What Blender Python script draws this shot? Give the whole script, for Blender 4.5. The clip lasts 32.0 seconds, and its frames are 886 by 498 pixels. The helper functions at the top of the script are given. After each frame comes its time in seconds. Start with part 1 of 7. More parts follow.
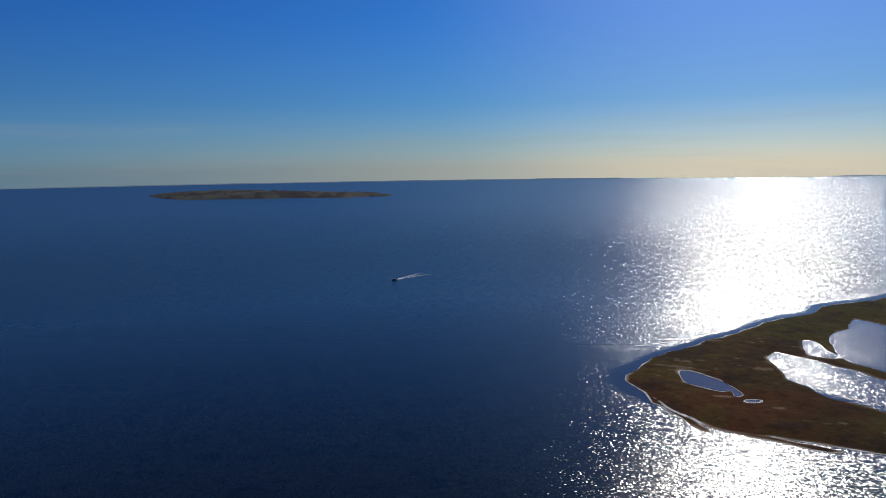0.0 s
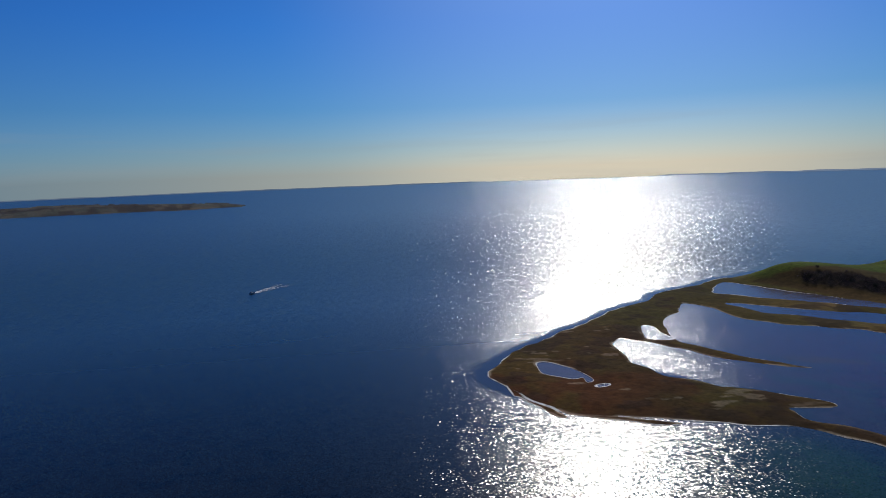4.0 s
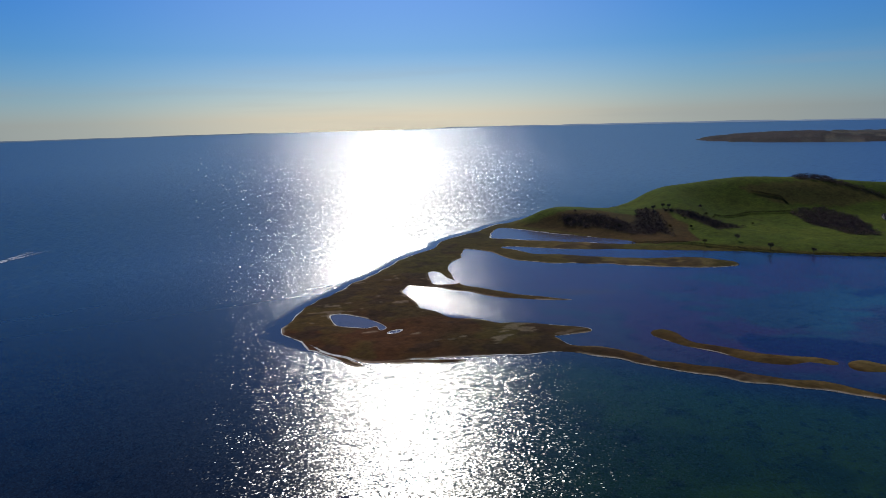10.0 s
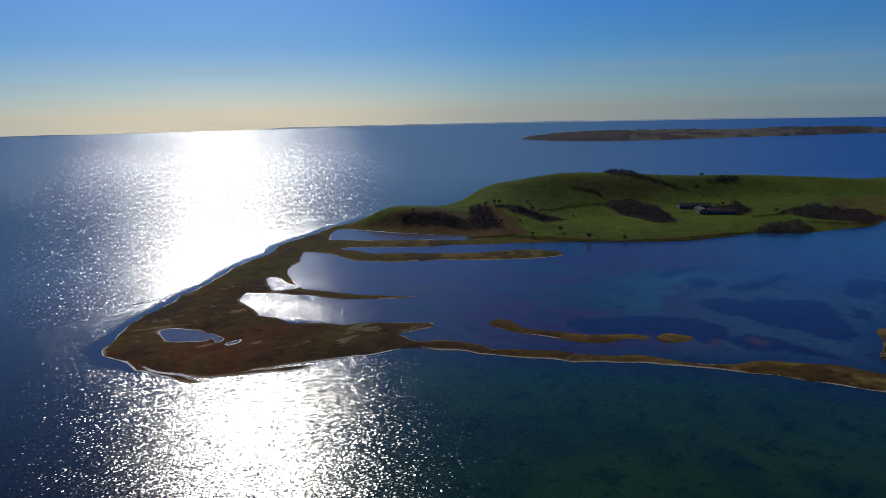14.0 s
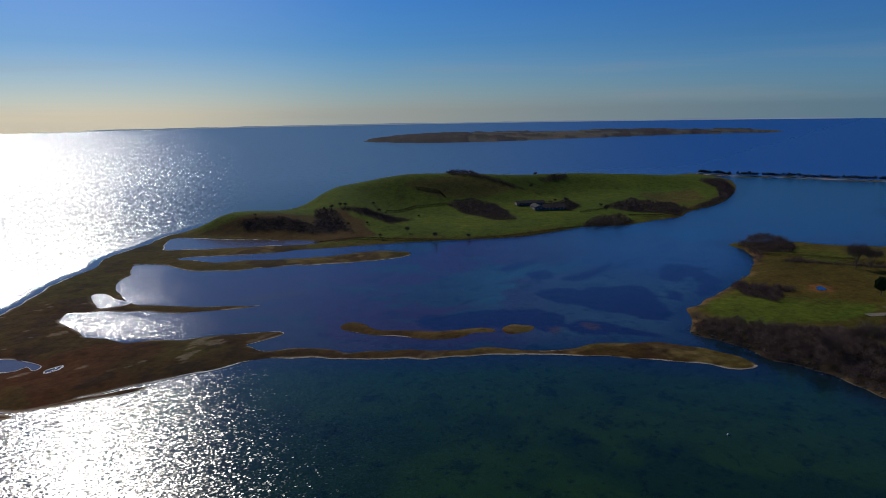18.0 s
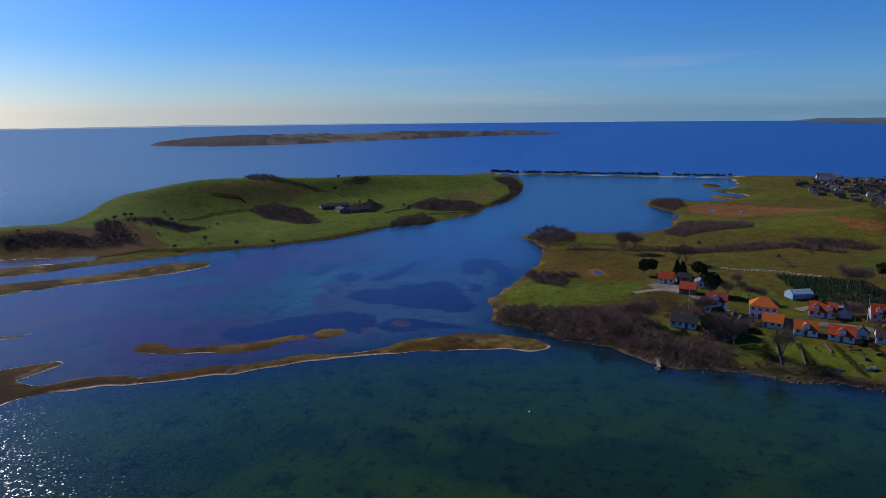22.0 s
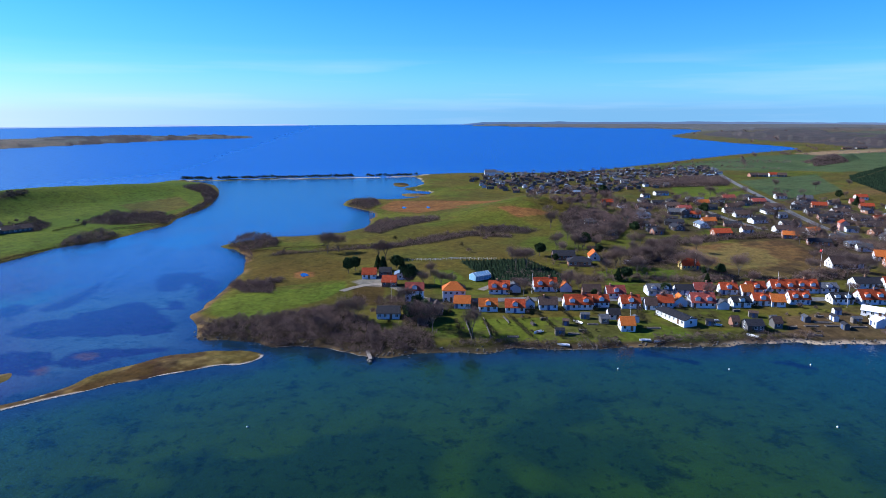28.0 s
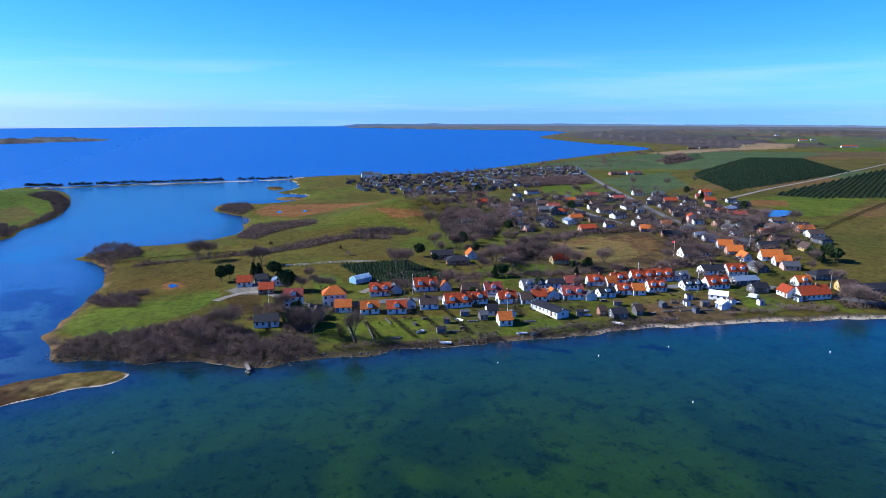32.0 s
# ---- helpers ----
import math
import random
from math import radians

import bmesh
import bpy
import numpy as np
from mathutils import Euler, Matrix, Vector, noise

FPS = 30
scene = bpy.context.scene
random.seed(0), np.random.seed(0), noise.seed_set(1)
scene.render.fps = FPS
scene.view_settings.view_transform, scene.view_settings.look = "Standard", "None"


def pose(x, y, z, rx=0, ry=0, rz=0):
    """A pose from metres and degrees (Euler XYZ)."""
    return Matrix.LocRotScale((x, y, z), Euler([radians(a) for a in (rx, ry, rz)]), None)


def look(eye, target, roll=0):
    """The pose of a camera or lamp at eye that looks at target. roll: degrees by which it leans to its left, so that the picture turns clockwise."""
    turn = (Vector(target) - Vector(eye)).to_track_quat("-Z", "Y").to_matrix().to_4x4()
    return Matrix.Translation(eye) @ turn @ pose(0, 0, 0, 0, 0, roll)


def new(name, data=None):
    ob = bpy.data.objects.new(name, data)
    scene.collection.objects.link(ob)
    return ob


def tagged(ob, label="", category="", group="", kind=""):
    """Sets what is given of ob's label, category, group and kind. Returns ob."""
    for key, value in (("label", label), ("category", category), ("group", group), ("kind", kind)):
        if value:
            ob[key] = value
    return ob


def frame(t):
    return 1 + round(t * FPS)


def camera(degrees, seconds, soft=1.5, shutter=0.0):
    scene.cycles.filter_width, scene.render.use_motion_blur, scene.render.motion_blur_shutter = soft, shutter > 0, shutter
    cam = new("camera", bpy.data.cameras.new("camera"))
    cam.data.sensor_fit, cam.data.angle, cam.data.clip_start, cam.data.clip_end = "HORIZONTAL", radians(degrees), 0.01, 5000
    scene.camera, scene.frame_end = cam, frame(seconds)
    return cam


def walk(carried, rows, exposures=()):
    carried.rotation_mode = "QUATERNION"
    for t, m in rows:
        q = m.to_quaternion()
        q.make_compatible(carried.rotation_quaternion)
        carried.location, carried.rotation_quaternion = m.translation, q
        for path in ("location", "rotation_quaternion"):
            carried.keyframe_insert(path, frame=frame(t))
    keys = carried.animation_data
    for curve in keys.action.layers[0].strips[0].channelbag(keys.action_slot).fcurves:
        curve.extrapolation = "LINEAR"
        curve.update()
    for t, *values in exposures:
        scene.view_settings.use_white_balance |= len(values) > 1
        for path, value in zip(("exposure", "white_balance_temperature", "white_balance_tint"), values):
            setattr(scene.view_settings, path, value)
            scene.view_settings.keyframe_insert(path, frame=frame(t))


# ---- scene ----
# camera: a drone hanging 80 m over the fjord, turning on the spot
cam = camera(69.32, 32.0, soft=0.6)
EYE = 80.0
ROWS = [
    (0.0, 82.97, 0.83, -0.01),
    (0.5, 83.26, 1.42, -1.52),
    (1.0, 83.40, 1.88, -3.16),
    (1.5, 83.36, 1.89, -4.86),
    (2.0, 83.30, 1.85, -6.50),
    (2.5, 83.25, 1.76, -7.95),
    (3.0, 83.18, 1.68, -9.58),
    (3.5, 83.21, 1.94, -11.20),
    (5.5, 83.03, 1.78, -16.85),
    (6.0, 82.97, 1.64, -18.36),
    (6.5, 82.93, 1.80, -20.14),
    (7.0, 82.78, 1.84, -22.12),
    (7.5, 82.00, 1.75, -23.95),
    (8.0, 81.29, 1.76, -25.57),
    (8.5, 80.56, 1.67, -27.05),
    (9.0, 79.82, 1.56, -28.56),
    (9.5, 79.09, 1.48, -30.10),
    (10.0, 78.42, 1.49, -31.45),
    (10.5, 78.18, 1.46, -32.95),
    (11.0, 78.18, 1.47, -34.64),
    (11.5, 78.19, 1.40, -36.05),
    (12.0, 78.21, 1.38, -37.76),
    (12.5, 78.19, 1.38, -39.60),
    (13.0, 78.17, 1.25, -41.68),
    (13.5, 78.14, 1.34, -43.82),
    (14.0, 78.10, 1.33, -45.91),
    (14.5, 78.08, 1.30, -48.09),
    (15.0, 78.07, 1.24, -50.33),
    (15.5, 78.03, 1.22, -52.62),
    (17.5, 77.98, 1.02, -58.26),
    (18.0, 78.00, 1.03, -59.66),
    (18.5, 78.00, 1.01, -61.30),
    (19.0, 78.01, 0.93, -62.99),
    (19.5, 77.99, 0.94, -64.74),
    (20.0, 77.98, 0.95, -66.63),
    (20.5, 77.99, 0.88, -68.81),
    (21.0, 77.99, 0.79, -71.60),
    (21.5, 77.97, 0.75, -74.49),
    (22.0, 77.96, 0.64, -77.06),
    (22.5, 77.97, 0.62, -80.01),
    (23.0, 77.97, 0.55, -83.29),
    (23.5, 77.97, 0.50, -86.21),
    (24.0, 77.99, 0.48, -88.34),
    (24.5, 78.02, 0.45, -90.02),
    (25.0, 78.02, 0.40, -91.67),
    (25.5, 78.04, 0.36, -93.59),
    (27.5, 78.07, 0.22, -101.62),
    (28.0, 78.07, 0.20, -103.51),
    (28.5, 78.09, 0.13, -105.23),
    (29.0, 78.10, 0.15, -106.55),
    (29.5, 78.11, 0.14, -107.81),
    (30.0, 78.12, 0.07, -109.11),
    (30.5, 78.16, 0.08, -110.43),
    (31.0, 78.18, 0.09, -111.79),
    (31.5, 78.19, 0.02, -113.24),
    (32.0, 78.21, 0.00, -114.44),
]
EXPOSURES = [(0.0, -0.6, 6500, 10), (6.0, -0.56, 6500, 10), (12.0, -0.48, 6500, 10), (15.0, -0.66, 6550, 10), (18.0, -0.68, 6550, 10.5), (19.0, -0.58, 6550, 11), (21.0, -0.24, 6500, 15), (23.0, 0.36, 6300, 17), (25.0, 0.78, 6100, 15), (28.0, 1.1, 5700, 11), (32.0, 1.15, 5600, 11)]
walk(cam, [(t, pose(0, 0, EYE, rx, ry, rz)) for t, rx, ry, rz in ROWS], EXPOSURES)

# ---- light ----
SUN_AZ, SUN_EL = 27.0, 34.0
world = bpy.data.worlds.new("sky")
scene.world = world
world.use_nodes = True


def sky_nodes(nt):
    """Clear spring sky: deep blue above, pale and slightly warm haze along the horizon, thin veils low down."""
    nt.nodes.clear()
    link = nt.links.new
    out = nt.nodes.new("ShaderNodeOutputWorld")
    bg = nt.nodes.new("ShaderNodeBackground")
    sky = nt.nodes.new("ShaderNodeTexSky")
    sky.sky_type, sky.sun_disc = "NISHITA", False
    sky.sun_elevation, sky.sun_rotation = radians(SUN_EL), radians(SUN_AZ)
    sky.air_density, sky.dust_density, sky.ozone_density = 1.0, 0.6, 2.5
    tc = nt.nodes.new("ShaderNodeTexCoord")
    xyz = nt.nodes.new("ShaderNodeSeparateXYZ")
    link(tc.outputs["Generated"], xyz.inputs[0])
    lift = nt.nodes.new("ShaderNodeMath")
    lift.operation, lift.inputs[1].default_value = "MAXIMUM", 0.004
    link(xyz.outputs[2], lift.inputs[0])
    up = nt.nodes.new("ShaderNodeCombineXYZ")
    for k, s in enumerate((xyz.outputs[0], xyz.outputs[1], lift.outputs[0])):
        link(s, up.inputs[k])
    link(up.outputs[0], sky.inputs["Vector"])
    depth = nt.nodes.new("ShaderNodeValToRGB")
    stops = ((0.0, (0.74, 1.0, 1.5)), (0.04, (0.55, 0.9, 1.42)), (0.10, (0.32, 0.79, 1.48)), (0.22, (0.20, 0.74, 1.70)), (0.29, (0.19, 0.70, 1.66)), (0.6, (0.12, 0.49, 1.28)))
    while len(depth.color_ramp.elements) < len(stops):
        depth.color_ramp.elements.new(0.5)
    for e, (p, col) in zip(depth.color_ramp.elements, stops):
        e.position, e.color = p, (*col, 1.0)
    link(lift.outputs[0], depth.inputs["Fac"])
    tint = nt.nodes.new("ShaderNodeMix")
    tint.data_type, tint.blend_type = "RGBA", "MULTIPLY"
    tint.inputs[0].default_value = 1.0
    link(sky.outputs[0], tint.inputs[6])
    # the haze is warm under the sun and bluer away from it
    side = nt.nodes.new("ShaderNodeVectorMath")
    side.operation = "DOT_PRODUCT"
    side.inputs[1].default_value = (math.sin(radians(SUN_AZ)), math.cos(radians(SUN_AZ)), 0)
    link(tc.outputs["Generated"], side.inputs[0])
    away = nt.nodes.new("ShaderNodeMapRange")
    for key, value in (("From Min", 0.85), ("From Max", 0.25), ("To Min", 0.0), ("To Max", 1.0)):
        away.inputs[key].default_value = value
    link(side.outputs["Value"], away.inputs["Value"])
    cool = nt.nodes.new("ShaderNodeValToRGB")
    stops = ((0.0, (0.52, 1.12, 2.2)), (0.04, (0.44, 0.98, 1.9)), (0.10, (0.30, 0.81, 1.62)), (0.22, (0.19, 0.74, 1.72)), (0.29, (0.19, 0.72, 1.70)), (0.6, (0.12, 0.50, 1.32)))
    while len(cool.color_ramp.elements) < len(stops):
        cool.color_ramp.elements.new(0.5)
    for e, (p, col) in zip(cool.color_ramp.elements, stops):
        e.position, e.color = p, (*col, 1.0)
    link(lift.outputs[0], cool.inputs["Fac"])
    hazes = nt.nodes.new("ShaderNodeMix")
    hazes.data_type = "RGBA"
    link(away.outputs[0], hazes.inputs[0])
    link(depth.outputs[0], hazes.inputs[6])
    link(cool.outputs[0], hazes.inputs[7])
    # the bright, whitish sky below and round the sun
    aim = nt.nodes.new("ShaderNodeVectorMath")
    aim.operation = "DOT_PRODUCT"
    aim.inputs[1].default_value = (math.sin(radians(SUN_AZ)) * math.cos(radians(15)), math.cos(radians(SUN_AZ)) * math.cos(radians(15)), math.sin(radians(15)))
    link(tc.outputs["Generated"], aim.inputs[0])
    close = nt.nodes.new("ShaderNodeMapRange")
    close.interpolation_type = "SMOOTHSTEP"
    for key, value in (("From Min", 0.87), ("From Max", 1.0), ("To Min", 0.0), ("To Max", 1.0)):
        close.inputs[key].default_value = value
    link(aim.outputs["Value"], close.inputs["Value"])
    glow = nt.nodes.new("ShaderNodeValToRGB")
    stops = ((0.0, (1.06, 1.24, 1.62)), (0.04, (0.80, 1.06, 1.5)), (0.10, (0.46, 0.86, 1.5)), (0.22, (0.44, 0.84, 1.7)), (0.6, (0.75, 1.05, 1.8)))
    while len(glow.color_ramp.elements) < len(stops):
        glow.color_ramp.elements.new(0.5)
    for e, (p, col) in zip(glow.color_ramp.elements, stops):
        e.position, e.color = p, (*col, 1.0)
    link(lift.outputs[0], glow.inputs["Fac"])
    lit = nt.nodes.new("ShaderNodeMix")
    lit.data_type = "RGBA"
    link(close.outputs[0], lit.inputs[0])
    link(hazes.outputs[2], lit.inputs[6])
    link(glow.outputs[0], lit.inputs[7])
    link(lit.outputs[2], tint.inputs[7])
    # veils of thin cirrus, long and flat
    mp = nt.nodes.new("ShaderNodeMapping")
    mp.inputs["Scale"].default_value = (1.6, 1.6, 26.0)
    link(tc.outputs["Generated"], mp.inputs["Vector"])
    veil = nt.nodes.new("ShaderNodeTexNoise")
    veil.inputs["Scale"].default_value, veil.inputs["Detail"].default_value = 1.5, 5.0
    link(mp.outputs[0], veil.inputs["Vector"])
    amount = nt.nodes.new("ShaderNodeMapRange")
    for key, value in (("From Min", 0.5), ("From Max", 0.8), ("To Min", 0.0), ("To Max", 0.24)):
        amount.inputs[key].default_value = value
    link(veil.outputs["Fac"], amount.inputs["Value"])
    low = nt.nodes.new("ShaderNodeMapRange")
    for key, value in (("From Min", 0.06), ("From Max", 0.10), ("To Min", 1.0), ("To Max", 0.0)):
        low.inputs[key].default_value = value
    link(lift.outputs[0], low.inputs["Value"])
    both = nt.nodes.new("ShaderNodeMath")
    both.operation = "MULTIPLY"
    link(amount.outputs[0], both.inputs[0])
    link(low.outputs[0], both.inputs[1])
    cloud = nt.nodes.new("ShaderNodeMix")
    cloud.data_type = "RGBA"
    cloud.inputs[7].default_value = (7.5, 7.6, 7.8, 1.0)
    link(both.outputs[0], cloud.inputs[0])
    link(tint.outputs[2], cloud.inputs[6])
    link(cloud.outputs[2], bg.inputs["Color"])
    bg.inputs["Strength"].default_value = 0.061
    link(bg.outputs[0], out.inputs[0])


sky_nodes(world.node_tree)
sun = new("sun", bpy.data.lights.new("sun", "SUN"))
sun.data.energy, sun.data.angle, sun.data.color = 5.0, radians(0.53), (1.0, 0.95, 0.87)
saz, sel = radians(SUN_AZ), radians(SUN_EL)
sun.matrix_world = look((0, 0, 0), (-math.sin(saz) * math.cos(sel), -math.cos(saz) * math.cos(sel), -math.sin(sel)))

# ---- plan of the land: shorelines in metres, x and y from the point under the camera ----
SPIT_SEA = [(299, 390), (273, 384), (253, 372), (230, 365), (212, 355), (200, 341), (185, 333), (163, 321), (154, 312), (137, 299), (121, 289), (108, 278), (92, 267), (80, 254), (72, 243), (69, 239), (68, 232), (70, 224), (72, 216), (77, 202), (81, 191), (88, 184), (99, 180), (108, 176), (116, 172), (127, 164)]
SPIT_NORTH = [(139, 160), (146, 153), (151, 144), (156, 134), (162, 123), (167, 114), (171, 106), (177, 97), (184, 87), (190, 78), (197, 64), (201, 50), (204, 39), (206, 29), (208, 19), (212, 14), (216, 13), (219, 17), (221, 24), (223, 33), (221, 43), (217, 52), (211, 60), (203, 68), (196, 76), (192, 83), (189, 94), (184, 100), (180, 107)]
SPIT_BAY = [(177, 112), (173, 118), (168, 128), (163, 134), (162, 141), (158, 151), (150, 161), (151, 168), (152, 172), (161, 168), (166, 168), (167, 172), (159, 182), (153, 189), (143, 196), (141, 202), (138, 207), (132, 214), (130, 224), (129, 234), (132, 246), (135, 258), (137, 263), (143, 269), (147, 265), (153, 256), (158, 245), (162, 233), (167, 223), (178, 212), (190, 202)]
SPIT_BAR = [(184, 211), (176, 222), (172, 233), (168, 246), (165, 255), (166, 263), (172, 279), (179, 292), (186, 299), (196, 305), (211, 323), (217, 321), (220, 313), (217, 293), (219, 280), (229, 262), (249, 246), (260, 231), (277, 213), (293, 202), (306, 203), (307, 216), (298, 229), (280, 240), (266, 253), (250, 275), (237, 291), (234, 310), (235, 316), (243, 310), (256, 293), (272, 278), (288, 265)]
HILL_SHORE = [(313, 241), (328, 227), (345, 206), (365, 180), (379, 166), (399, 154), (424, 143), (436, 134), (453, 114), (491, 96), (502, 89), (533, 87), (588, 72), (621, 70), (667, 70), (704, 72), (763, 81), (804, 95), (832, 119)]
HILL_BACK = [(850, 140), (800, 175), (712, 262), (622, 335), (545, 372), (460, 392), (385, 392), (338, 398), (315, 396)]
CHANNEL = [(248, 347), (273, 374), (281, 358), (290, 331), (301, 303), (309, 284), (315, 265), (300, 276), (277, 305), (262, 322), (252, 339)]
POOL = [(164, 287), (168, 285), (165, 272), (165, 259), (158, 259), (153, 266)]
POND = [(94, 246), (98, 244), (101, 235), (103, 226), (104, 218), (100, 216), (101, 222), (97, 222), (94, 225), (90, 231), (92, 239)]
PUDDLE = [(103, 212), (108, 211), (105, 209), (102, 210)]
BAR_MID = [(184, 155), (189, 154), (190, 148), (189, 144), (187, 137), (190, 130), (195, 121), (200, 113), (206, 106), (207, 100), (203, 100), (199, 106), (192, 108), (186, 116), (183, 125), (183, 132), (181, 139), (180, 146), (180, 151)]
ISLET = [(209, 98), (214, 97), (217, 93), (219, 88), (212, 88), (206, 91), (205, 95)]
MAIN_NEAR = [(-1500, -4700), (-300, -1500), (20, -620), (110, -400), (140, -290), (151, -264), (157, -249), (160, -238), (164, -227), (169, -216), (172, -204), (174, -191), (177, -180), (181, -169), (183, -157), (184, -142), (185, -133), (188, -123), (190, -112), (192, -102), (194, -92), (196, -82), (199, -72), (198, -65), (198, -60), (200, -53), (202, -45), (202, -38), (201, -30), (204, -24), (206, -20), (210, -17), (215, -9), (220, 0), (222, 8), (228, 17), (233, 25), (235, 33), (239, 35), (248, 36), (259, 39), (266, 41)]
FAR_ISLET = [(739, -117), (753, -126), (736, -134), (712, -130), (706, -118)]
REED_BAR = [(646, -113), (637, -136), (620, -136), (619, -110)]
LIP = [(71, 222), (74, 211), (78, 199), (81, 191), (82, 186), (79, 186), (76, 194), (73, 207), (70, 210)]
LIP_EAST = [(88, 186), (99, 180), (112, 172), (110, 170), (97, 176), (88, 183)]
SHOAL = [(189, 220), (204, 213), (213, 207), (212, 201), (200, 205), (188, 215)]
MAIN_LAGOON = [(276, 38), (286, 36), (302, 33), (319, 30), (339, 26), (357, 25), (378, 27), (396, 33), (411, 43), (425, 29), (432, 8), (431, -7), (433, -20), (437, -34), (445, -42), (458, -53), (486, -59), (517, -68), (535, -63), (556, -54), (577, -47), (595, -49), (615, -58), (605, -80), (600, -106), (625, -133), (650, -144), (666, -133), (687, -122), (727, -152), (793, -159)]
MAIN_SEA = [(836, -168), (843, -230), (833, -290), (816, -350), (828, -409), (892, -520), (955, -625), (1031, -752), (1109, -896), (1172, -1028), (1238, -1130), (1416, -1182), (1500, -1170), (1658, -1207), (1847, -1251), (2061, -1333), (2405, -1658), (2731, -1916), (3183, -1851), (3450, -1626), (3920, -1410), (4700, -1500), (4900, -4900), (0, -5200)]
BARRIER = [(850, 130), (836, 87), (841, 42), (832, -19), (829, -83), (821, -165)]
FAR_ISLAND = [(1560, 1190), (1521, 1034), (1535, 931), (1616, 797), (1768, 689), (1935, 570), (2119, 438), (2269, 286), (2373, 120), (2500, 160), (2550, 450), (2300, 800), (1950, 1100), (1680, 1220)]
WEST_ISLAND = [(-1103, 2401), (-814, 1990), (-671, 1983), (-502, 2007), (-322, 1987), (-156, 2103), (-300, 2300), (-700, 2600), (-1000, 2600)]
LAGOON = [(140, 280), (128, 235), (140, 205), (165, 178), (150, 160), (180, 105), (200, 75), (225, 30), (240, 35), (300, 35), (360, 27), (410, 45), (430, 10), (435, -30), (560, -60), (620, -60), (660, -140), (800, -160), (830, 0), (830, 110), (660, 70), (500, 92), (430, 145), (370, 178), (310, 250), (235, 320), (200, 330)]


def smooth(points, n=3):
    """A closed Catmull-Rom line through the points."""
    p = np.array(points, float)
    a, b, c, d = np.roll(p, 1, 0), p, np.roll(p, -1, 0), np.roll(p, -2, 0)
    out = []
    for k in range(n):
        t = k / n
        out.append(0.5 * (2 * b + (c - a) * t + (2 * a - 5 * b + 4 * c - d) * t * t + (3 * b - a - 3 * c + d) * t ** 3))
    return np.stack(out, 1).reshape(-1, 2)


def shore(x, y, line, reach=150.0):
    """Metres to the closed line, positive inside, limited to reach outside."""
    out = np.full(x.shape, -reach)
    lo, hi = line.min(0) - reach, line.max(0) + reach
    near = np.nonzero((x > lo[0]) & (x < hi[0]) & (y > lo[1]) & (y < hi[1]))[0]
    for s in range(0, len(near), 60000):
        i = near[s:s + 60000]
        px, py = x[i], y[i]
        best, inside = np.full(px.shape, 1e12), np.zeros(px.shape, bool)
        for (ax, ay), (bx, by) in zip(line, np.roll(line, -1, 0)):
            ex, ey = bx - ax, by - ay
            t = np.clip(((px - ax) * ex + (py - ay) * ey) / (ex * ex + ey * ey + 1e-9), 0, 1)
            best = np.minimum(best, (px - ax - t * ex) ** 2 + (py - ay - t * ey) ** 2)
            if ay != by:
                inside ^= ((ay > py) != (by > py)) & (px < ex * (py - ay) / ey + ax)
        d = np.sqrt(best)
        out[i] = np.where(inside, d, np.maximum(-d, -reach))
    return out


TABLE = np.random.RandomState(7).rand(256, 256)


def grain(x, y, size, seed=0):
    """Smooth value noise, 0 to 1."""
    u, v = x / size + seed * 17.3, y / size + seed * 31.7
    i, j = np.floor(u).astype(int), np.floor(v).astype(int)
    a, b = u - i, v - j
    a, b = a * a * (3 - 2 * a), b * b * (3 - 2 * b)
    q = lambda m, n: TABLE[m % 256, n % 256]
    return (q(i, j) * (1 - a) + q(i + 1, j) * a) * (1 - b) + (q(i, j + 1) * (1 - a) + q(i + 1, j + 1) * a) * b


def fbm(x, y, size, seed=0):
    return 0.5 * grain(x, y, size, seed) + 0.3 * grain(x, y, size * 0.45, seed + 1) + 0.2 * grain(x, y, size * 0.2, seed + 2)


def bump(x, y, cx, cy, h, a, b, turn):
    """A rounded hill of height h, half-lengths a and b, its long axis turned by degrees."""
    c, s = math.cos(radians(turn)), math.sin(radians(turn))
    u, v = ((x - cx) * c + (y - cy) * s) / a, (-(x - cx) * s + (y - cy) * c) / b
    return h * np.exp(-(u * u + v * v))


def rise(d, top, slope):
    """Shore profile: climbs at slope, rounds off at top; falls under water outside."""
    return np.where(d > 0, top * (1 - np.exp(-np.maximum(d, 0) * slope / top)), np.maximum(d * 0.12, -1.5))


LOW_LINE = smooth(SPIT_SEA + SPIT_NORTH + SPIT_BAY + SPIT_BAR + HILL_SHORE + HILL_BACK)
HILL_LINE = smooth([(288, 265)] + HILL_SHORE + HILL_BACK + [(299, 390), (285, 378), (284, 360), (293, 331), (304, 303), (312, 284)])
MAIN_LINE = smooth(MAIN_NEAR + MAIN_LAGOON + MAIN_SEA, 2)
HOLES = [smooth(p) for p in (CHANNEL, POOL, POND, PUDDLE)]
BARS = [smooth(p) for p in (BAR_MID, ISLET, LIP, LIP_EAST, FAR_ISLET, REED_BAR)]
FARS = [smooth(p) for p in (FAR_ISLAND, WEST_ISLAND)]
BARRIER_LINE = smooth([(px + 5, py) for px, py in BARRIER] + [(px - 5, py) for px, py in reversed(BARRIER)], 2)


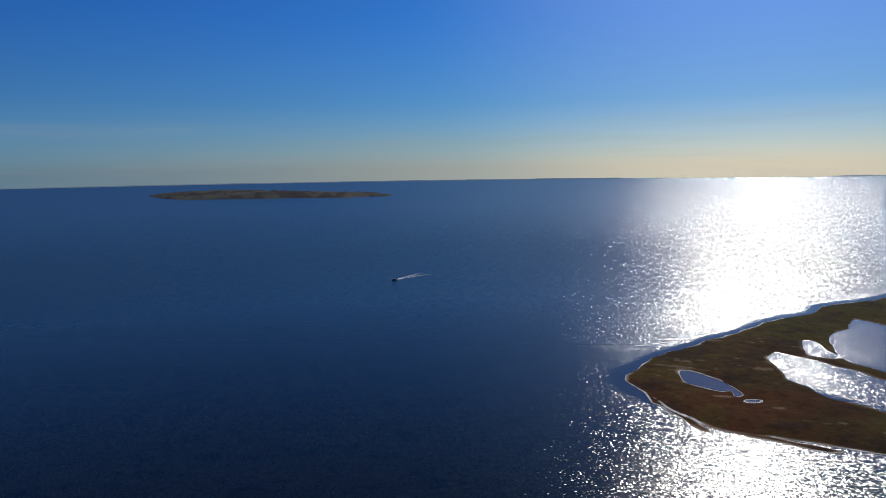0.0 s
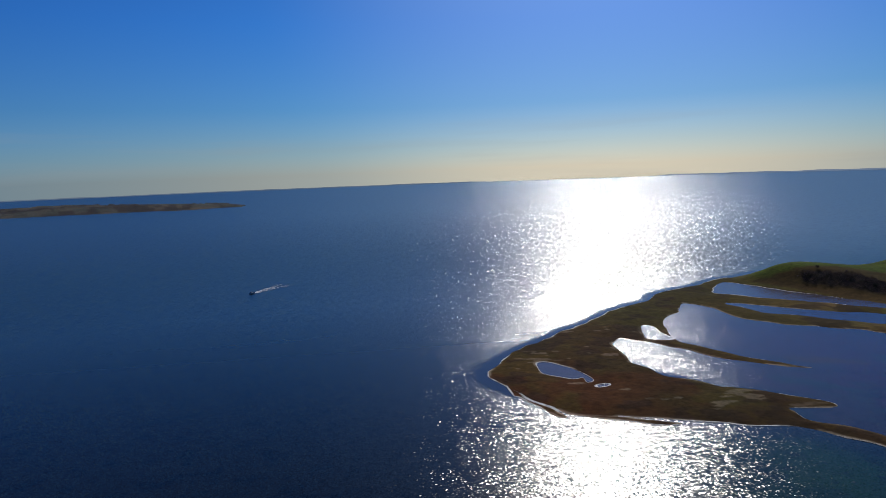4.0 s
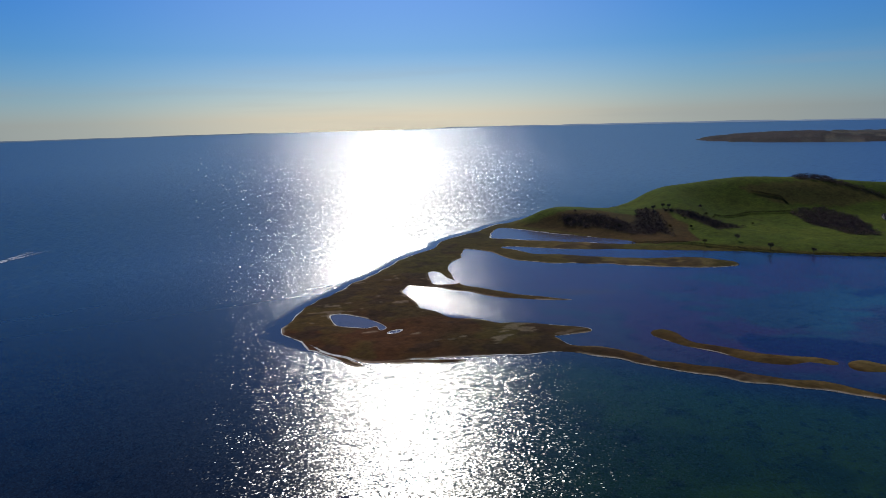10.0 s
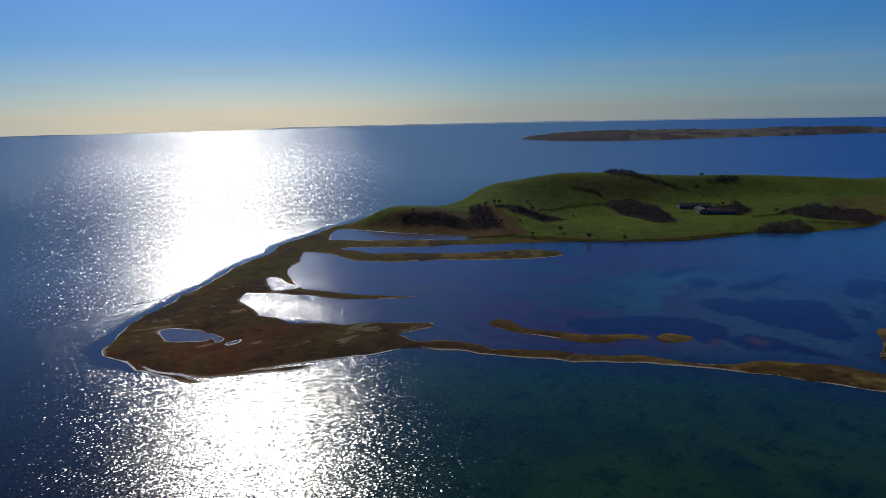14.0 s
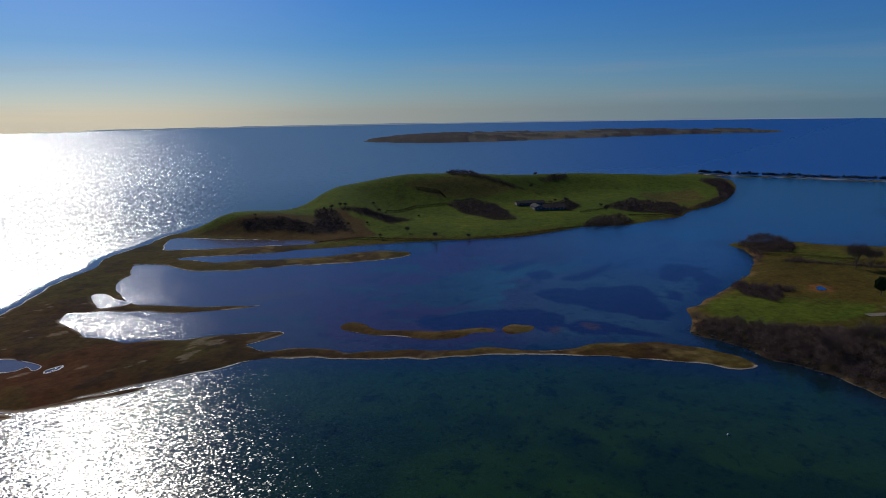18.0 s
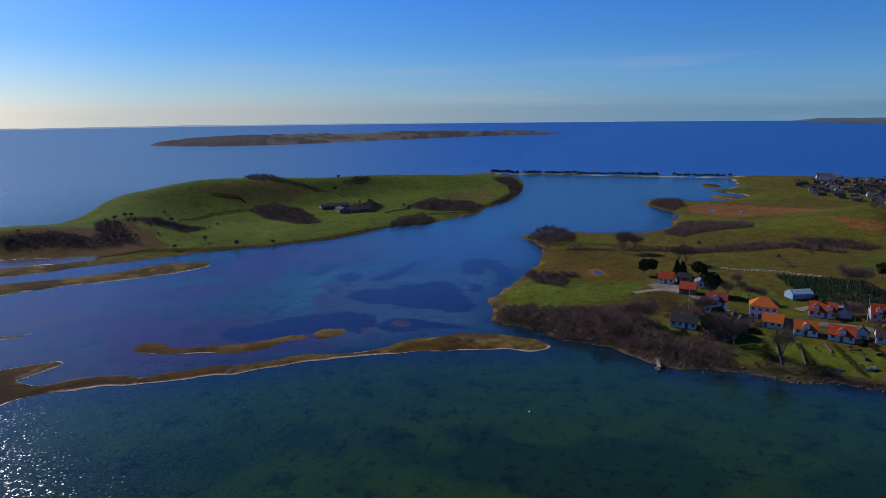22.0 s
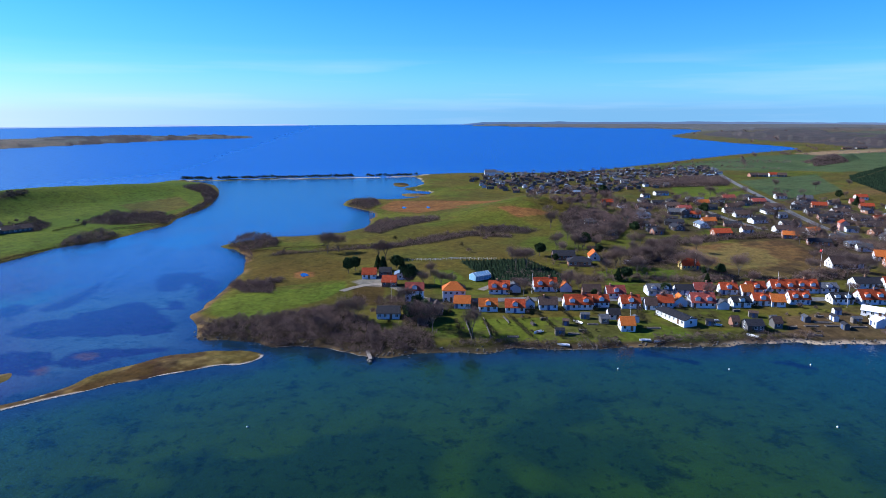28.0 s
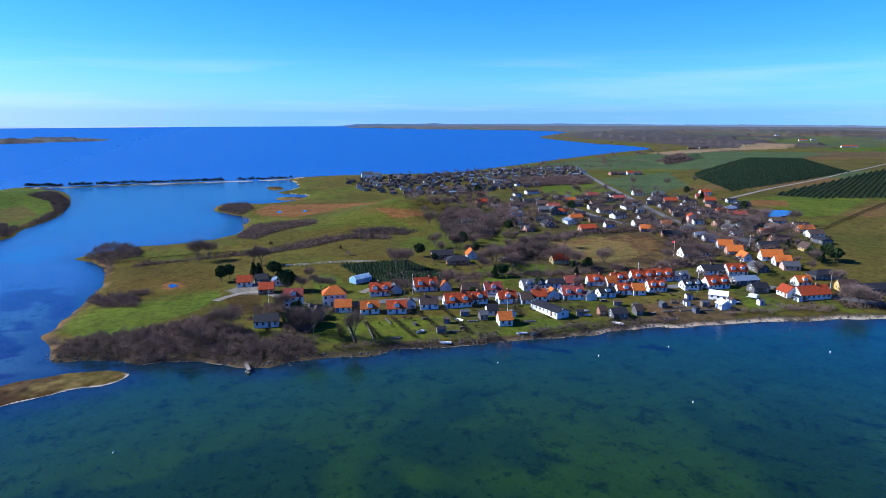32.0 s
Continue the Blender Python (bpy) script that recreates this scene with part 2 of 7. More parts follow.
FAR_WOODS = [[(1660, -1140), (1812, -1376), (2142, -1814), (2074, -1964), (1330, -1404), (1075, -1122), (1066, -1012), (1148, -1046), (1260, -1009), (1423, -1001)],
             [(1484, -1526), (1434, -1636), (1127, -1303), (1133, -1197)], [(826, -760), (926, -869), (932, -911), (840, -884), (786, -779), (757, -711)]]


def woods(x, y):
    """Where the far leafless woods stand, 0 to 1."""
    t = np.clip((fbm(x, y, 380, 46) - 0.47) / 0.02, 0, 1)
    r = np.hypot(x, y)
    t = t * np.clip((r - 1600) / 60, 0, 1) * np.clip((3500 - r) / 300, 0, 1)
    for line in FAR_WOODS:
        t = np.maximum(t, np.clip(shore(x, y, np.array(line, float), 40.0) / 12, 0, 1))
    return t


def land(x, y):
    """Height of the ground, and the distances to the shores."""
    wx, wy = x + 3 * (grain(x, y, 9, 3) - 0.5), y + 3 * (grain(x, y, 9, 5) - 0.5)
    low = shore(wx, wy, LOW_LINE)
    for hole in HOLES:
        low = np.minimum(low, -shore(wx, wy, hole))
    for bar in BARS:
        low = np.maximum(low, shore(wx, wy, bar) - 0.3)
    hill = shore(x, y, HILL_LINE)
    main = shore(x, y, MAIN_LINE, 400.0)
    main = np.where(main < 40, shore(wx, wy, MAIN_LINE, 400.0), main)
    wall = shore(wx, wy, BARRIER_LINE)
    z = rise(low, 0.9, 0.10) + np.where(low > 2, 0.35 * (grain(x, y, 6, 8) - 0.5), 0)
    inn = np.clip(hill / 32, 0, 1)
    inn = inn * inn * (3 - 2 * inn)
    mound = (bump(x, y, 320, 359, 10, 55, 49, -40) + bump(x, y, 396, 318, 11, 22, 59, -36) + bump(x, y, 460, 340, 15, 59, 41, -37)
             + bump(x, y, 518, 293, 17.2, 76, 46, -24) + bump(x, y, 621, 235, 13, 103, 34, -21) + bump(x, y, 708, 155, 7, 71, 38, -43) + 2.0 * (fbm(x, y, 70, 4) - 0.5))
    z = np.where(hill > 0, z + inn * np.maximum(mound, 0) + 1.0 * np.clip(hill / 12, 0, 1), z)
    deep = np.clip(main / 120, 0, 1)
    rolling = (bump(x, y, 470, -175, 11, 95, 38, -62) + bump(x, y, 415, -60, 5, 50, 28, -75)
               + 5 * np.clip((main - 60) / 300, 0, 1) + 14 * (fbm(x, y, 700, 9) - 0.35) * np.clip((main - 250) / 500, 0, 1)
               + 4 * np.clip((np.hypot(x, y) - 2000) / 900, 0, 1) * fbm(x, y, 900, 12))
    rolling = rolling * (1 - 0.8 * np.clip((np.hypot(x, y) - 3200) / 1200, 0, 1))
    z = np.maximum(z, rise(main, 2.2, 0.35) + np.where(main > 0, deep * np.maximum(rolling, 0) + 2.0 * deep, 0))
    z = z + 7.0 * woods(x, y) * (main > 200) * (0.75 + 0.5 * grain(x, y, 22, 77))
    z = np.maximum(z, rise(wall, 1.6, 0.5))
    for k, line in enumerate(FARS):
        d = shore(x, y, line, 60.0)
        top = (36, 24)[k] * np.clip(1.15 - 0.9 * np.clip((x - 1500) / 1000, 0, 1), 0.2, 1) if k == 0 else 22.0
        trees = 3.5 * ramp01(fbm(x, y, 130, 90 + k), 0.5, 0.56) * (0.6 + 0.8 * grain(x, y, 16, 92)) * (d > 6)
        z = np.maximum(z, rise(d, top, 0.22) * (0.6 + 0.35 * fbm(x, y, 300, 20 + k)) + trees)
    return z, low, hill, main, wall


# outlines of fields and plots
FIELDS = []
FIELDS.append(("BRIGHT", [(262, 34), (276, 34), (290, 23), (287, 8), (287, -9), (294, -23), (280, -22), (266, -12), (260, -2), (250, 12), (247, 19), (252, 27)]))
FIELDS.append(("BRIGHT", [(225, -50), (224, -70), (222, -95), (217, -115), (206, -132), (194, -140), (192, -165), (201, -182), (189, -176), (185, -159), (188, -135), (196, -104), (204, -74), (212, -48)]))
FIELDS.append(("BRIGHT", [(203, -236), (199, -245), (173, -238), (171, -226), (177, -219)]))
FIELDS.append(("SOIL", [(200, -183), (200, -212), (184, -214), (174, -207), (179, -182), (185, -173)]))
FIELDS.append(("MEADOW", [(314, -215), (318, -257), (314, -280), (275, -272), (254, -257), (246, -225), (268, -208), (288, -203)]))
FIELDS.append(("BRIGHT", [(569, -370), (568, -431), (450, -379), (412, -344), (450, -342), (503, -336)]))
FIELDS.append(("GREEN", [(603, -473), (641, -611), (486, -495), (442, -391)]))
FIELDS.append(("GREEN", [(834, -487), (1011, -845), (976, -1110), (810, -1189), (652, -682), (738, -558)]))
FIELDS.append(("NURSERY", [(609, -626), (685, -752), (795, -935), (725, -984), (527, -806), (436, -497), (559, -579)]))
FIELDS.append(("NURSERY", [(406, -517), (541, -900), (353, -594), (373, -532)]))
FIELDS.append(("BRIGHT", [(398, -451), (399, -508), (355, -573), (312, -467), (314, -433), (349, -452)]))
FIELDS.append(("PASTURE", [(294, -395), (289, -489), (180, -311), (196, -299), (238, -321)]))
FIELDS.append(("STUBBLE", [(1036, -932), (1082, -1071), (1080, -1298), (1041, -1383), (981, -1295), (1000, -1128), (952, -906)]))
FIELDS.append(("PASTURE", [(706, -953), (669, -1107), (532, -884), (537, -826), (603, -846)]))
FIELDS.append(("REED", [(382, -446), (393, -479), (376, -495), (355, -470), (366, -446)]))
FIELDS.append(("MEADOW", [(308, -463), (341, -573), (290, -489)]))
FIELDS.append(("REED", [(536, -73), (569, -90), (562, -131), (523, -192), (494, -181), (520, -153), (515, -120), (500, -100), (510, -82)]))
FIELDS.append(("REED", [(539, -79), (543, -127), (452, -148), (428, -188), (421, -155), (506, -137), (493, -98)]))
FIELDS.append(("NURSERY", [(313, -84), (308, -119), (273, -126), (260, -117), (278, -88)]))
FIELDS.append(("HEATH", [(283, -25), (292, -36), (279, -41), (253, -33), (255, -22)]))
FIELDS.append(("ROUGH", [(389, 26), (379, 6), (365, -13), (334, -25), (305, -22), (304, 4), (308, 20), (341, 29)]))
FIELDS.append(("BRIGHT", [(300, -65), (299, -76), (283, -78), (275, -63)]))
FIELDS.append(("BRIGHT", [(278, -144), (284, -167), (270, -185), (255, -169), (256, -139)]))
FIELDS.append(("HEATH", [(287, 365), (310, 353), (349, 339), (368, 305), (357, 275), (327, 247), (303, 304)]))
FIELDS.append(("HEATH", [(377, 336), (374, 307), (351, 274), (334, 245), (309, 260), (307, 278)]))
FIELDS.append(("PASTURE", [(612, 147), (659, 104), (595, 84), (538, 110)]))
FIELDS.append(("PASTURE", [(458, 310), (514, 280), (538, 237), (492, 246), (460, 276)]))
FIELDS.append(("BRIGHT", [(470, 118), (508, 90), (458, 115), (416, 152), (371, 180), (352, 206), (429, 237), (435, 176)]))
FIELDS.append(("ROUGH", [(303, 26), (337, 20), (349, 0), (331, -28), (298, -24), (294, 1), (291, 20)]))
FIELDS.append(("PAVED", [(292, -27), (301, -37), (305, -44), (290, -46), (279, -38), (283, -30)]))
FIELDS.append(("REED", [(319, 0), (321, -4), (317, -9), (308, -9), (304, -3), (310, 1)]))

# ---- materials ----
def material(name):
    m = bpy.data.materials.new(name)
    m.use_nodes = True
    nt = m.node_tree
    return m, nt, nt.nodes["Principled BSDF"]


def node(nt, kind, **values):
    n = nt.nodes.new(kind)
    for key, value in values.items():
        n.inputs[key].default_value = value
    return n


def noise_node(nt, scale, detail=3.0, coord="Object", rough=0.55):
    tc = nt.nodes.new("ShaderNodeTexCoord")
    n = node(nt, "ShaderNodeTexNoise", Scale=scale, Detail=detail, Roughness=rough)
    nt.links.new(tc.outputs[coord], n.inputs["Vector"])
    return n


def ramp(nt, source, stops):
    r = nt.nodes.new("ShaderNodeValToRGB")
    while len(r.color_ramp.elements) < len(stops):
        r.color_ramp.elements.new(0.5)
    for e, (p, c) in zip(r.color_ramp.elements, stops):
        e.position, e.color = p, (*c, 1.0)
    nt.links.new(source, r.inputs["Fac"])
    return r


def mix(nt, a, b, fac, blend="MIX"):
    m = nt.nodes.new("ShaderNodeMix")
    m.data_type, m.blend_type = "RGBA", blend
    for sock, value in ((m.inputs[6], a), (m.inputs[7], b), (m.inputs[0], fac)):
        if isinstance(value, bpy.types.NodeSocket):
            nt.links.new(value, sock)
        elif isinstance(value, (int, float)):
            sock.default_value = value
        else:
            sock.default_value = (*value, 1.0)
    return m.outputs[2]


def maths(nt, op, a, b=0.0, clamp=False):
    m = nt.nodes.new("ShaderNodeMath")
    m.operation, m.use_clamp = op, clamp
    for sock, value in zip(m.inputs, (a, b)):
        if isinstance(value, bpy.types.NodeSocket):
            nt.links.new(value, sock)
        else:
            sock.default_value = value
    return m.outputs[0]


def relief(nt, bsdf, height, strength, distance):
    b = node(nt, "ShaderNodeBump", Strength=strength, Distance=distance)
    nt.links.new(height, b.inputs["Height"])
    nt.links.new(b.outputs[0], bsdf.inputs["Normal"])


def attribute(nt, name):
    a = nt.nodes.new("ShaderNodeAttribute")
    a.attribute_name = name
    return a


def speckled(name, dark, light, scale, rough=0.9, bump_scale=None, strength=0.4, distance=0.05, per_thing=0.0):
    """A surface of two tones in noise, with relief, and a tone that differs from thing to thing."""
    m, nt, bsdf = material(name)
    n = noise_node(nt, scale)
    col = ramp(nt, n.outputs["Fac"], ((0.32, dark), (0.68, light))).outputs[0]
    big = noise_node(nt, scale * 0.13, 2.0)
    col = mix(nt, col, ramp(nt, big.outputs["Fac"], ((0.3, (0.72, 0.72, 0.72)), (0.7, (1.2, 1.2, 1.2)))).outputs[0], 1.0, "MULTIPLY")
    if per_thing:
        info = nt.nodes.new("ShaderNodeObjectInfo")
        tone = ramp(nt, info.outputs["Random"], ((0.0, (1 - per_thing,) * 3), (1.0, (1 + per_thing,) * 3)))
        col = mix(nt, col, tone.outputs[0], 1.0, "MULTIPLY")
    nt.links.new(col, bsdf.inputs["Base Color"])
    bsdf.inputs["Roughness"].default_value = rough
    relief(nt, bsdf, noise_node(nt, bump_scale or scale * 2).outputs["Fac"], strength, distance)
    return m


def ground_material():
    m, nt, bsdf = material("ground")
    tint = attribute(nt, "tint").outputs["Color"]
    fine = noise_node(nt, 0.55, 6.0)
    patch = noise_node(nt, 0.06, 4.0)
    col = mix(nt, tint, ramp(nt, fine.outputs["Fac"], ((0.3, (0.76, 0.76, 0.72)), (0.7, (1.2, 1.19, 1.16)))).outputs[0], 1.0, "MULTIPLY")
    col = mix(nt, col, ramp(nt, patch.outputs["Fac"], ((0.3, (0.9, 0.84, 0.84)), (0.7, (1.07, 1.1, 1.02)))).outputs[0], 1.0, "MULTIPLY")
    tussock = noise_node(nt, 0.2, 5.0, rough=0.7)
    col = mix(nt, col, ramp(nt, tussock.outputs["Fac"], ((0.36, (0.72, 0.70, 0.68)), (0.5, (1.0, 1.0, 1.0)), (0.64, (1.24, 1.17, 1.08)))).outputs[0], 1.0, "MULTIPLY")
    wide = noise_node(nt, 0.018, 3.0)
    col = mix(nt, col, ramp(nt, wide.outputs["Fac"], ((0.36, (0.82, 0.88, 0.85)), (0.64, (1.18, 1.08, 1.05)))).outputs[0], 1.0, "MULTIPLY")
    nt.links.new(col, bsdf.inputs["Base Color"])
    bsdf.inputs["Roughness"].default_value = 0.95
    bsdf.inputs["Specular IOR Level"].default_value = 0.03
    relief(nt, bsdf, fine.outputs["Fac"], 0.4, 0.4)
    return m


def water_material():
    """Sea water: bottom, depth and painted sky glare give the colour. tone's alpha is how far the wind has roughened
    it: 0 sheltered, 1 open sea.
    The slopes of the wind waves make the gloss."""
    m, nt, bsdf = material("water")
    tone = attribute(nt, "tone")
    open_sea = tone.outputs["Alpha"]
    swell = noise_node(nt, 0.12, 4.0)
    tc = nt.nodes.new("ShaderNodeTexCoord")
    mp = nt.nodes.new("ShaderNodeMapping")
    mp.inputs["Rotation"].default_value = (0, 0, radians(SUN_AZ))
    mp.inputs["Scale"].default_value = (0.14, 1.0, 1.0)
    nt.links.new(tc.outputs["Object"], mp.inputs["Vector"])
    streak = node(nt, "ShaderNodeTexNoise", Scale=0.02, Detail=6.0, Roughness=0.65)
    nt.links.new(mp.outputs[0], streak.inputs["Vector"])
    weed = noise_node(nt, 0.10, 7.0, rough=0.72)
    col = mix(nt, tone.outputs["Color"], ramp(nt, swell.outputs["Fac"], ((0.3, (0.88,) * 3), (0.7, (1.12,) * 3))).outputs[0], 1.0, "MULTIPLY")
    col = mix(nt, col, ramp(nt, weed.outputs["Fac"], ((0.53, (1.0,) * 3), (0.63, (0.46, 0.50, 0.55)))).outputs[0], 1.0, "MULTIPLY")
    tufts = noise_node(nt, 0.32, 5.0, rough=0.7)
    col = mix(nt, col, ramp(nt, tufts.outputs["Fac"], ((0.56, (1.0,) * 3), (0.64, (0.5, 0.55, 0.7)))).outputs[0], 1.0, "MULTIPLY")
    nt.links.new(col, bsdf.inputs["Base Color"])
    wind = ramp(nt, streak.outputs["Fac"], ((0.30, (0.84,) * 3), (0.44, (1.0,) * 3))).outputs[0]
    wind = maths(nt, "MULTIPLY", wind, open_sea)
    bsdf.inputs["Roughness"].default_value = 1.0
    bsdf.inputs["Specular IOR Level"].default_value = 0.0
    # wavelets: small facets, each tilted its own way, steeper where the wind is stronger
    cells = node(nt, "ShaderNodeTexVoronoi", Scale=2.6)
    nt.links.new(tc.outputs["Object"], cells.inputs["Vector"])
    tilt = nt.nodes.new("ShaderNodeVectorMath")
    tilt.operation = "SUBTRACT"
    tilt.inputs[1].default_value = (0.5, 0.5, 0.5)
    nt.links.new(cells.outputs["Color"], tilt.inputs[0])
    # most facets lie nearly flat, a few stand steep
    size = nt.nodes.new("ShaderNodeVectorMath")
    size.operation = "ABSOLUTE"
    nt.links.new(tilt.outputs[0], size.inputs[0])
    tail = nt.nodes.new("ShaderNodeVectorMath")
    tail.operation = "MULTIPLY"
    nt.links.new(tilt.outputs[0], tail.inputs[0])
    nt.links.new(size.outputs[0], tail.inputs[1])
    steep = nt.nodes.new("ShaderNodeCombineXYZ")
    k = maths(nt, "ADD", 0.04, maths(nt, "MULTIPLY", wind, 0.92))
    nt.links.new(k, steep.inputs[0])
    nt.links.new(k, steep.inputs[1])
    slope = nt.nodes.new("ShaderNodeVectorMath")
    slope.operation = "MULTIPLY"
    # longer waves show where the open sea is rougher
    waves = node(nt, "ShaderNodeTexVoronoi", Scale=0.42)
    nt.links.new(tc.outputs["Object"], waves.inputs["Vector"])
    lean2 = nt.nodes.new("ShaderNodeVectorMath")
    lean2.operation = "SUBTRACT"
    lean2.inputs[1].default_value = (0.5, 0.5, 0.5)
    nt.links.new(waves.outputs["Color"], lean2.inputs[0])
    share = maths(nt, "MULTIPLY", maths(nt, "SUBTRACT", open_sea, 0.70, True), 1.6)
    long = nt.nodes.new("ShaderNodeVectorMath")
    long.operation = "SCALE"
    nt.links.new(lean2.outputs[0], long.inputs[0])
    nt.links.new(share, long.inputs["Scale"])
    total = nt.nodes.new("ShaderNodeVectorMath")
    total.operation = "ADD"
    nt.links.new(tail.outputs[0], total.inputs[0])
    nt.links.new(long.outputs[0], total.inputs[1])
    nt.links.new(total.outputs[0], slope.inputs[0])
    nt.links.new(steep.outputs[0], slope.inputs[1])
    lean = nt.nodes.new("ShaderNodeVectorMath")
    lean.operation = "ADD"
    lean.inputs[1].default_value = (0, 0, 1)
    nt.links.new(slope.outputs[0], lean.inputs[0])
    unit = nt.nodes.new("ShaderNodeVectorMath")
    unit.operation = "NORMALIZE"
    nt.links.new(lean.outputs[0], unit.inputs[0])
    gloss = nt.nodes.new("ShaderNodeBsdfAnisotropic")
    gloss.distribution = "BECKMANN"
    gloss.inputs["Color"].default_value = (1, 1, 1, 1)
    nt.links.new(maths(nt, "ADD", 0.13, maths(nt, "MULTIPLY", maths(nt, "MINIMUM", wind, 0.68), 0.215)), gloss.inputs["Roughness"])
    nt.links.new(unit.outputs[0], gloss.inputs["Normal"])
    mirror = node(nt, "ShaderNodeFresnel", IOR=1.333)
    both = nt.nodes.new("ShaderNodeMixShader")
    nt.links.new(maths(nt, "MINIMUM", mirror.outputs[0], 0.30), both.inputs[0])
    nt.links.new(bsdf.outputs[0], both.inputs[1])
    nt.links.new(gloss.outputs[0], both.inputs[2])
    nt.links.new(both.outputs[0], nt.nodes["Material Output"].inputs["Surface"])
    return m


def pond_material():
    m, nt, bsdf = material("pond_water")
    n = noise_node(nt, 0.4, 3.0)
    nt.links.new(ramp(nt, n.outputs["Fac"], ((0.3, (0.010, 0.03, 0.08)), (0.7, (0.015, 0.045, 0.12)))).outputs[0], bsdf.inputs["Base Color"])
    bsdf.inputs["Roughness"].default_value, bsdf.inputs["IOR"].default_value = 0.15, 1.333
    relief(nt, bsdf, noise_node(nt, 2.0).outputs["Fac"], 0.2, 0.05)
    return m


GROUND, WATER, POND_WATER = ground_material(), water_material(), pond_material()

# ---- sites, in metres ----
SEA_ROW = [(237, -35, 9.2, 75, 'wk1'), (256, -49, 8.1, 75, 'wm2d'), (252, -65, 9.9, 75, 'wo2h'), (242, -66, 6.9, 75, 'wo1'), (240, -52, 5.4, -15, 'bd1'), (237, -54, 5.3, -15, 'bd1'), (236, -75, 7.7, 75, 'wo1d'), (232, -85, 8.1, 75, 'wr1d'), (235, -92, 3.7, -15, 'wd1'), (232, -99, 7.6, 75, 'wd1c'), (230, -111, 11.6, 75, 'wr1dc'), (230, -121, 6.6, 75, 'wr1dc'), (226, -132, 8.1, 75, 'wr1dc'), (222, -139, 4.8, 75, 'wd1'), (223, -146, 6.5, 75, 'wr1c')]
SEA_ROW_EAST = [(223, -153, 4.9, -15, 'wo2'), (220, -161, 9.9, 75, 'wm1dc'), (215, -167, 4.0, -15, 'ws1'), (216, -176, 7.6, 75, 'wk1d'), (216, -186, 7.7, 75, 'wr1dc'), (213, -191, 5.7, 75, 'wo1'), (214, -202, 8.5, 75, 'wr1dc'), (210, -219, 8.8, 75, 'wk1d'), (207, -231, 11.2, 75, 'wr1dc'), (206, -248, 12.2, 75, 'gu1'), (194, -243, 7.9, 75, 'gk1'), (184, -249, 7.3, -15, 'wr1'), (178, -256, 15.7, 75, 'wr1c'), (193, -270, 7.7, 75, 'wo1d'), (179, -281, 8.4, 60, 'yd1')]
STREET_ROW = [(258, -87, 9.4, 75, 'wr1dc'), (258, -94, 5.0, -15, 'ws1'), (257, -108, 10.6, 75, 'wr1dc'), (253, -116, 4.5, -15, 'wo1'), (244, -124, 8.0, 75, 'bd1'), (240, -133, 8.2, 75, 'wm1dc'), (239, -153, 10.8, 75, 'ws1d'), (237, -164, 7.8, 75, 'wk1'), (235, -172, 7.9, 75, 'wm1c'), (233, -183, 7.5, 75, 'wr1dc'), (229, -189, 4.8, 75, 'wo1'), (231, -195, 8.2, 75, 'wr1dc'), (229, -207, 11.1, 75, 'wr1dc'), (227, -217, 10.2, 75, 'wr1dc'), (224, -226, 8.0, 75, 'ws1d')]
STREET_ROW_EAST = [(226, -249, 12.7, 75, 'wk1c'), (220, -258, 10.6, 75, 'wr1dc'), (197, -291, 14.5, 75, 'gk1h'), (171, -289, 18.1, 75, 'gk1'), (239, -335, 7.3, -15, 'yd1'), (233, -299, 11.5, 60, 'wo1'), (223, -295, 8.6, 60, 'wo1'), (215, -291, 8.4, 60, 'ps1'), (220, -274, 9.4, -15, 'gs1'), (238, -285, 6.6, -15, 'wo1'), (250, -291, 8.9, 60, 'bo1'), (262, -297, 8.5, 60, 'wo1'), (264, -312, 8.0, 60, 'ws1'), (251, -318, 12.3, 70, 'gk1'), (256, -267, 16.5, 75, 'wd1')]
FARM = [(297, -35, 7.0, 75, 'wr1'), (299, -43, 6.0, 75, 'gk1'), (291, -49, 6.9, -15, 'wu1'), (280, -42, 6.7, 75, 'br1'), (305, -138, 12.0, 75, 'bk1'), (292, -141, 12.2, 75, 'bk1h'), (300, -153, 7.8, -15, 'wo1'), (273, -191, 9.0, 75, 'yr1'), (203, -118, 5.4, 75, 'wo1'), (215, -119, 4.5, 75, 'wk1'), (211, -113, 3.1, 75, 'gs1'), (193, -218, 7.9, 40, 'ww1'), (183, -210, 4.3, -15, 'ww1'), (192, -163, 6.4, 75, 'gk1'), (197, -159, 2.8, 75, 'bd1'), (192, -173, 3.3, 75, 'gd1')]
MIDDLE = [(408, -244, 13.5, 75, 'wu1'), (377, -228, 10.2, 75, 'wk1'), (359, -223, 9.0, 75, 'gk1'), (351, -221, 8.1, 75, 'bs1'), (398, -272, 8.5, -15, 'gs2'), (399, -281, 9.5, 75, 'wr1'), (364, -262, 11.9, -15, 'wu1'), (336, -256, 13.5, 75, 'br1'), (341, -278, 8.6, 75, 'wd1'), (407, -318, 16.5, 75, 'wk1'), (368, -308, 14.5, 75, 'wk1'), (398, -341, 13.9, -15, 'wk1'), (351, -319, 15.1, 75, 'wk1'), (375, -315, 7.8, 75, 'gk1'), (515, -326, 15.1, 75, 'wk1'), (468, -328, 17.2, 75, 'wu1'), (394, -197, 8.6, 75, 'gs1')]
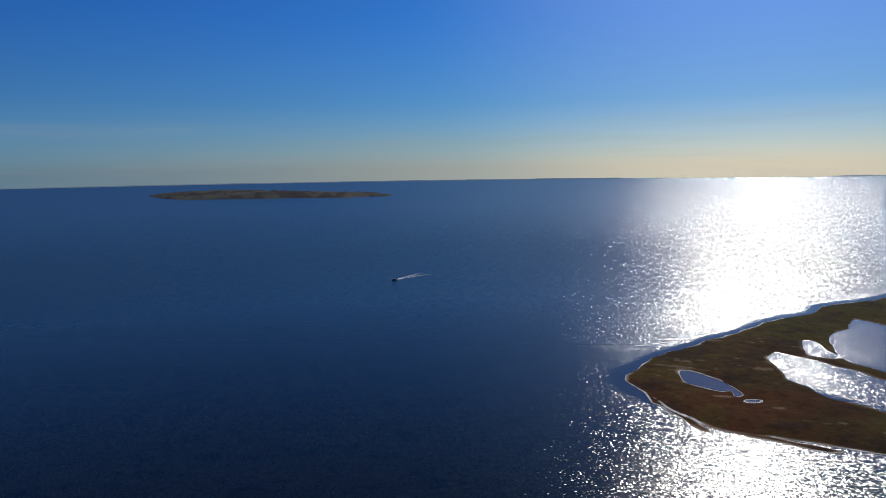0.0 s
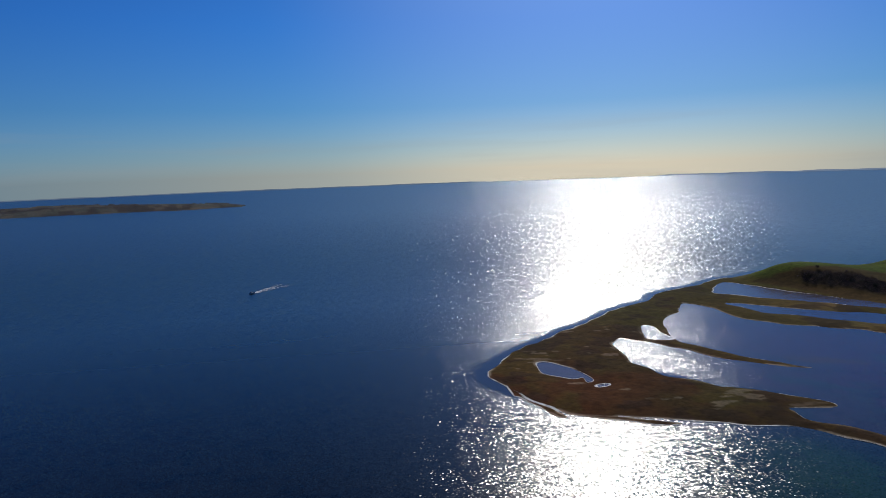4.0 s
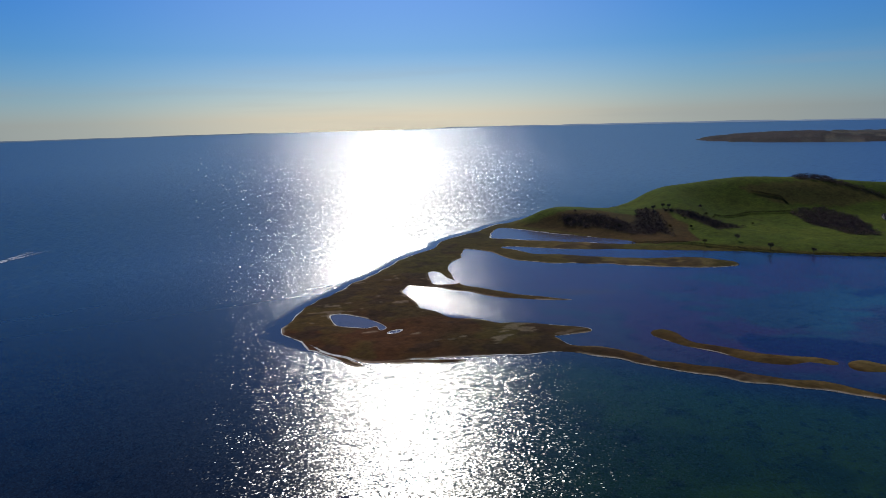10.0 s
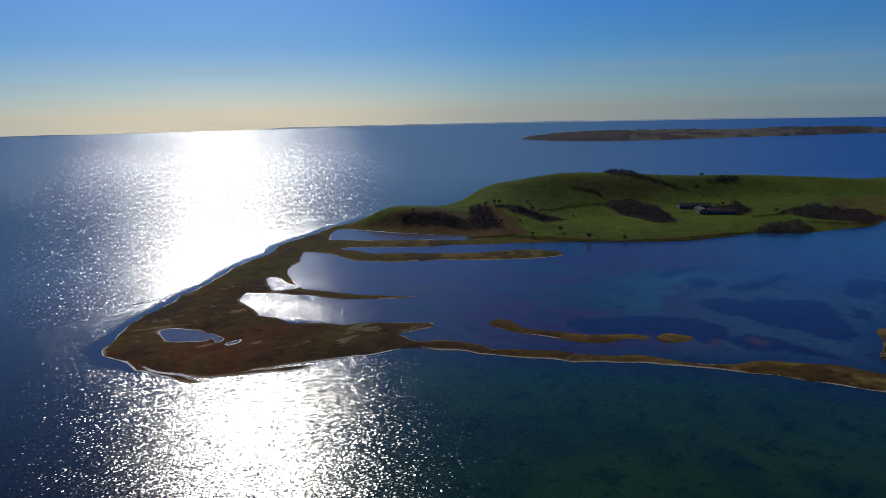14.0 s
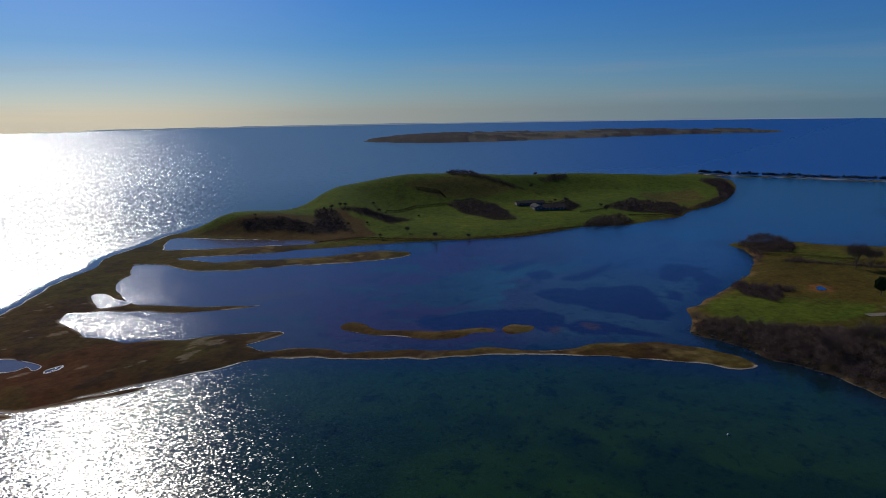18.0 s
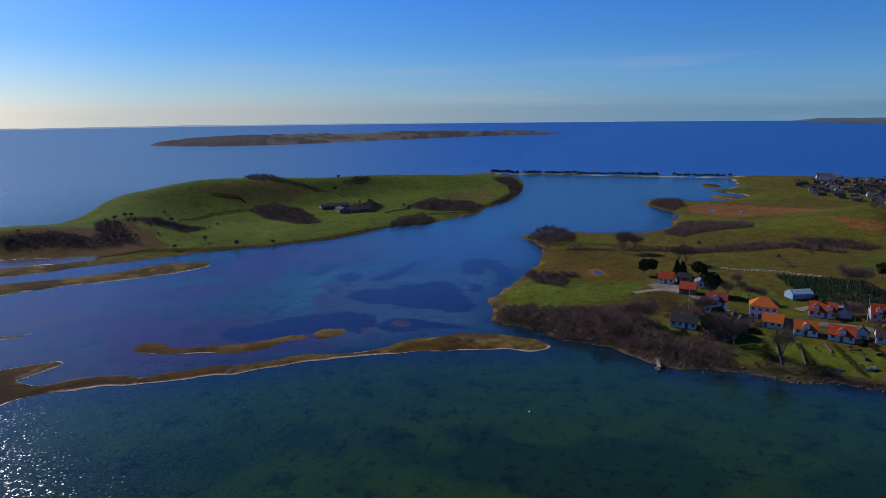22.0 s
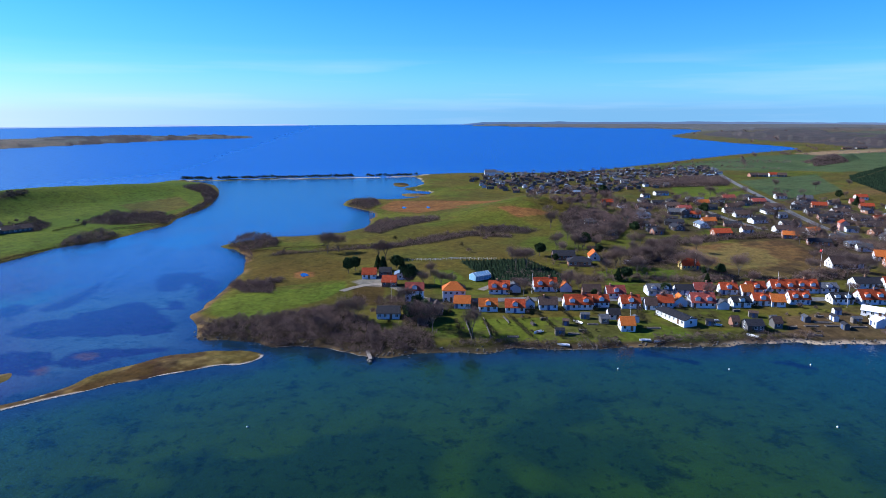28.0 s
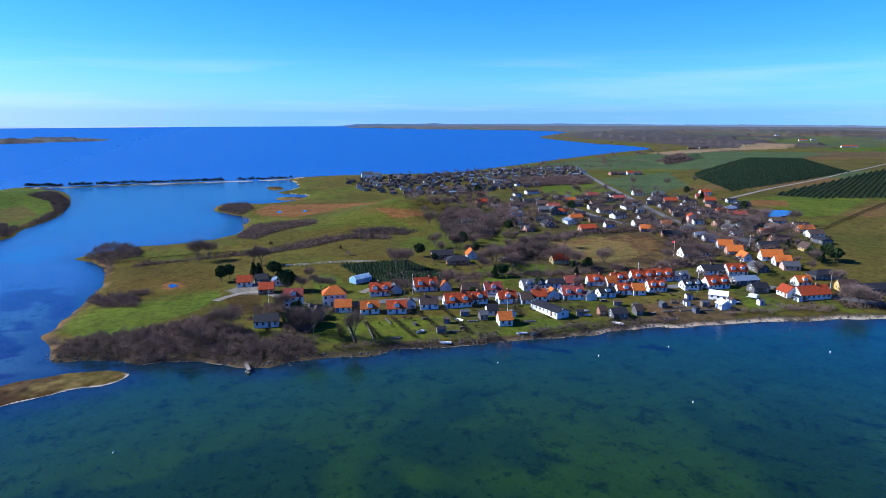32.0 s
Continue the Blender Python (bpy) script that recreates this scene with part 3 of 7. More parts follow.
MIDDLE_EAST = [(356, -192, 10.8, 75, 'gk1'), (382, -201, 9.2, 75, 'gd1'), (462, -245, 11.1, 75, 'br1'), (453, -253, 8.3, 75, 'wk1'), (501, -302, 8.3, 75, 'wk1'), (416, -385, 12.0, 75, 'ws1'), (408, -395, 13.1, 75, 'br1'), (389, -371, 11.4, 75, 'gk1'), (371, -375, 13.1, -15, 'gk1'), (356, -381, 12.9, 75, 'wk1'), (357, -407, 11.5, 75, 'bu1'), (352, -390, 9.3, 75, 'br1'), (299, -356, 17.3, 75, 'gs1'), (327, -314, 10.5, 75, 'wo1'), (331, -341, 7.6, -15, 'pr2'), (307, -312, 9.3, 75, 'gs1')]
UPLAND = [(290, -307, 9.8, 75, 'gu1'), (281, -305, 8.9, 75, 'ws1'), (433, -460, 11.2, 75, 'wr1'), (395, -426, 11.3, 75, 'br1'), (354, -351, 9.7, 75, 'gk1'), (380, -337, 8.1, 75, 'ws1'), (389, -256, 9.1, 75, 'gk1'), (386, -286, 10.2, 75, 'bk1'), (410, -235, 8.4, 75, 'gk1'), (402, -221, 9.0, 75, 'bd1'), (426, -313, 11.2, 75, 'gk1'), (441, -290, 12.1, 75, 'gd1'), (326, -342, 9.2, 75, 'wk1'), (314, -348, 9.1, 75, 'bd1'), (267, -327, 9.0, 75, 'gk1'), (284, -331, 9.3, 75, 'ws1')]
UPLAND_FAR = [(948, -1434, 45.5, 75, 'wr1'), (871, -868, 17.4, 75, 'wk1'), (870, -846, 15.0, 75, 'bk1'), (770, -246, 18.6, 75, 'ws2'), (753, -253, 11.3, 75, 'ws2'), (644, -527, 13.3, 75, 'bd1'), (638, -535, 11.8, 75, 'gd1'), (639, -549, 11.9, 75, 'wr1'), (634, -558, 10.5, 75, 'gd1'), (1115, -1134, 25.3, 75, 'bd1'), (1114, -1168, 28.5, 75, 'gd1'), (1235, -1663, 25.6, 75, 'wr1'), (1241, -1718, 18.7, 75, 'ws1'), (1509, -1906, 17.2, 75, 'ws1'), (628, -551, 10.4, 75, 'gd1')]
THICKETS = []
THICKETS.append(("cape", 5, [(231, 33), (252, 35), (249, 26), (249, 12), (251, 0), (257, -10), (246, -20), (232, -28), (218, -30), (203, -28), (216, 0), (226, 17)]))
THICKETS.append(("head", 7, [(403, 37), (425, 35), (436, 27), (410, 9), (388, 10), (387, 23)]))
THICKETS.append(("ditch", 2.4, [(299, 27), (305, 15), (296, 8), (283, 10), (289, 23)]))
THICKETS.append(("shore", 4, [(418, -46), (467, -60), (469, -84), (456, -106), (437, -102), (426, -76), (403, -55)]))
THICKETS.append(("line", 2.0, [(369, 12), (369, -39), (369, -54), (380, -74), (388, -93), (392, -110), (383, -125), (374, -134), (366, -131), (373, -121), (379, -108), (374, -95), (366, -77), (361, -57), (363, -38), (364, 12)]))
THICKETS.append(("point", 4, [(574, -49), (592, -58), (588, -77), (556, -77), (536, -65), (557, -54)]))
THICKETS.append(("pasture", 2.5, [(403, -116), (402, -144), (383, -156), (375, -145), (388, -119)]))
THICKETS.append(("copse", 7, [(421, -185), (440, -208), (423, -228), (376, -216), (337, -185), (355, -167), (395, -178)]))
THICKETS.append(("copse2", 6, [(308, -174), (319, -206), (291, -211), (278, -198), (288, -169)]))
THICKETS.append(("park", 7, [(630, -368), (642, -453), (606, -467), (562, -430), (567, -351)]))
THICKETS.append(("garden", 3, [(208, -24), (220, -28), (224, -38), (217, -47), (204, -45), (204, -34)]))
THICKETS.append(("garden2", 5, [(232, -40), (240, -48), (231, -50), (222, -47), (223, -40)]))
THICKETS.append(("meadow", 3, [(256, -258), (246, -262), (238, -250), (239, -232), (250, -206), (246, -226)]))
THICKETS.append(("east", 5, [(332, -310), (283, -328), (249, -326), (235, -309), (278, -300), (309, -293)]))
THICKETS.append(("field", 5, [(825, -761), (867, -850), (799, -821), (745, -709)]))
THICKETS.append(("seawall", 5, [(185, -288), (169, -291), (155, -271), (163, -258), (173, -263)]))
THICKETS.append(("crest", 4, [(734, 490), (768, 441), (530, 273), (543, 238), (543, 233), (523, 270), (506, 291)]))
THICKETS.append(("blob", 5, [(453, 263), (478, 253), (479, 230), (432, 191), (421, 203), (434, 231)]))
THICKETS.append(("barn", 5, [(499, 199), (534, 184), (510, 169), (486, 168), (485, 191)]))
THICKETS.append(("band", 5, [(517, 152), (559, 140), (554, 108), (539, 88), (506, 92), (501, 126)]))
THICKETS.append(("bay", 5, [(429, 141), (456, 140), (475, 128), (465, 113), (444, 120)]))
THICKETS.append(("end", 5, [(539, 88), (622, 76), (686, 87), (721, 111), (759, 89), (692, 72), (630, 69), (576, 76)]))
THICKETS.append(("slope", 2.2, [(373, 333), (373, 318), (354, 292), (331, 265), (335, 284), (336, 302)]))
THICKETS.append(("slope2", 2.2, [(376, 298), (376, 277), (394, 258), (362, 256), (367, 279)]))
THICKETS.append(("knoll", 4, [(585, 234), (608, 231), (631, 222), (609, 220), (585, 228)]))
THICKETS.append(("scrub", 2.5, [(309, 346), (332, 328), (336, 309), (339, 281), (325, 278), (315, 312), (303, 334)]))
THICKETS.append(("scrub2", 2.5, [(379, 262), (366, 282), (374, 310), (376, 298), (383, 275)]))
THICKETS.append(("reeds", 1.8, [(404, 29), (383, 23), (349, 25), (318, 28), (314, 32), (354, 31), (382, 33)]))
THICKETS.append(("bank", 2.2, [(314, 31), (308, 20), (307, 6), (301, 6), (300, 19), (301, 29)]))
THICKETS.append(("behind", 3.5, [(316, -200), (324, -257), (320, -290), (331, -292), (338, -257), (328, -196)]))
THICKETS.append(("beside", 3, [(250, -260), (275, -277), (302, -287), (302, -298), (268, -290), (244, -270)]))
HEDGES = []
HEDGES.append((1.2, [(300, 272), (319, 254), (333, 230), (352, 193), (382, 166), (429, 141)]))
HEDGES.append((1.2, [(398, 285), (430, 281), (453, 263)]))
HEDGES.append((1.2, [(481, 159), (506, 146)]))
HEDGES.append((1.2, [(480, 121), (503, 89)]))
HEDGES.append((1, [(460, 298), (469, 280), (465, 272)]))
HEDGES.append((1.5, [(235, -92), (200, -92)]))
HEDGES.append((1.5, [(229, -103), (199, -101)]))
HEDGES.append((1.6, [(226, -80), (203, -81)]))
HEDGES.append((1.4, [(223, -69), (206, -69)]))
HEDGES.append((1.5, [(226, -59), (207, -56)]))
HEDGES.append((1.3, [(218, -131), (208, -128)]))
HEDGES.append((1.3, [(188, -155), (195, -170)]))
HEDGES.append((1.4, [(380, 23), (376, -14), (369, -47), (360, -58)]))
HEDGES.append((2, [(322, -262), (335, -303)]))
HEDGES.append((1.5, [(265, -367), (333, -560)]))
HEDGES.append((1.3, [(573, -600), (772, -906)]))
ROADS = []
ROADS.append((5, [(678, -509), (515, -418), (417, -369), (345, -337), (312, -330)]))
ROADS.append((4, [(432, -306), (375, -296), (344, -295)]))
ROADS.append((3.5, [(405, -459), (436, -546), (492, -708), (603, -1002)]))
ROADS.append((5, [(249, -71), (247, -90), (240, -113), (235, -138), (227, -162), (220, -188), (215, -217), (210, -247), (189, -258), (173, -266), (159, -277)]))
ROADS.append((3.5, [(277, -20), (287, -30), (284, -42), (264, -48), (251, -57)]))
ROADS.append((3.5, [(263, -80), (270, -88), (274, -100)]))
TREES_BARE = [(238, -17), (246, -43), (233, -22), (226, -8), (336, -45), (333, -48), (360, -25), (359, -19), (224, -44), (217, -48), (210, -61), (292, -107), (291, -112), (284, -153), (287, -161), (289, -170), (292, -179), (325, -154), (348, -160), (336, -166), (339, -177), (328, -144), (388, -166), (392, -185), (343, -189), (294, -191), (299, -213),  (254, -205), (247, -240), (246, -262)]
TREES_BARE2 = [(271, -355), (263, -352), (261, -336), (296, -343), (303, -283), (517, -449), (489, -358), (302, -377), (294, -397), (498, -476), (507, -523), (165, -262), (164, -267), (160, -265), (455, -240), (444, -224), (435, -201), (238, -262), (241, -254), (338, -379), (268, -191), (257, -190), (265, -158), (291, -353), (216, -310)]
TREES_DARK = [(309, -26), (313, -30), (311, -41), (307, -43), (308, -50), (304, -52), (279, -51), (228, -42), (230, -48), (234, -46), (313, -128), (261, -146), (261, -150), (224, -319), (218, -318), (220, -327), (215, -326), (254, -314), (512, -258), (404, -292), (407, -429), (438, -443), (491, -256), (355, -208)]
TREES_HILL = [(375, 311), (375, 306), (329, 241), (350, 234), (346, 210), (358, 192), (519, 194), (522, 185), (550, 229), (372, 317), (586, 240), (512, 152), (493, 142)]
POLES = [(256, -39), (252, -100), (211, -124), (229, -205), (204, -217), (251, -304), (179, -270), (259, -256), (268, -191)]
BUOYS = [(174, -99), (165, -133), (162, -161), (135, -208), (125, -135), (162, 14)]
PARK = [(739, -207), (745, -238), (772, -284), (774, -365), (804, -469), (787, -555), (732, -549), (652, -485), (643, -376), (567, -372), (563, -316), (504, -238), (568, -220), (645, -199)]
FENCE = [(325, -59), (321, -70), (319, -81), (314, -92), (311, -103)]

# ---- ground and water ----
RELIEF = {}
AZ0, AZ_STEP, DOWN0, DOWN_STEP = -42.0, 0.15, 28.0, 0.065


def heights(x, y):
    """Height of the ground sheet at points, by interpolation."""
    x, y = np.asarray(x, float), np.asarray(y, float)
    z = RELIEF["z"]
    u = (np.degrees(np.arctan2(x, y)) - AZ0) / AZ_STEP
    v = (DOWN0 - np.degrees(np.arctan2(EYE, np.hypot(x, y)))) / DOWN_STEP
    u, v = np.clip(u, 0, z.shape[0] - 1.001), np.clip(v, 0, z.shape[1] - 1.001)
    i, j = u.astype(int), v.astype(int)
    a, b = u - i, v - j
    return (z[i, j] * (1 - a) + z[i + 1, j] * a) * (1 - b) + (z[i, j + 1] * (1 - a) + z[i + 1, j + 1] * a) * b


def ground_z(x, y):
    return float(heights([x], [y])[0])


def sheet(name, azimuths, radii, fill):
    """A round sheet about the origin. fill(x, y) gives height, corner colours and the part to keep."""
    az, r = np.meshgrid(np.radians(azimuths), radii, indexing="ij")
    x, y = (np.sin(az) * r).ravel(), (np.cos(az) * r).ravel()
    z, colour, keep = fill(x, y)
    n, k = az.shape
    if name == "ground":
        RELIEF["z"] = z.reshape(n, k)
    i = np.arange(n * k).reshape(n, k)
    quads = np.stack([i[:-1, :-1], i[:-1, 1:], i[1:, 1:], i[1:, :-1]], -1).reshape(-1, 4)
    quads = quads[keep[quads].any(1)]
    used = np.unique(quads)
    back = np.zeros(n * k, int)
    back[used] = np.arange(len(used))
    me = bpy.data.meshes.new(name)
    me.vertices.add(len(used))
    me.vertices.foreach_set("co", np.stack([x, y, z], -1)[used].astype(np.float32).ravel())
    me.loops.add(quads.size)
    me.loops.foreach_set("vertex_index", back[quads[:, ::-1]].astype(np.int32).ravel())
    me.polygons.add(len(quads))
    me.polygons.foreach_set("loop_start", np.arange(0, quads.size, 4, dtype=np.int32))
    me.polygons.foreach_set("use_smooth", np.ones(len(quads), bool))
    layer = me.attributes.new("tint" if name == "ground" else "tone", "FLOAT_COLOR", "POINT")
    layer.data.foreach_set("color", (colour if colour.shape[1] == 4 else np.concatenate([colour, np.ones((len(colour), 1))], 1))[used].astype(np.float32).ravel())
    me.update(calc_edges=True)
    me.validate()
    return new(name, me)


def blend(base, colour, w):
    return base + (np.array(colour) - base) * np.clip(w, 0, 1)[:, None]


def ramp01(v, a, b):
    t = np.clip((v - a) / (b - a), 0, 1)
    return t * t * (3 - 2 * t)


OLIVE, GREEN, BRIGHT, HEATH, RUST, SAND, WOOD, SOIL, NURSERY, MEADOW, PASTURE, REED = (
    (0.062, 0.057, 0.012), (0.048, 0.073, 0.008), (0.057, 0.080, 0.010), (0.046, 0.029, 0.010), (0.056, 0.023, 0.009), (0.28, 0.24, 0.19),
    (0.044, 0.040, 0.043), (0.070, 0.050, 0.026), (0.012, 0.020, 0.008), (0.084, 0.055, 0.023), (0.058, 0.053, 0.013), (0.115, 0.058, 0.022))
# crop green of the far fields, some blue distance haze mixed in
HAZY_CROP = (0.042, 0.066, 0.030)
COLOURS = {"GREEN": HAZY_CROP, "BRIGHT": BRIGHT, "HEATH": HEATH, "SOIL": SOIL, "NURSERY": NURSERY, "MEADOW": MEADOW, "PASTURE": PASTURE, "REED": REED, "STUBBLE": (0.16, 0.12, 0.075), "PAVED": (0.13, 0.12, 0.115), "ROUGH": (0.056, 0.043, 0.010)}


def fill_ground(x, y):
    z, low, hill, main, wall = land(x, y)
    n1, n2 = fbm(x, y, 40, 31), fbm(x, y, 12, 33)
    c = np.tile(np.array(OLIVE), (len(x), 1))
    # the low spit: rusty heath at the outer end, olive saltmarsh inside
    r = np.hypot(x, y)
    flat = (low > -6) & (hill < 0) & (main < np.minimum(low, -1))
    c = np.where(flat[:, None], np.array(HEATH), c)
    c = blend(c, RUST, ramp01(n1 + (170 - x) / 200 - np.abs(y - 210) / 160, 0.45, 0.8) * flat)
    c = blend(c, (0.042, 0.034, 0.008), ramp01(x + 0.4 * y, 250, 300) * flat)
    c = blend(c, (0.105, 0.078, 0.030), ramp01(x - 0.35 * y, 120, 190) * ramp01(n2, 0.36, 0.52) * flat * (hill < -20))
    c = blend(c, (0.060, 0.048, 0.012), ramp01(fbm(x, y, 30, 41), 0.5, 0.6) * flat * 0.55)
    c = blend(c, (0.026, 0.015, 0.011), ramp01(fbm(x, y, 19, 43), 0.56, 0.64) * flat * 0.65)
    c = blend(c, (0.16, 0.125, 0.09), ramp01(fbm(x + 0.7 * y, y * 2.5, 16, 45), 0.66, 0.70) * ramp01(x, 190, 140) * flat * 0.7)
    outer = shore(x * (1 - 3 / np.maximum(r, 9)), y * (1 - 3 / np.maximum(r, 9)), LOW_LINE, 6.0)
    own = shore(x, y, LOW_LINE, 6.0)
    outer = (outer < own - 1.2) & (own > -1)
    c = blend(c, SAND, ramp01(low, 1.3, 0.6) * ramp01(n2, 0.3, 0.42) * ramp01(x - 0.2 * y, 90, 130) * flat * outer * (hill < -20) * 0.75)
    c = blend(c, SAND, ramp01(low, 1.6, 0.4) * ramp01(n2, 0.48, 0.62) * ramp01(x, 170, 130) * flat)
    # the hill
    c = blend(c, GREEN, ramp01(hill, 6, 14))
    # mainland
    c = blend(c, HEATH, ramp01(n1, 0.48, 0.62) * (main > 0) * 0.2)
    c = blend(c, GREEN, ramp01(n1, 0.45, 0.3) * (main > 0) * 0.5)
    # far farmland: a patchwork of plots, and leafless woods
    u, v = (0.8 * x - 0.6 * y + 60 * n1) / 210, (0.6 * x + 0.8 * y + 60 * n1) / 330
    plot = TABLE[np.floor(u).astype(int) % 256, np.floor(v).astype(int) % 256]
    far = ramp01(main, 330, 380) * ramp01(r, 620, 700)
    for k, col in enumerate((HAZY_CROP, OLIVE, MEADOW, HAZY_CROP, SOIL, PASTURE, GREEN)):
        c = blend(c, col, ((plot >= k / 7) & (plot < (k + 1) / 7)) * far * 0.85)
    c = blend(c, WOOD, woods(x, y) * (main > 100))
    # far isles: cool grey of distance haze painted into the base colour
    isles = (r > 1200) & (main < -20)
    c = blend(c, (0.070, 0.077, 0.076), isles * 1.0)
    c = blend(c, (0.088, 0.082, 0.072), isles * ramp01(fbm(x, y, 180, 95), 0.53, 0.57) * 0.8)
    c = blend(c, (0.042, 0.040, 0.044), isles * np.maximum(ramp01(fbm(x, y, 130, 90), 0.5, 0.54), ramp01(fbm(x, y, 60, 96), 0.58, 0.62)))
    # mainland greys and pales with distance, haze mixed into the tint
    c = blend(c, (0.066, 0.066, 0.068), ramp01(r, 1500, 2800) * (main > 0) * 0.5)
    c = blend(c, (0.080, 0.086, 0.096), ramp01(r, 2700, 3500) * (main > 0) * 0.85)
    plots = ramp01(shore(x, y, np.array([(480, -290), (410, -205), (330, -190), (260, -120), (246, -200), (232, -318), (250, -372), (320, -420), (400, -450), (460, -400)], float), 12.0), -3, 3)
    c = blend(c, (0.040, 0.031, 0.020), plots * ramp01(n2, 0.42, 0.56) * 0.75)
    for name, line in FIELDS:
        inner = shore(x, y, np.array(line, float), 12.0)
        c = blend(c, COLOURS[name], ramp01(inner + 3 * (n2 - 0.5), -1.0, 1.0) * 0.92)
    rough = ramp01(shore(x, y, np.array([(316, -203), (322, -257), (316, -284), (272, -276), (250, -258), (244, -222), (262, -196)], float), 12.0), -2, 2)
    tufts = fbm(x, y, 17, 39)
    c = blend(c, (0.105, 0.088, 0.030), rough * ramp01(tufts, 0.52, 0.6) * 0.75)
    c = blend(c, (0.036, 0.025, 0.015), rough * ramp01(tufts, 0.44, 0.37) * 0.8)
    for key, height, line in THICKETS:
        c = blend(c, (0.022, 0.017, 0.013), ramp01(shore(x, y, np.array(line, float), 12.0) + 4 * (n2 - 0.5), -1.5, 1.0) * 0.9)
    yards = ramp01(shore(x, y, np.array([(262, -40), (262, -120), (246, -200), (232, -262), (200, -300), (160, -280), (176, -210), (190, -140), (203, -80), (212, -40)], float), 12.0), -3, 3)
    c = blend(c, (0.040, 0.031, 0.019), yards * ramp01(fbm(x, y, 14, 37), 0.46, 0.56) * 0.5)
    beach = ramp01(y, -120, -170) * (x < 230)
    c = blend(c, (0.04, 0.032, 0.022), ramp01(main, 5, 2) * ((main > -3) & (r < 320)))
    c = blend(c, (0.085, 0.062, 0.036), ramp01(main, 2.2, 0.8) * ramp01(n2, 0.42, 0.58) * ((main > -3) & (r < 600)))
    c = blend(c, SAND, ramp01(main, 2.4, 1) * np.maximum(beach, ramp01(r, 600, 700)) * ramp01(n2, 0.52 - 0.3 * beach, 0.62 - 0.2 * beach) * ((main > -3) & (r < 1400)))
    c = blend(c, (0.11, 0.072, 0.028), ramp01(main, 5, 2) * ramp01(n2, 0.4, 0.55) * 0.6 * ramp01(x, 236, 245) * ((main > -3) & (y > 18) & (x < 420)))
    c = blend(c, SAND, ramp01(wall, 4, 1) * (wall > -3))
    return z, c, z > -0.25


BEDS = [smooth(p) for p in ([(259, 105), (268, 102), (275, 90), (288, 77), (290, 64), (275, 54), (256, 45), (245, 46), (248, 70), (253, 96)],
                            [(225, 78), (233, 75), (235, 68), (232, 59), (227, 47), (224, 53), (220, 63), (219, 73)],
                            [(209, 134), (215, 124), (225, 118), (232, 107), (237, 96), (235, 84), (228, 80), (217, 80), (211, 81), (215, 90), (209, 98), (203, 107), (199, 117), (194, 126)],
                            [(289, 120), (300, 120), (301, 112), (290, 107), (283, 113)], [(290, 105), (303, 99), (330, 93), (326, 90), (298, 94), (288, 98)],
                            [(281, 53), (291, 52), (279, 46), (276, 49)], [(314, 65), (342, 65), (345, 54), (327, 40), (303, 33), (290, 41), (311, 44), (320, 52), (308, 54)],
                            [(295, 139), (317, 133), (315, 128), (292, 133)],
                            [(186, -111), (177, -118), (169, -127), (175, -127), (184, -118)], [(168, -147), (156, -160), (151, -165), (158, -162), (169, -154)])]
RUSTY = [smooth(p) for p in ([(227, 74), (232, 72), (230, 67), (224, 68), (224, 72)], [(214, 81), (219, 82), (218, 79), (213, 78)], SHOAL)]


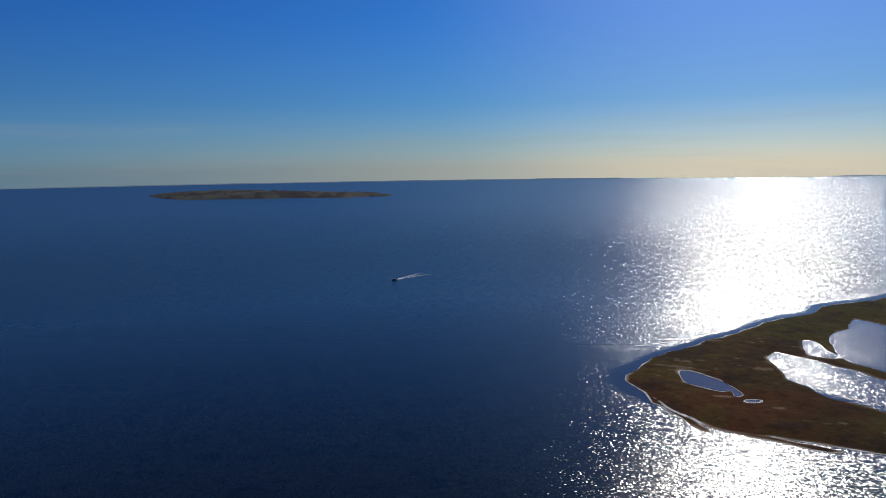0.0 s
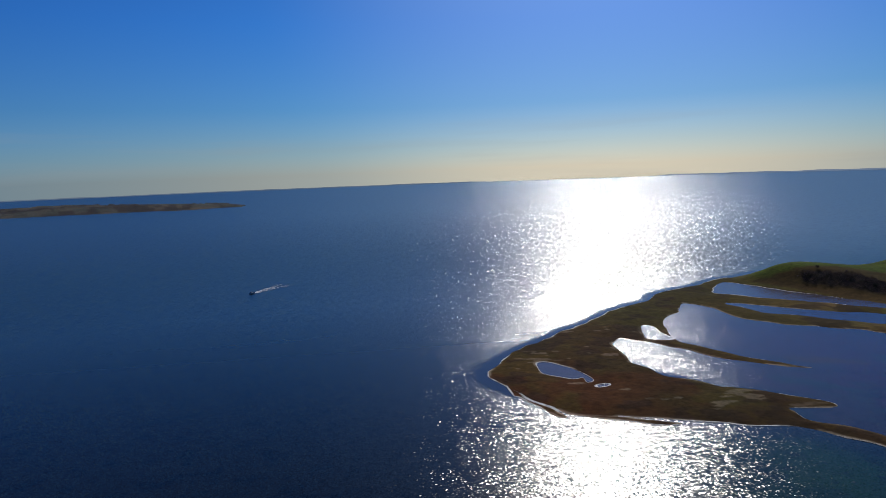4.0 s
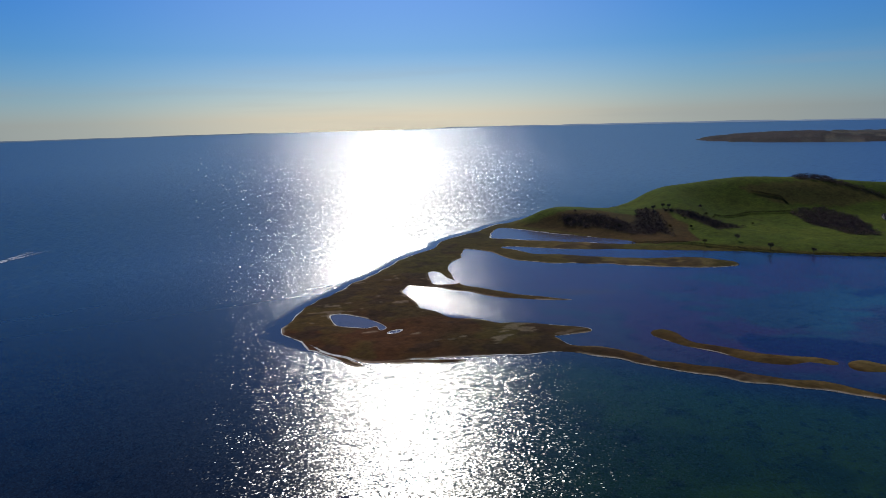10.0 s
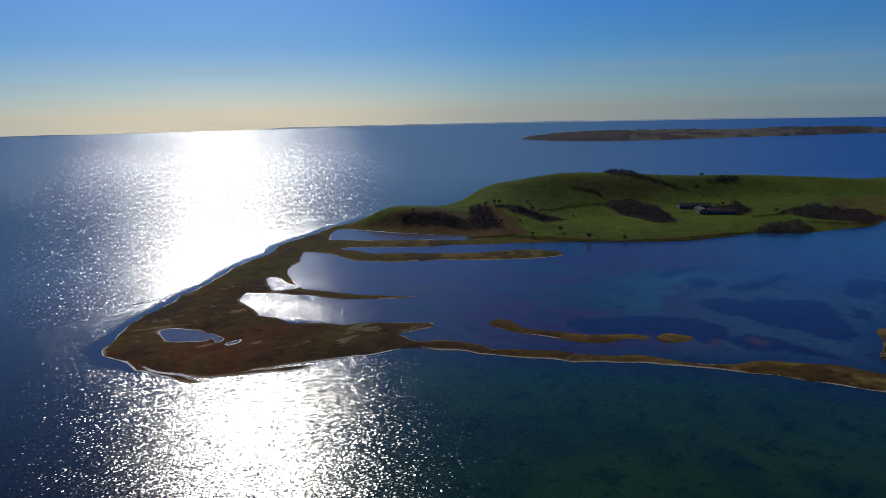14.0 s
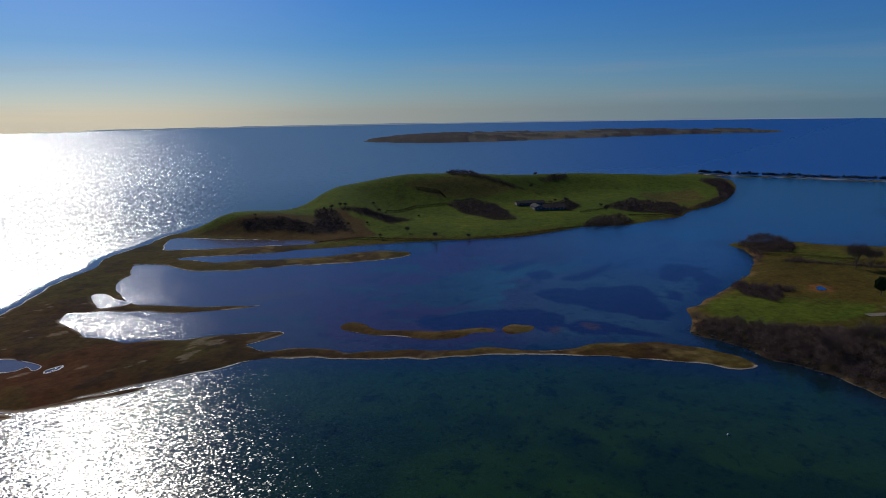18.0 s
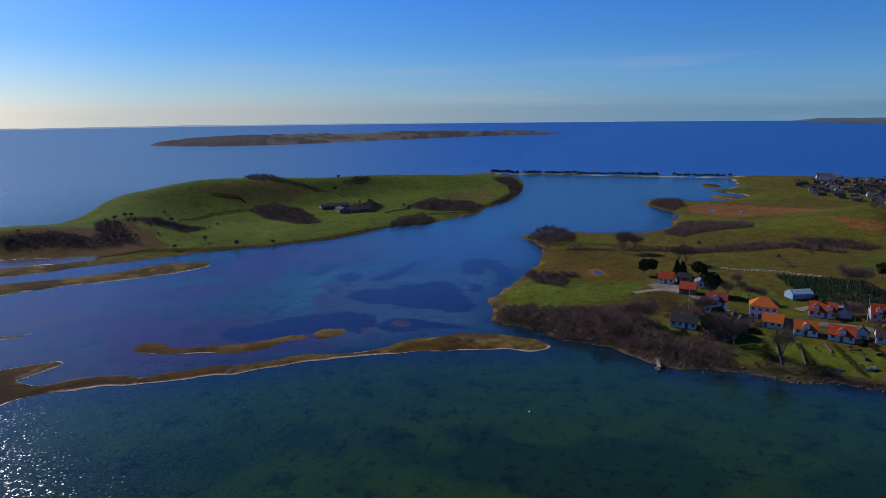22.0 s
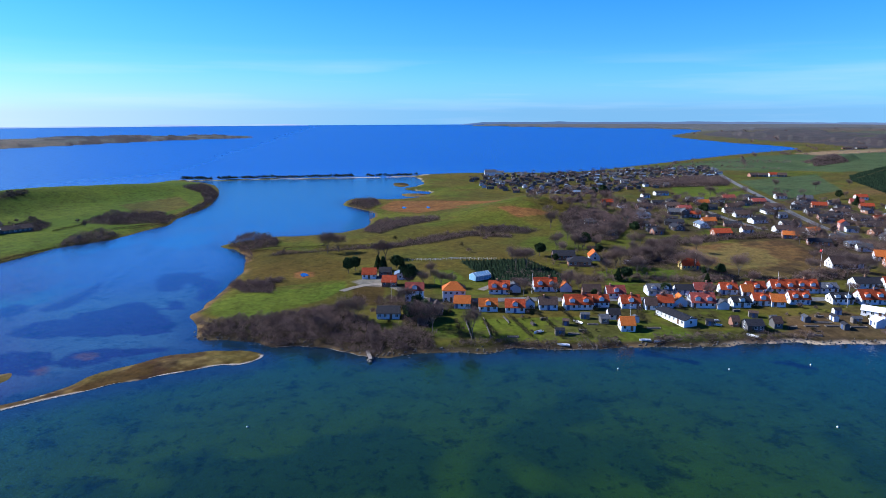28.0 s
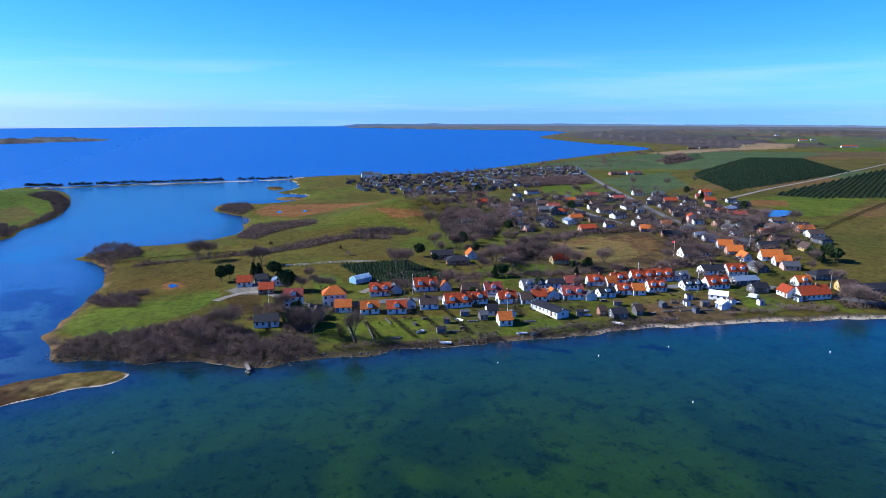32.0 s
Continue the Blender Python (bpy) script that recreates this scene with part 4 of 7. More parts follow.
def fill_water(x, y):
    r = np.hypot(x, y)
    az = np.degrees(np.arctan2(x, y))
    inside = ramp01(shore(x, y, smooth(LAGOON, 2), 40.0), -4, 6)
    low = shore(x, y, LOW_LINE, 60.0)
    edge = np.maximum(low, shore(x, y, MAIN_LINE, 60.0))
    n1, n2, n3 = fbm(x, y, 120, 51), fbm(x, y, 45, 53), fbm(x, y, 70, 57)
    c = np.tile(np.array((0.001, 0.038, 0.21)), (len(x), 1))
    # sky glare about the sun's bearing painted in as paler sea, less to the west
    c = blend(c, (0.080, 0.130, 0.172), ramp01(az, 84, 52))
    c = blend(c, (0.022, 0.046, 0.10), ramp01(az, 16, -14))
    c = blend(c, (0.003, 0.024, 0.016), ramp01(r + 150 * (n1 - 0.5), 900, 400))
    # green shallows of the fjord under the camera, with weed on the bottom
    near = ramp01(r + 70 * (n1 - 0.5), 285, 130)
    c = blend(c, (0.010, 0.0285, 0.0012), near)
    c = blend(c, (0.001, 0.009, 0.005), near * ramp01(n2, 0.5, 0.62) * 0.5)
    # western water darkened in its colour, for the dark look towards the sun
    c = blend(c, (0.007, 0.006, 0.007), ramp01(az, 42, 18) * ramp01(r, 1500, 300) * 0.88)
    # the lagoon: teal sand flats between dark weed beds
    c = blend(c, (0.016, 0.027, 0.032), inside)
    c = blend(c, (0.018, 0.064, 0.082), inside * ramp01(az, 58, 68) * ramp01(r, 350, 300))
    c = blend(c, (0.010, 0.052, 0.125), inside * ramp01(az, 66, 78) * ramp01(r, 290, 350))
    c = blend(c, (0.028, 0.011, 0.034), inside * ramp01(0.5 * n3 + 0.5 * fbm(x + 0.5 * y, y, 24, 59), 0.42, 0.52) * ramp01(x, 560, 430) * (1 - 0.65 * ramp01(az, 60, 74)))
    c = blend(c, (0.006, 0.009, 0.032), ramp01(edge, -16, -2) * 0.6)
    # mud shows through the shallows behind the spit and in its pools
    c = blend(c, (0.032, 0.024, 0.038), ramp01(low, -22, -3) * ramp01(x - 0.2 * y, 190, 120) * inside * 0.7)
    for hole in HOLES:
        c = blend(c, (0.062, 0.050, 0.060), ramp01(shore(x, y, hole, 12.0), -5, -1) * 0.9)
    for k, bed in enumerate(BEDS):
        c = blend(c, (0.007, 0.004, 0.030) if k < 8 else (0.002, 0.006, 0.012), ramp01(shore(x, y, bed, 12.0) + 9 * (fbm(x, y, 10, 63) - 0.5), -0.7, 0.7) * 0.92)
    for bed in RUSTY:
        c = blend(c, (0.045, 0.022, 0.010), ramp01(shore(x, y, bed, 12.0) + 5 * (fbm(x, y, 6, 64) - 0.5), -0.5, 0.8) * 0.9)
    # wind: open sea beyond the spit, half sheltered fjord and lagoon, a calm strip along the lee shore
    wind = 0.55 + 0.22 * ramp01(y + 0.1 * x, 170, 400) * (1 - inside)
    wind = wind + (0.5 - wind) * inside * ramp01(n2, 0.42, 0.55)
    lee = ramp01(low, -7 + 8 * (n2 - 0.5), -2) * (1 - inside) * ramp01(y, 196, 215)
    wind = wind * (1 - 0.6 * lee) * (1 - 0.5 * ramp01(az, 56, 80) * ramp01(r, 1000, 800))
    wind = wind + 0.13 * ramp01(r, 330, 1100) * (1 - inside) * (1 - 0.6 * ramp01(az, 56, 80))
    return np.zeros_like(x), np.concatenate([c, wind[:, None]], 1), np.ones(len(x), bool)


down = np.arange(DOWN0, 0.93, -DOWN_STEP)
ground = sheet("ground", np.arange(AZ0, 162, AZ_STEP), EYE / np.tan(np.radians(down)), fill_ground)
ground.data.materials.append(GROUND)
tagged(ground, "low grassy spits, green hills and farmland beside the water", "ground", kind="structure")
wet = np.concatenate([[0.0, 40, 80, 110], EYE / np.tan(np.radians(np.arange(33.0, 0.96, -0.12))), [4900.0]])
round_about = np.concatenate([np.arange(-180, -46, 4.0), np.arange(-46, 166, 0.4), np.arange(166, 180.1, 2.0)])
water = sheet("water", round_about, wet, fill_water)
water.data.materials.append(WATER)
tagged(water, "rippled blue and green sea water with dark weed beds", "water", kind="structure")


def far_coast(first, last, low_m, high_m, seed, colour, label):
    """A strip of coast on the horizon, its haze an emission colour: azimuths in degrees, heights in metres."""
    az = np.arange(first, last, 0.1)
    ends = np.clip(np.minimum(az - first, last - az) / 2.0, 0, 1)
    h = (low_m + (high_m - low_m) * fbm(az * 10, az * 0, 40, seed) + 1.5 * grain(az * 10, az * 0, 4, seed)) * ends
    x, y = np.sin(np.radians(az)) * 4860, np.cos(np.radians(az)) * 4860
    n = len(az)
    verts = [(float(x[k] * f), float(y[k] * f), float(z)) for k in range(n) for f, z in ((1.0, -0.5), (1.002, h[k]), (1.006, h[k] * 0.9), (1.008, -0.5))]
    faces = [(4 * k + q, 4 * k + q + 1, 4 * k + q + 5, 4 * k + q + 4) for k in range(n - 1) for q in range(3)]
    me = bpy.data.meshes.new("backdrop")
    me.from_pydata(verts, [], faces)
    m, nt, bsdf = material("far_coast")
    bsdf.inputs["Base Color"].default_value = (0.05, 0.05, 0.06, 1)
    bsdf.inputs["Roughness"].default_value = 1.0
    # haze is put in as a glow; the strip is no light source
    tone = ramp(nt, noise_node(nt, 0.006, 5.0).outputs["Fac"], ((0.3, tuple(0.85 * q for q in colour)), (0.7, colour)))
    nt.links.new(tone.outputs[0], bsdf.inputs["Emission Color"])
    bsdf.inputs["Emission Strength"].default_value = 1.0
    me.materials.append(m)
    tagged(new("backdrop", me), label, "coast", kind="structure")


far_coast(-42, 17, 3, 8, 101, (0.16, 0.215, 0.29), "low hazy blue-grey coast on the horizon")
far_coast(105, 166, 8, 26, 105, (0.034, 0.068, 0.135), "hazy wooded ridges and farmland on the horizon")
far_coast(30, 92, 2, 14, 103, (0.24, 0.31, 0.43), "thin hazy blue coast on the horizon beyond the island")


def water_lines(keep, level=0.02):
    """Short pieces of the waterline, where the ground sheet meets the water: pairs of ends, shape n x 2 x 2."""
    z = RELIEF["z"] - level
    az = np.radians(AZ0 + AZ_STEP * np.arange(z.shape[0]))
    r = EYE / np.tan(np.radians(DOWN0 - DOWN_STEP * np.arange(z.shape[1])))
    dry = (z[:-1, :-1] > 0).astype(int) + (z[1:, :-1] > 0) + (z[:-1, 1:] > 0) + (z[1:, 1:] > 0)
    i, j = np.nonzero((dry > 0) & (dry < 4))
    cx, cy = np.sin(az[i]) * r[j], np.cos(az[i]) * r[j]
    some = keep(cx, cy)
    out = []
    for a, b in zip(i[some], j[some]):
        cut = []
        for (p, q), (u, v) in (((a, b), (a + 1, b)), ((a + 1, b), (a + 1, b + 1)), ((a + 1, b + 1), (a, b + 1)), ((a, b + 1), (a, b))):
            h0, h1 = z[p, q], z[u, v]
            if (h0 > 0) != (h1 > 0):
                f = h0 / (h0 - h1)
                w, m = az[p] + (az[u] - az[p]) * f, r[q] + (r[v] - r[q]) * f
                cut.append((math.sin(w) * m, math.cos(w) * m))
        if len(cut) == 2:
            out.append(cut)
    return np.array(out)


def foam_mesh(name, pieces, width, mat, least=0.42, seed=0):
    """Thin foam, wet sand and painted glint along the waterline, broken and of uneven width."""
    mid = pieces.mean(1)
    n = fbm(mid[:, 0], mid[:, 1], 14, 110 + seed)
    ok = n > least
    a, b = pieces[ok, 0], pieces[ok, 1]
    d = b - a
    length = np.linalg.norm(d, axis=1)[:, None] + 1e-6
    d = d / length
    a, b = a - d * 0.12 * length, b + d * 0.12 * length
    side = np.stack([-d[:, 1], d[:, 0]], 1) * (width * np.clip((n[ok] - least) / 0.18, 0.25, 1.3) * np.random.RandomState(seed).uniform(0.6, 1.2, ok.sum()))[:, None] / 2
    quads = np.stack([a - side, b - side, b + side, a + side], 1)
    quads = np.concatenate([quads, np.full((*quads.shape[:2], 1), 0.07)], 2)
    m = len(quads)
    me = bpy.data.meshes.new(name)
    me.from_pydata(quads.reshape(-1, 3).tolist(), [], [tuple(range(4 * k, 4 * k + 4)) for k in range(m)])
    me.materials.append(mat)
    return me


FOAM_GLINT = speckled("foam_and_glint", (0.42, 0.42, 0.40), (0.80, 0.80, 0.78), 1.4)
pieces = water_lines(lambda x, y: (x < 300) & (y > 150) & (np.hypot(x, y) < 480))
away = shore(pieces[:, :, 0].mean(1), pieces[:, :, 1].mean(1), smooth(LAGOON, 2), 40.0)
tagged(new("surf", foam_mesh("surf", pieces[away < -12], 0.6, FOAM_GLINT, 0.36, 1)), "thin white line of foam along the spit's outer shore", "foam", kind="stuff")
# inner rim: wet sand, its glint put in as a pale strip
tagged(new("surf", foam_mesh("surf", pieces[away >= -12], 0.3, FOAM_GLINT, 0.56, 2)), "pale rim of wet sand and painted glint round the pools and the inner shore", "foam", kind="stuff")
pieces = water_lines(lambda x, y: (x > 120) & (y > 8) & (y <= 150) & (x < 230) & (np.hypot(x, y) < 260))
mid = pieces.mean(1)
near_side = heights(mid[:, 0] * 1.004, mid[:, 1] * 1.004) > heights(mid[:, 0] * 0.996, mid[:, 1] * 0.996)
inner = (mid[:, 0] > 185) & (mid[:, 1] > 83)
SHINGLE = speckled("pale_shingle", (0.15, 0.125, 0.10), (0.34, 0.30, 0.26), 1.4)
tagged(new("surf", foam_mesh("surf", pieces[near_side & ~inner], 0.75, SHINGLE, 0.40, 3)), "strip of pale shingle along the narrow bar", "shingle", kind="stuff")
pieces = water_lines(lambda x, y: (x > 120) & (y < 8) & (np.hypot(x, y) < 420))
tagged(new("surf", foam_mesh("surf", pieces, 0.3, SHINGLE, 0.5, 4)), "thin line of pale shingle along the village shore", "shingle", kind="stuff")

# ---- kit: small mesh helpers ----
def mesh_of(bm, name, mats):
    me = bpy.data.meshes.new(name)
    bm.to_mesh(me)
    bm.free()
    for m in mats if isinstance(mats, (list, tuple)) else [mats]:
        me.materials.append(m)
    return me


def part(name, bm, mat, parent, label=""):
    """Links a bmesh, or a mesh that is shared, as one mesh object under a thing or a part."""
    me = bm if isinstance(bm, bpy.types.Mesh) else mesh_of(bm, name, mat)
    ob = new(name, me)
    ob.parent = parent
    if label:
        ob["label"] = label
    return ob


def box(bm, lo, hi, mat=0):
    v = [bm.verts.new((x, y, z)) for x in (lo[0], hi[0]) for y in (lo[1], hi[1]) for z in (lo[2], hi[2])]
    for f in ((0, 1, 3, 2), (4, 6, 7, 5), (0, 4, 5, 1), (2, 3, 7, 6), (0, 2, 6, 4), (1, 5, 7, 3)):
        bm.faces.new([v[i] for i in f]).material_index = mat
    return v


def tube(bm, a, b, ra, rb, n=6, mat=0):
    a, b = Vector(a), Vector(b)
    q = (b - a).to_track_quat("Z", "Y")
    rings = []
    for p, r in ((a, ra), (b, rb)):
        rings.append([bm.verts.new(p + q @ Vector((r * math.cos(k * math.tau / n), r * math.sin(k * math.tau / n), 0))) for k in range(n)])
    for k in range(n):
        bm.faces.new((rings[0][k], rings[0][(k + 1) % n], rings[1][(k + 1) % n], rings[1][k])).material_index = mat
    bm.faces.new(rings[1]).material_index = mat
    bm.faces.new(rings[0][::-1]).material_index = mat


def joined(name, verts, faces, mat):
    me = bpy.data.meshes.new(name)
    me.from_pydata(verts, [], faces)
    me.materials.append(mat)
    return me


def painted(name, colour, rough=0.75, stain=0.12, scale=0.8):
    """Limewash and paint: slight streaks and dirt over one colour."""
    d = tuple(c * (1 - stain) for c in colour)
    return speckled(name, d, colour, scale, rough, 6.0, 0.15, 0.02)


def tiled(name, dark, light, step):
    """Roof tiles: courses along the slope, with single tiles a little apart in tone."""
    m, nt, bsdf = material(name)
    tc = nt.nodes.new("ShaderNodeTexCoord")
    wave = node(nt, "ShaderNodeTexWave", Scale=1.0 / step, Distortion=0.6)
    wave.bands_direction = "Z"
    nt.links.new(tc.outputs["Object"], wave.inputs["Vector"])
    n = noise_node(nt, 1.6, 4.0)
    col = ramp(nt, n.outputs["Fac"], ((0.3, dark), (0.7, light))).outputs[0]
    col = mix(nt, col, ramp(nt, wave.outputs["Fac"], ((0.0, (0.75,) * 3), (0.5, (1.08,) * 3))).outputs[0], 1.0, "MULTIPLY")
    info = nt.nodes.new("ShaderNodeObjectInfo")
    col = mix(nt, col, ramp(nt, info.outputs["Random"], ((0.0, (0.8, 0.78, 0.76)), (1.0, (1.15, 1.15, 1.15)))).outputs[0], 1.0, "MULTIPLY")
    nt.links.new(col, bsdf.inputs["Base Color"])
    bsdf.inputs["Roughness"].default_value = 0.8
    bsdf.inputs["Specular IOR Level"].default_value = 0.15
    relief(nt, bsdf, wave.outputs["Fac"], 0.5, 0.06)
    return m


def glass_material():
    m, nt, bsdf = material("window_glass")
    bsdf.inputs["Base Color"].default_value = (0.02, 0.025, 0.03, 1)
    bsdf.inputs["Roughness"].default_value = 0.08
    return m


def twigs(name, dark, light, rough=0.9):
    """Bark, twigs and leaves: the tone differs from tuft to tuft and from thing to thing."""
    m, nt, bsdf = material(name)
    geo = nt.nodes.new("ShaderNodeNewGeometry")
    col = ramp(nt, geo.outputs["Random Per Island"], ((0.0, dark), (1.0, light))).outputs[0]
    info = nt.nodes.new("ShaderNodeObjectInfo")
    col = mix(nt, col, ramp(nt, info.outputs["Random"], ((0.0, (0.75, 0.78, 0.8)), (1.0, (1.25, 1.2, 1.15)))).outputs[0], 1.0, "MULTIPLY")
    n = noise_node(nt, 0.25, 2.0)
    col = mix(nt, col, ramp(nt, n.outputs["Fac"], ((0.3, (0.7,) * 3), (0.7, (1.25,) * 3))).outputs[0], 1.0, "MULTIPLY")
    nt.links.new(col, bsdf.inputs["Base Color"])
    bsdf.inputs["Roughness"].default_value = rough
    bsdf.inputs["Specular IOR Level"].default_value = 0.0
    return m


WALLS = {"w": (painted("white_limewash", (0.60, 0.60, 0.61)), "white-painted"), "y": (painted("yellow_limewash", (0.46, 0.32, 0.09)), "yellow-washed"),
         "b": (speckled("red_brick", (0.16, 0.07, 0.045), (0.30, 0.15, 0.09), 3.0), "red-brick"), "g": (painted("grey_boards", (0.085, 0.08, 0.078)), "grey-boarded"),
         "p": (painted("pink_limewash", (0.55, 0.30, 0.22)), "pink-washed")}
ROOFS = {"r": (tiled("red_tiles", (0.20, 0.030, 0.010), (0.31, 0.056, 0.016), 0.35), "red-tiled"), "o": (tiled("orange_tiles", (0.30, 0.075, 0.014), (0.42, 0.12, 0.022), 0.35), "orange-tiled"),
         "m": (tiled("dark_red_tiles", (0.15, 0.035, 0.028), (0.26, 0.06, 0.04), 0.35), "dark red tiled"), "k": (tiled("black_roof", (0.010, 0.011, 0.014), (0.024, 0.024, 0.029), 0.5), "black"),
         "d": (tiled("brown_roof", (0.04, 0.026, 0.02), (0.075, 0.05, 0.04), 0.4), "dark brown"), "s": (tiled("slate_roof", (0.045, 0.048, 0.055), (0.085, 0.09, 0.10), 0.5), "grey slate"),
         "u": (tiled("metal_roof", (0.07, 0.10, 0.15), (0.13, 0.17, 0.23), 0.6), "pale blue-grey"), "w": (painted("white_sheet", (0.80, 0.80, 0.80)), "white sheet")}
GLASS = glass_material()
FRAME = painted("window_paint", (0.74, 0.74, 0.72), 0.5)
DOORS = [painted("green_door", (0.05, 0.12, 0.08), 0.5), painted("blue_door", (0.06, 0.10, 0.22), 0.5), painted("brown_door", (0.12, 0.06, 0.03), 0.5)]
MORTAR = speckled("chimney_brick", (0.22, 0.10, 0.06), (0.36, 0.2, 0.13), 4.0)
TWIG = twigs("bare_twigs", (0.085, 0.061, 0.055), (0.145, 0.104, 0.090))
BARK = speckled("bark", (0.05, 0.04, 0.03), (0.12, 0.10, 0.08), 3.0)
FIR = twigs("young_firs", (0.010, 0.019, 0.012), (0.026, 0.042, 0.022))
NEEDLE = twigs("dark_needles", (0.022, 0.04, 0.018), (0.06, 0.085, 0.032))
BRUSH = twigs("brown_brush", (0.082, 0.058, 0.052), (0.135, 0.098, 0.084))
LEAF = twigs("hedge_leaves", (0.030, 0.028, 0.014), (0.066, 0.058, 0.028))
STONE = speckled("shore_stone", (0.035, 0.03, 0.026), (0.10, 0.09, 0.078), 2.0, per_thing=0.4)
TIMBER = speckled("weathered_timber", (0.09, 0.075, 0.06), (0.20, 0.17, 0.14), 3.0, per_thing=0.3)
METAL = painted("pole_paint", (0.7, 0.7, 0.7), 0.4)
ASPHALT = speckled("asphalt", (0.06, 0.06, 0.06), (0.10, 0.098, 0.095), 0.8)
TRACK = speckled("gravel_track", (0.10, 0.085, 0.06), (0.17, 0.145, 0.11), 0.8)
CACHE = {}


def shared(key, maker):
    if key not in CACHE:
        CACHE[key] = maker()
    return CACHE[key]


# ---- houses ----
def window_mesh(w, h):
    bm = bmesh.new()
    t = 0.09
    box(bm, (-w / 2, -0.06, 0), (w / 2, 0.05, t))
    box(bm, (-w / 2, -0.06, h - t), (w / 2, 0.05, h))
    box(bm, (-w / 2, -0.06, t), (-w / 2 + t, 0.05, h - t))
    box(bm, (w / 2 - t, -0.06, t), (w / 2, 0.05, h - t))
    box(bm, (-0.035, -0.05, t), (0.035, 0.04, h - t))
    return mesh_of(bm, "window", FRAME)


def pane_mesh(w, h):
    bm = bmesh.new()
    box(bm, (-w / 2 + 0.08, -0.02, 0.08), (w / 2 - 0.08, 0.02, h - 0.08))
    return mesh_of(bm, "pane", GLASS)


def add_window(house, x, y, z, turn, w=1.1, h=1.25, panes=True, parent=None):
    win = part("window", shared(("win", w, h), lambda: window_mesh(w, h)), None, parent or house)
    win.matrix_basis = pose(x, y, z, 0, 0, turn)
    if panes:
        part("pane", shared(("pane", w, h), lambda: pane_mesh(w, h)), None, win)
    return win


def gable_walls(L, W, H, R):
    """Four walls with gables, from below ground up to the roof."""
    bm = bmesh.new()
    v = {}
    for i, x in enumerate((-L / 2, L / 2)):
        for k, (y, z) in enumerate(((-W / 2, -0.8), (W / 2, -0.8), (W / 2, H), (0, H + R), (-W / 2, H))):
            v[i, k] = bm.verts.new((x, y, z))
    bm.faces.new([v[0, k] for k in (0, 4, 3, 2, 1)])
    bm.faces.new([v[1, k] for k in range(5)])
    for a, b in ((0, 1), (1, 2), (2, 3), (3, 4), (4, 0)):
        bm.faces.new((v[0, a], v[0, b], v[1, b], v[1, a]))
    bmesh.ops.recalc_face_normals(bm, faces=bm.faces)
    return bm


def gable_roof(L, W, H, R, out=0.25, eave=0.35, thick=0.16):
    bm = bmesh.new()
    s = R / (W / 2)
    y1, z1 = W / 2 + eave, H - s * eave
    line = [(-y1, z1), (0, H + R), (y1, z1), (y1, z1 + thick), (0, H + R + thick * 1.25), (-y1, z1 + thick)]
    ends = [[bm.verts.new((x, y, z + 0.02)) for y, z in line] for x in (-L / 2 - out, L / 2 + out)]
    for k in range(6):
        bm.faces.new((ends[0][k], ends[0][(k + 1) % 6], ends[1][(k + 1) % 6], ends[1][k]))
    for e in ends:
        bm.faces.new((e[0], e[1], e[4], e[5]))
        bm.faces.new((e[1], e[2], e[3], e[4]))
    bmesh.ops.recalc_face_normals(bm, faces=bm.faces)
    return bm


def hip_roof(L, W, H, R, eave=0.4, thick=0.16):
    bm = bmesh.new()
    x1, y1, k = L / 2 + eave, W / 2 + eave, max(L - W, 0.6) / 2
    low = [bm.verts.new((x, y, H - 0.1)) for x, y in ((-x1, -y1), (x1, -y1), (x1, y1), (-x1, y1))]
    mid = [bm.verts.new((x, y, H + thick - 0.1)) for x, y in ((-x1, -y1), (x1, -y1), (x1, y1), (-x1, y1))]
    a, b = bm.verts.new((-k, 0, H + R)), bm.verts.new((k, 0, H + R))
    bm.faces.new(low[::-1])
    for i in range(4):
        bm.faces.new((low[i], low[(i + 1) % 4], mid[(i + 1) % 4], mid[i]))
    bm.faces.new((mid[0], mid[1], b, a))
    bm.faces.new((mid[2], mid[3], a, b))
    bm.faces.new((mid[1], mid[2], b))
    bm.faces.new((mid[3], mid[0], a))
    bmesh.ops.recalc_face_normals(bm, faces=bm.faces)
    return bm


def chimney_mesh():
    bm = bmesh.new()
    box(bm, (-0.32, -0.32, -1.2), (0.32, 0.32, 0.75))
    box(bm, (-0.39, -0.39, 0.75), (0.39, 0.39, 0.9))
    box(bm, (-0.2, -0.2, 0.9), (0.2, 0.2, 1.0))
    return mesh_of(bm, "chimney", MORTAR)


WORDS = {"w": "white", "y": "yellow", "b": "red brick", "g": "grey boarded", "p": "pink"}


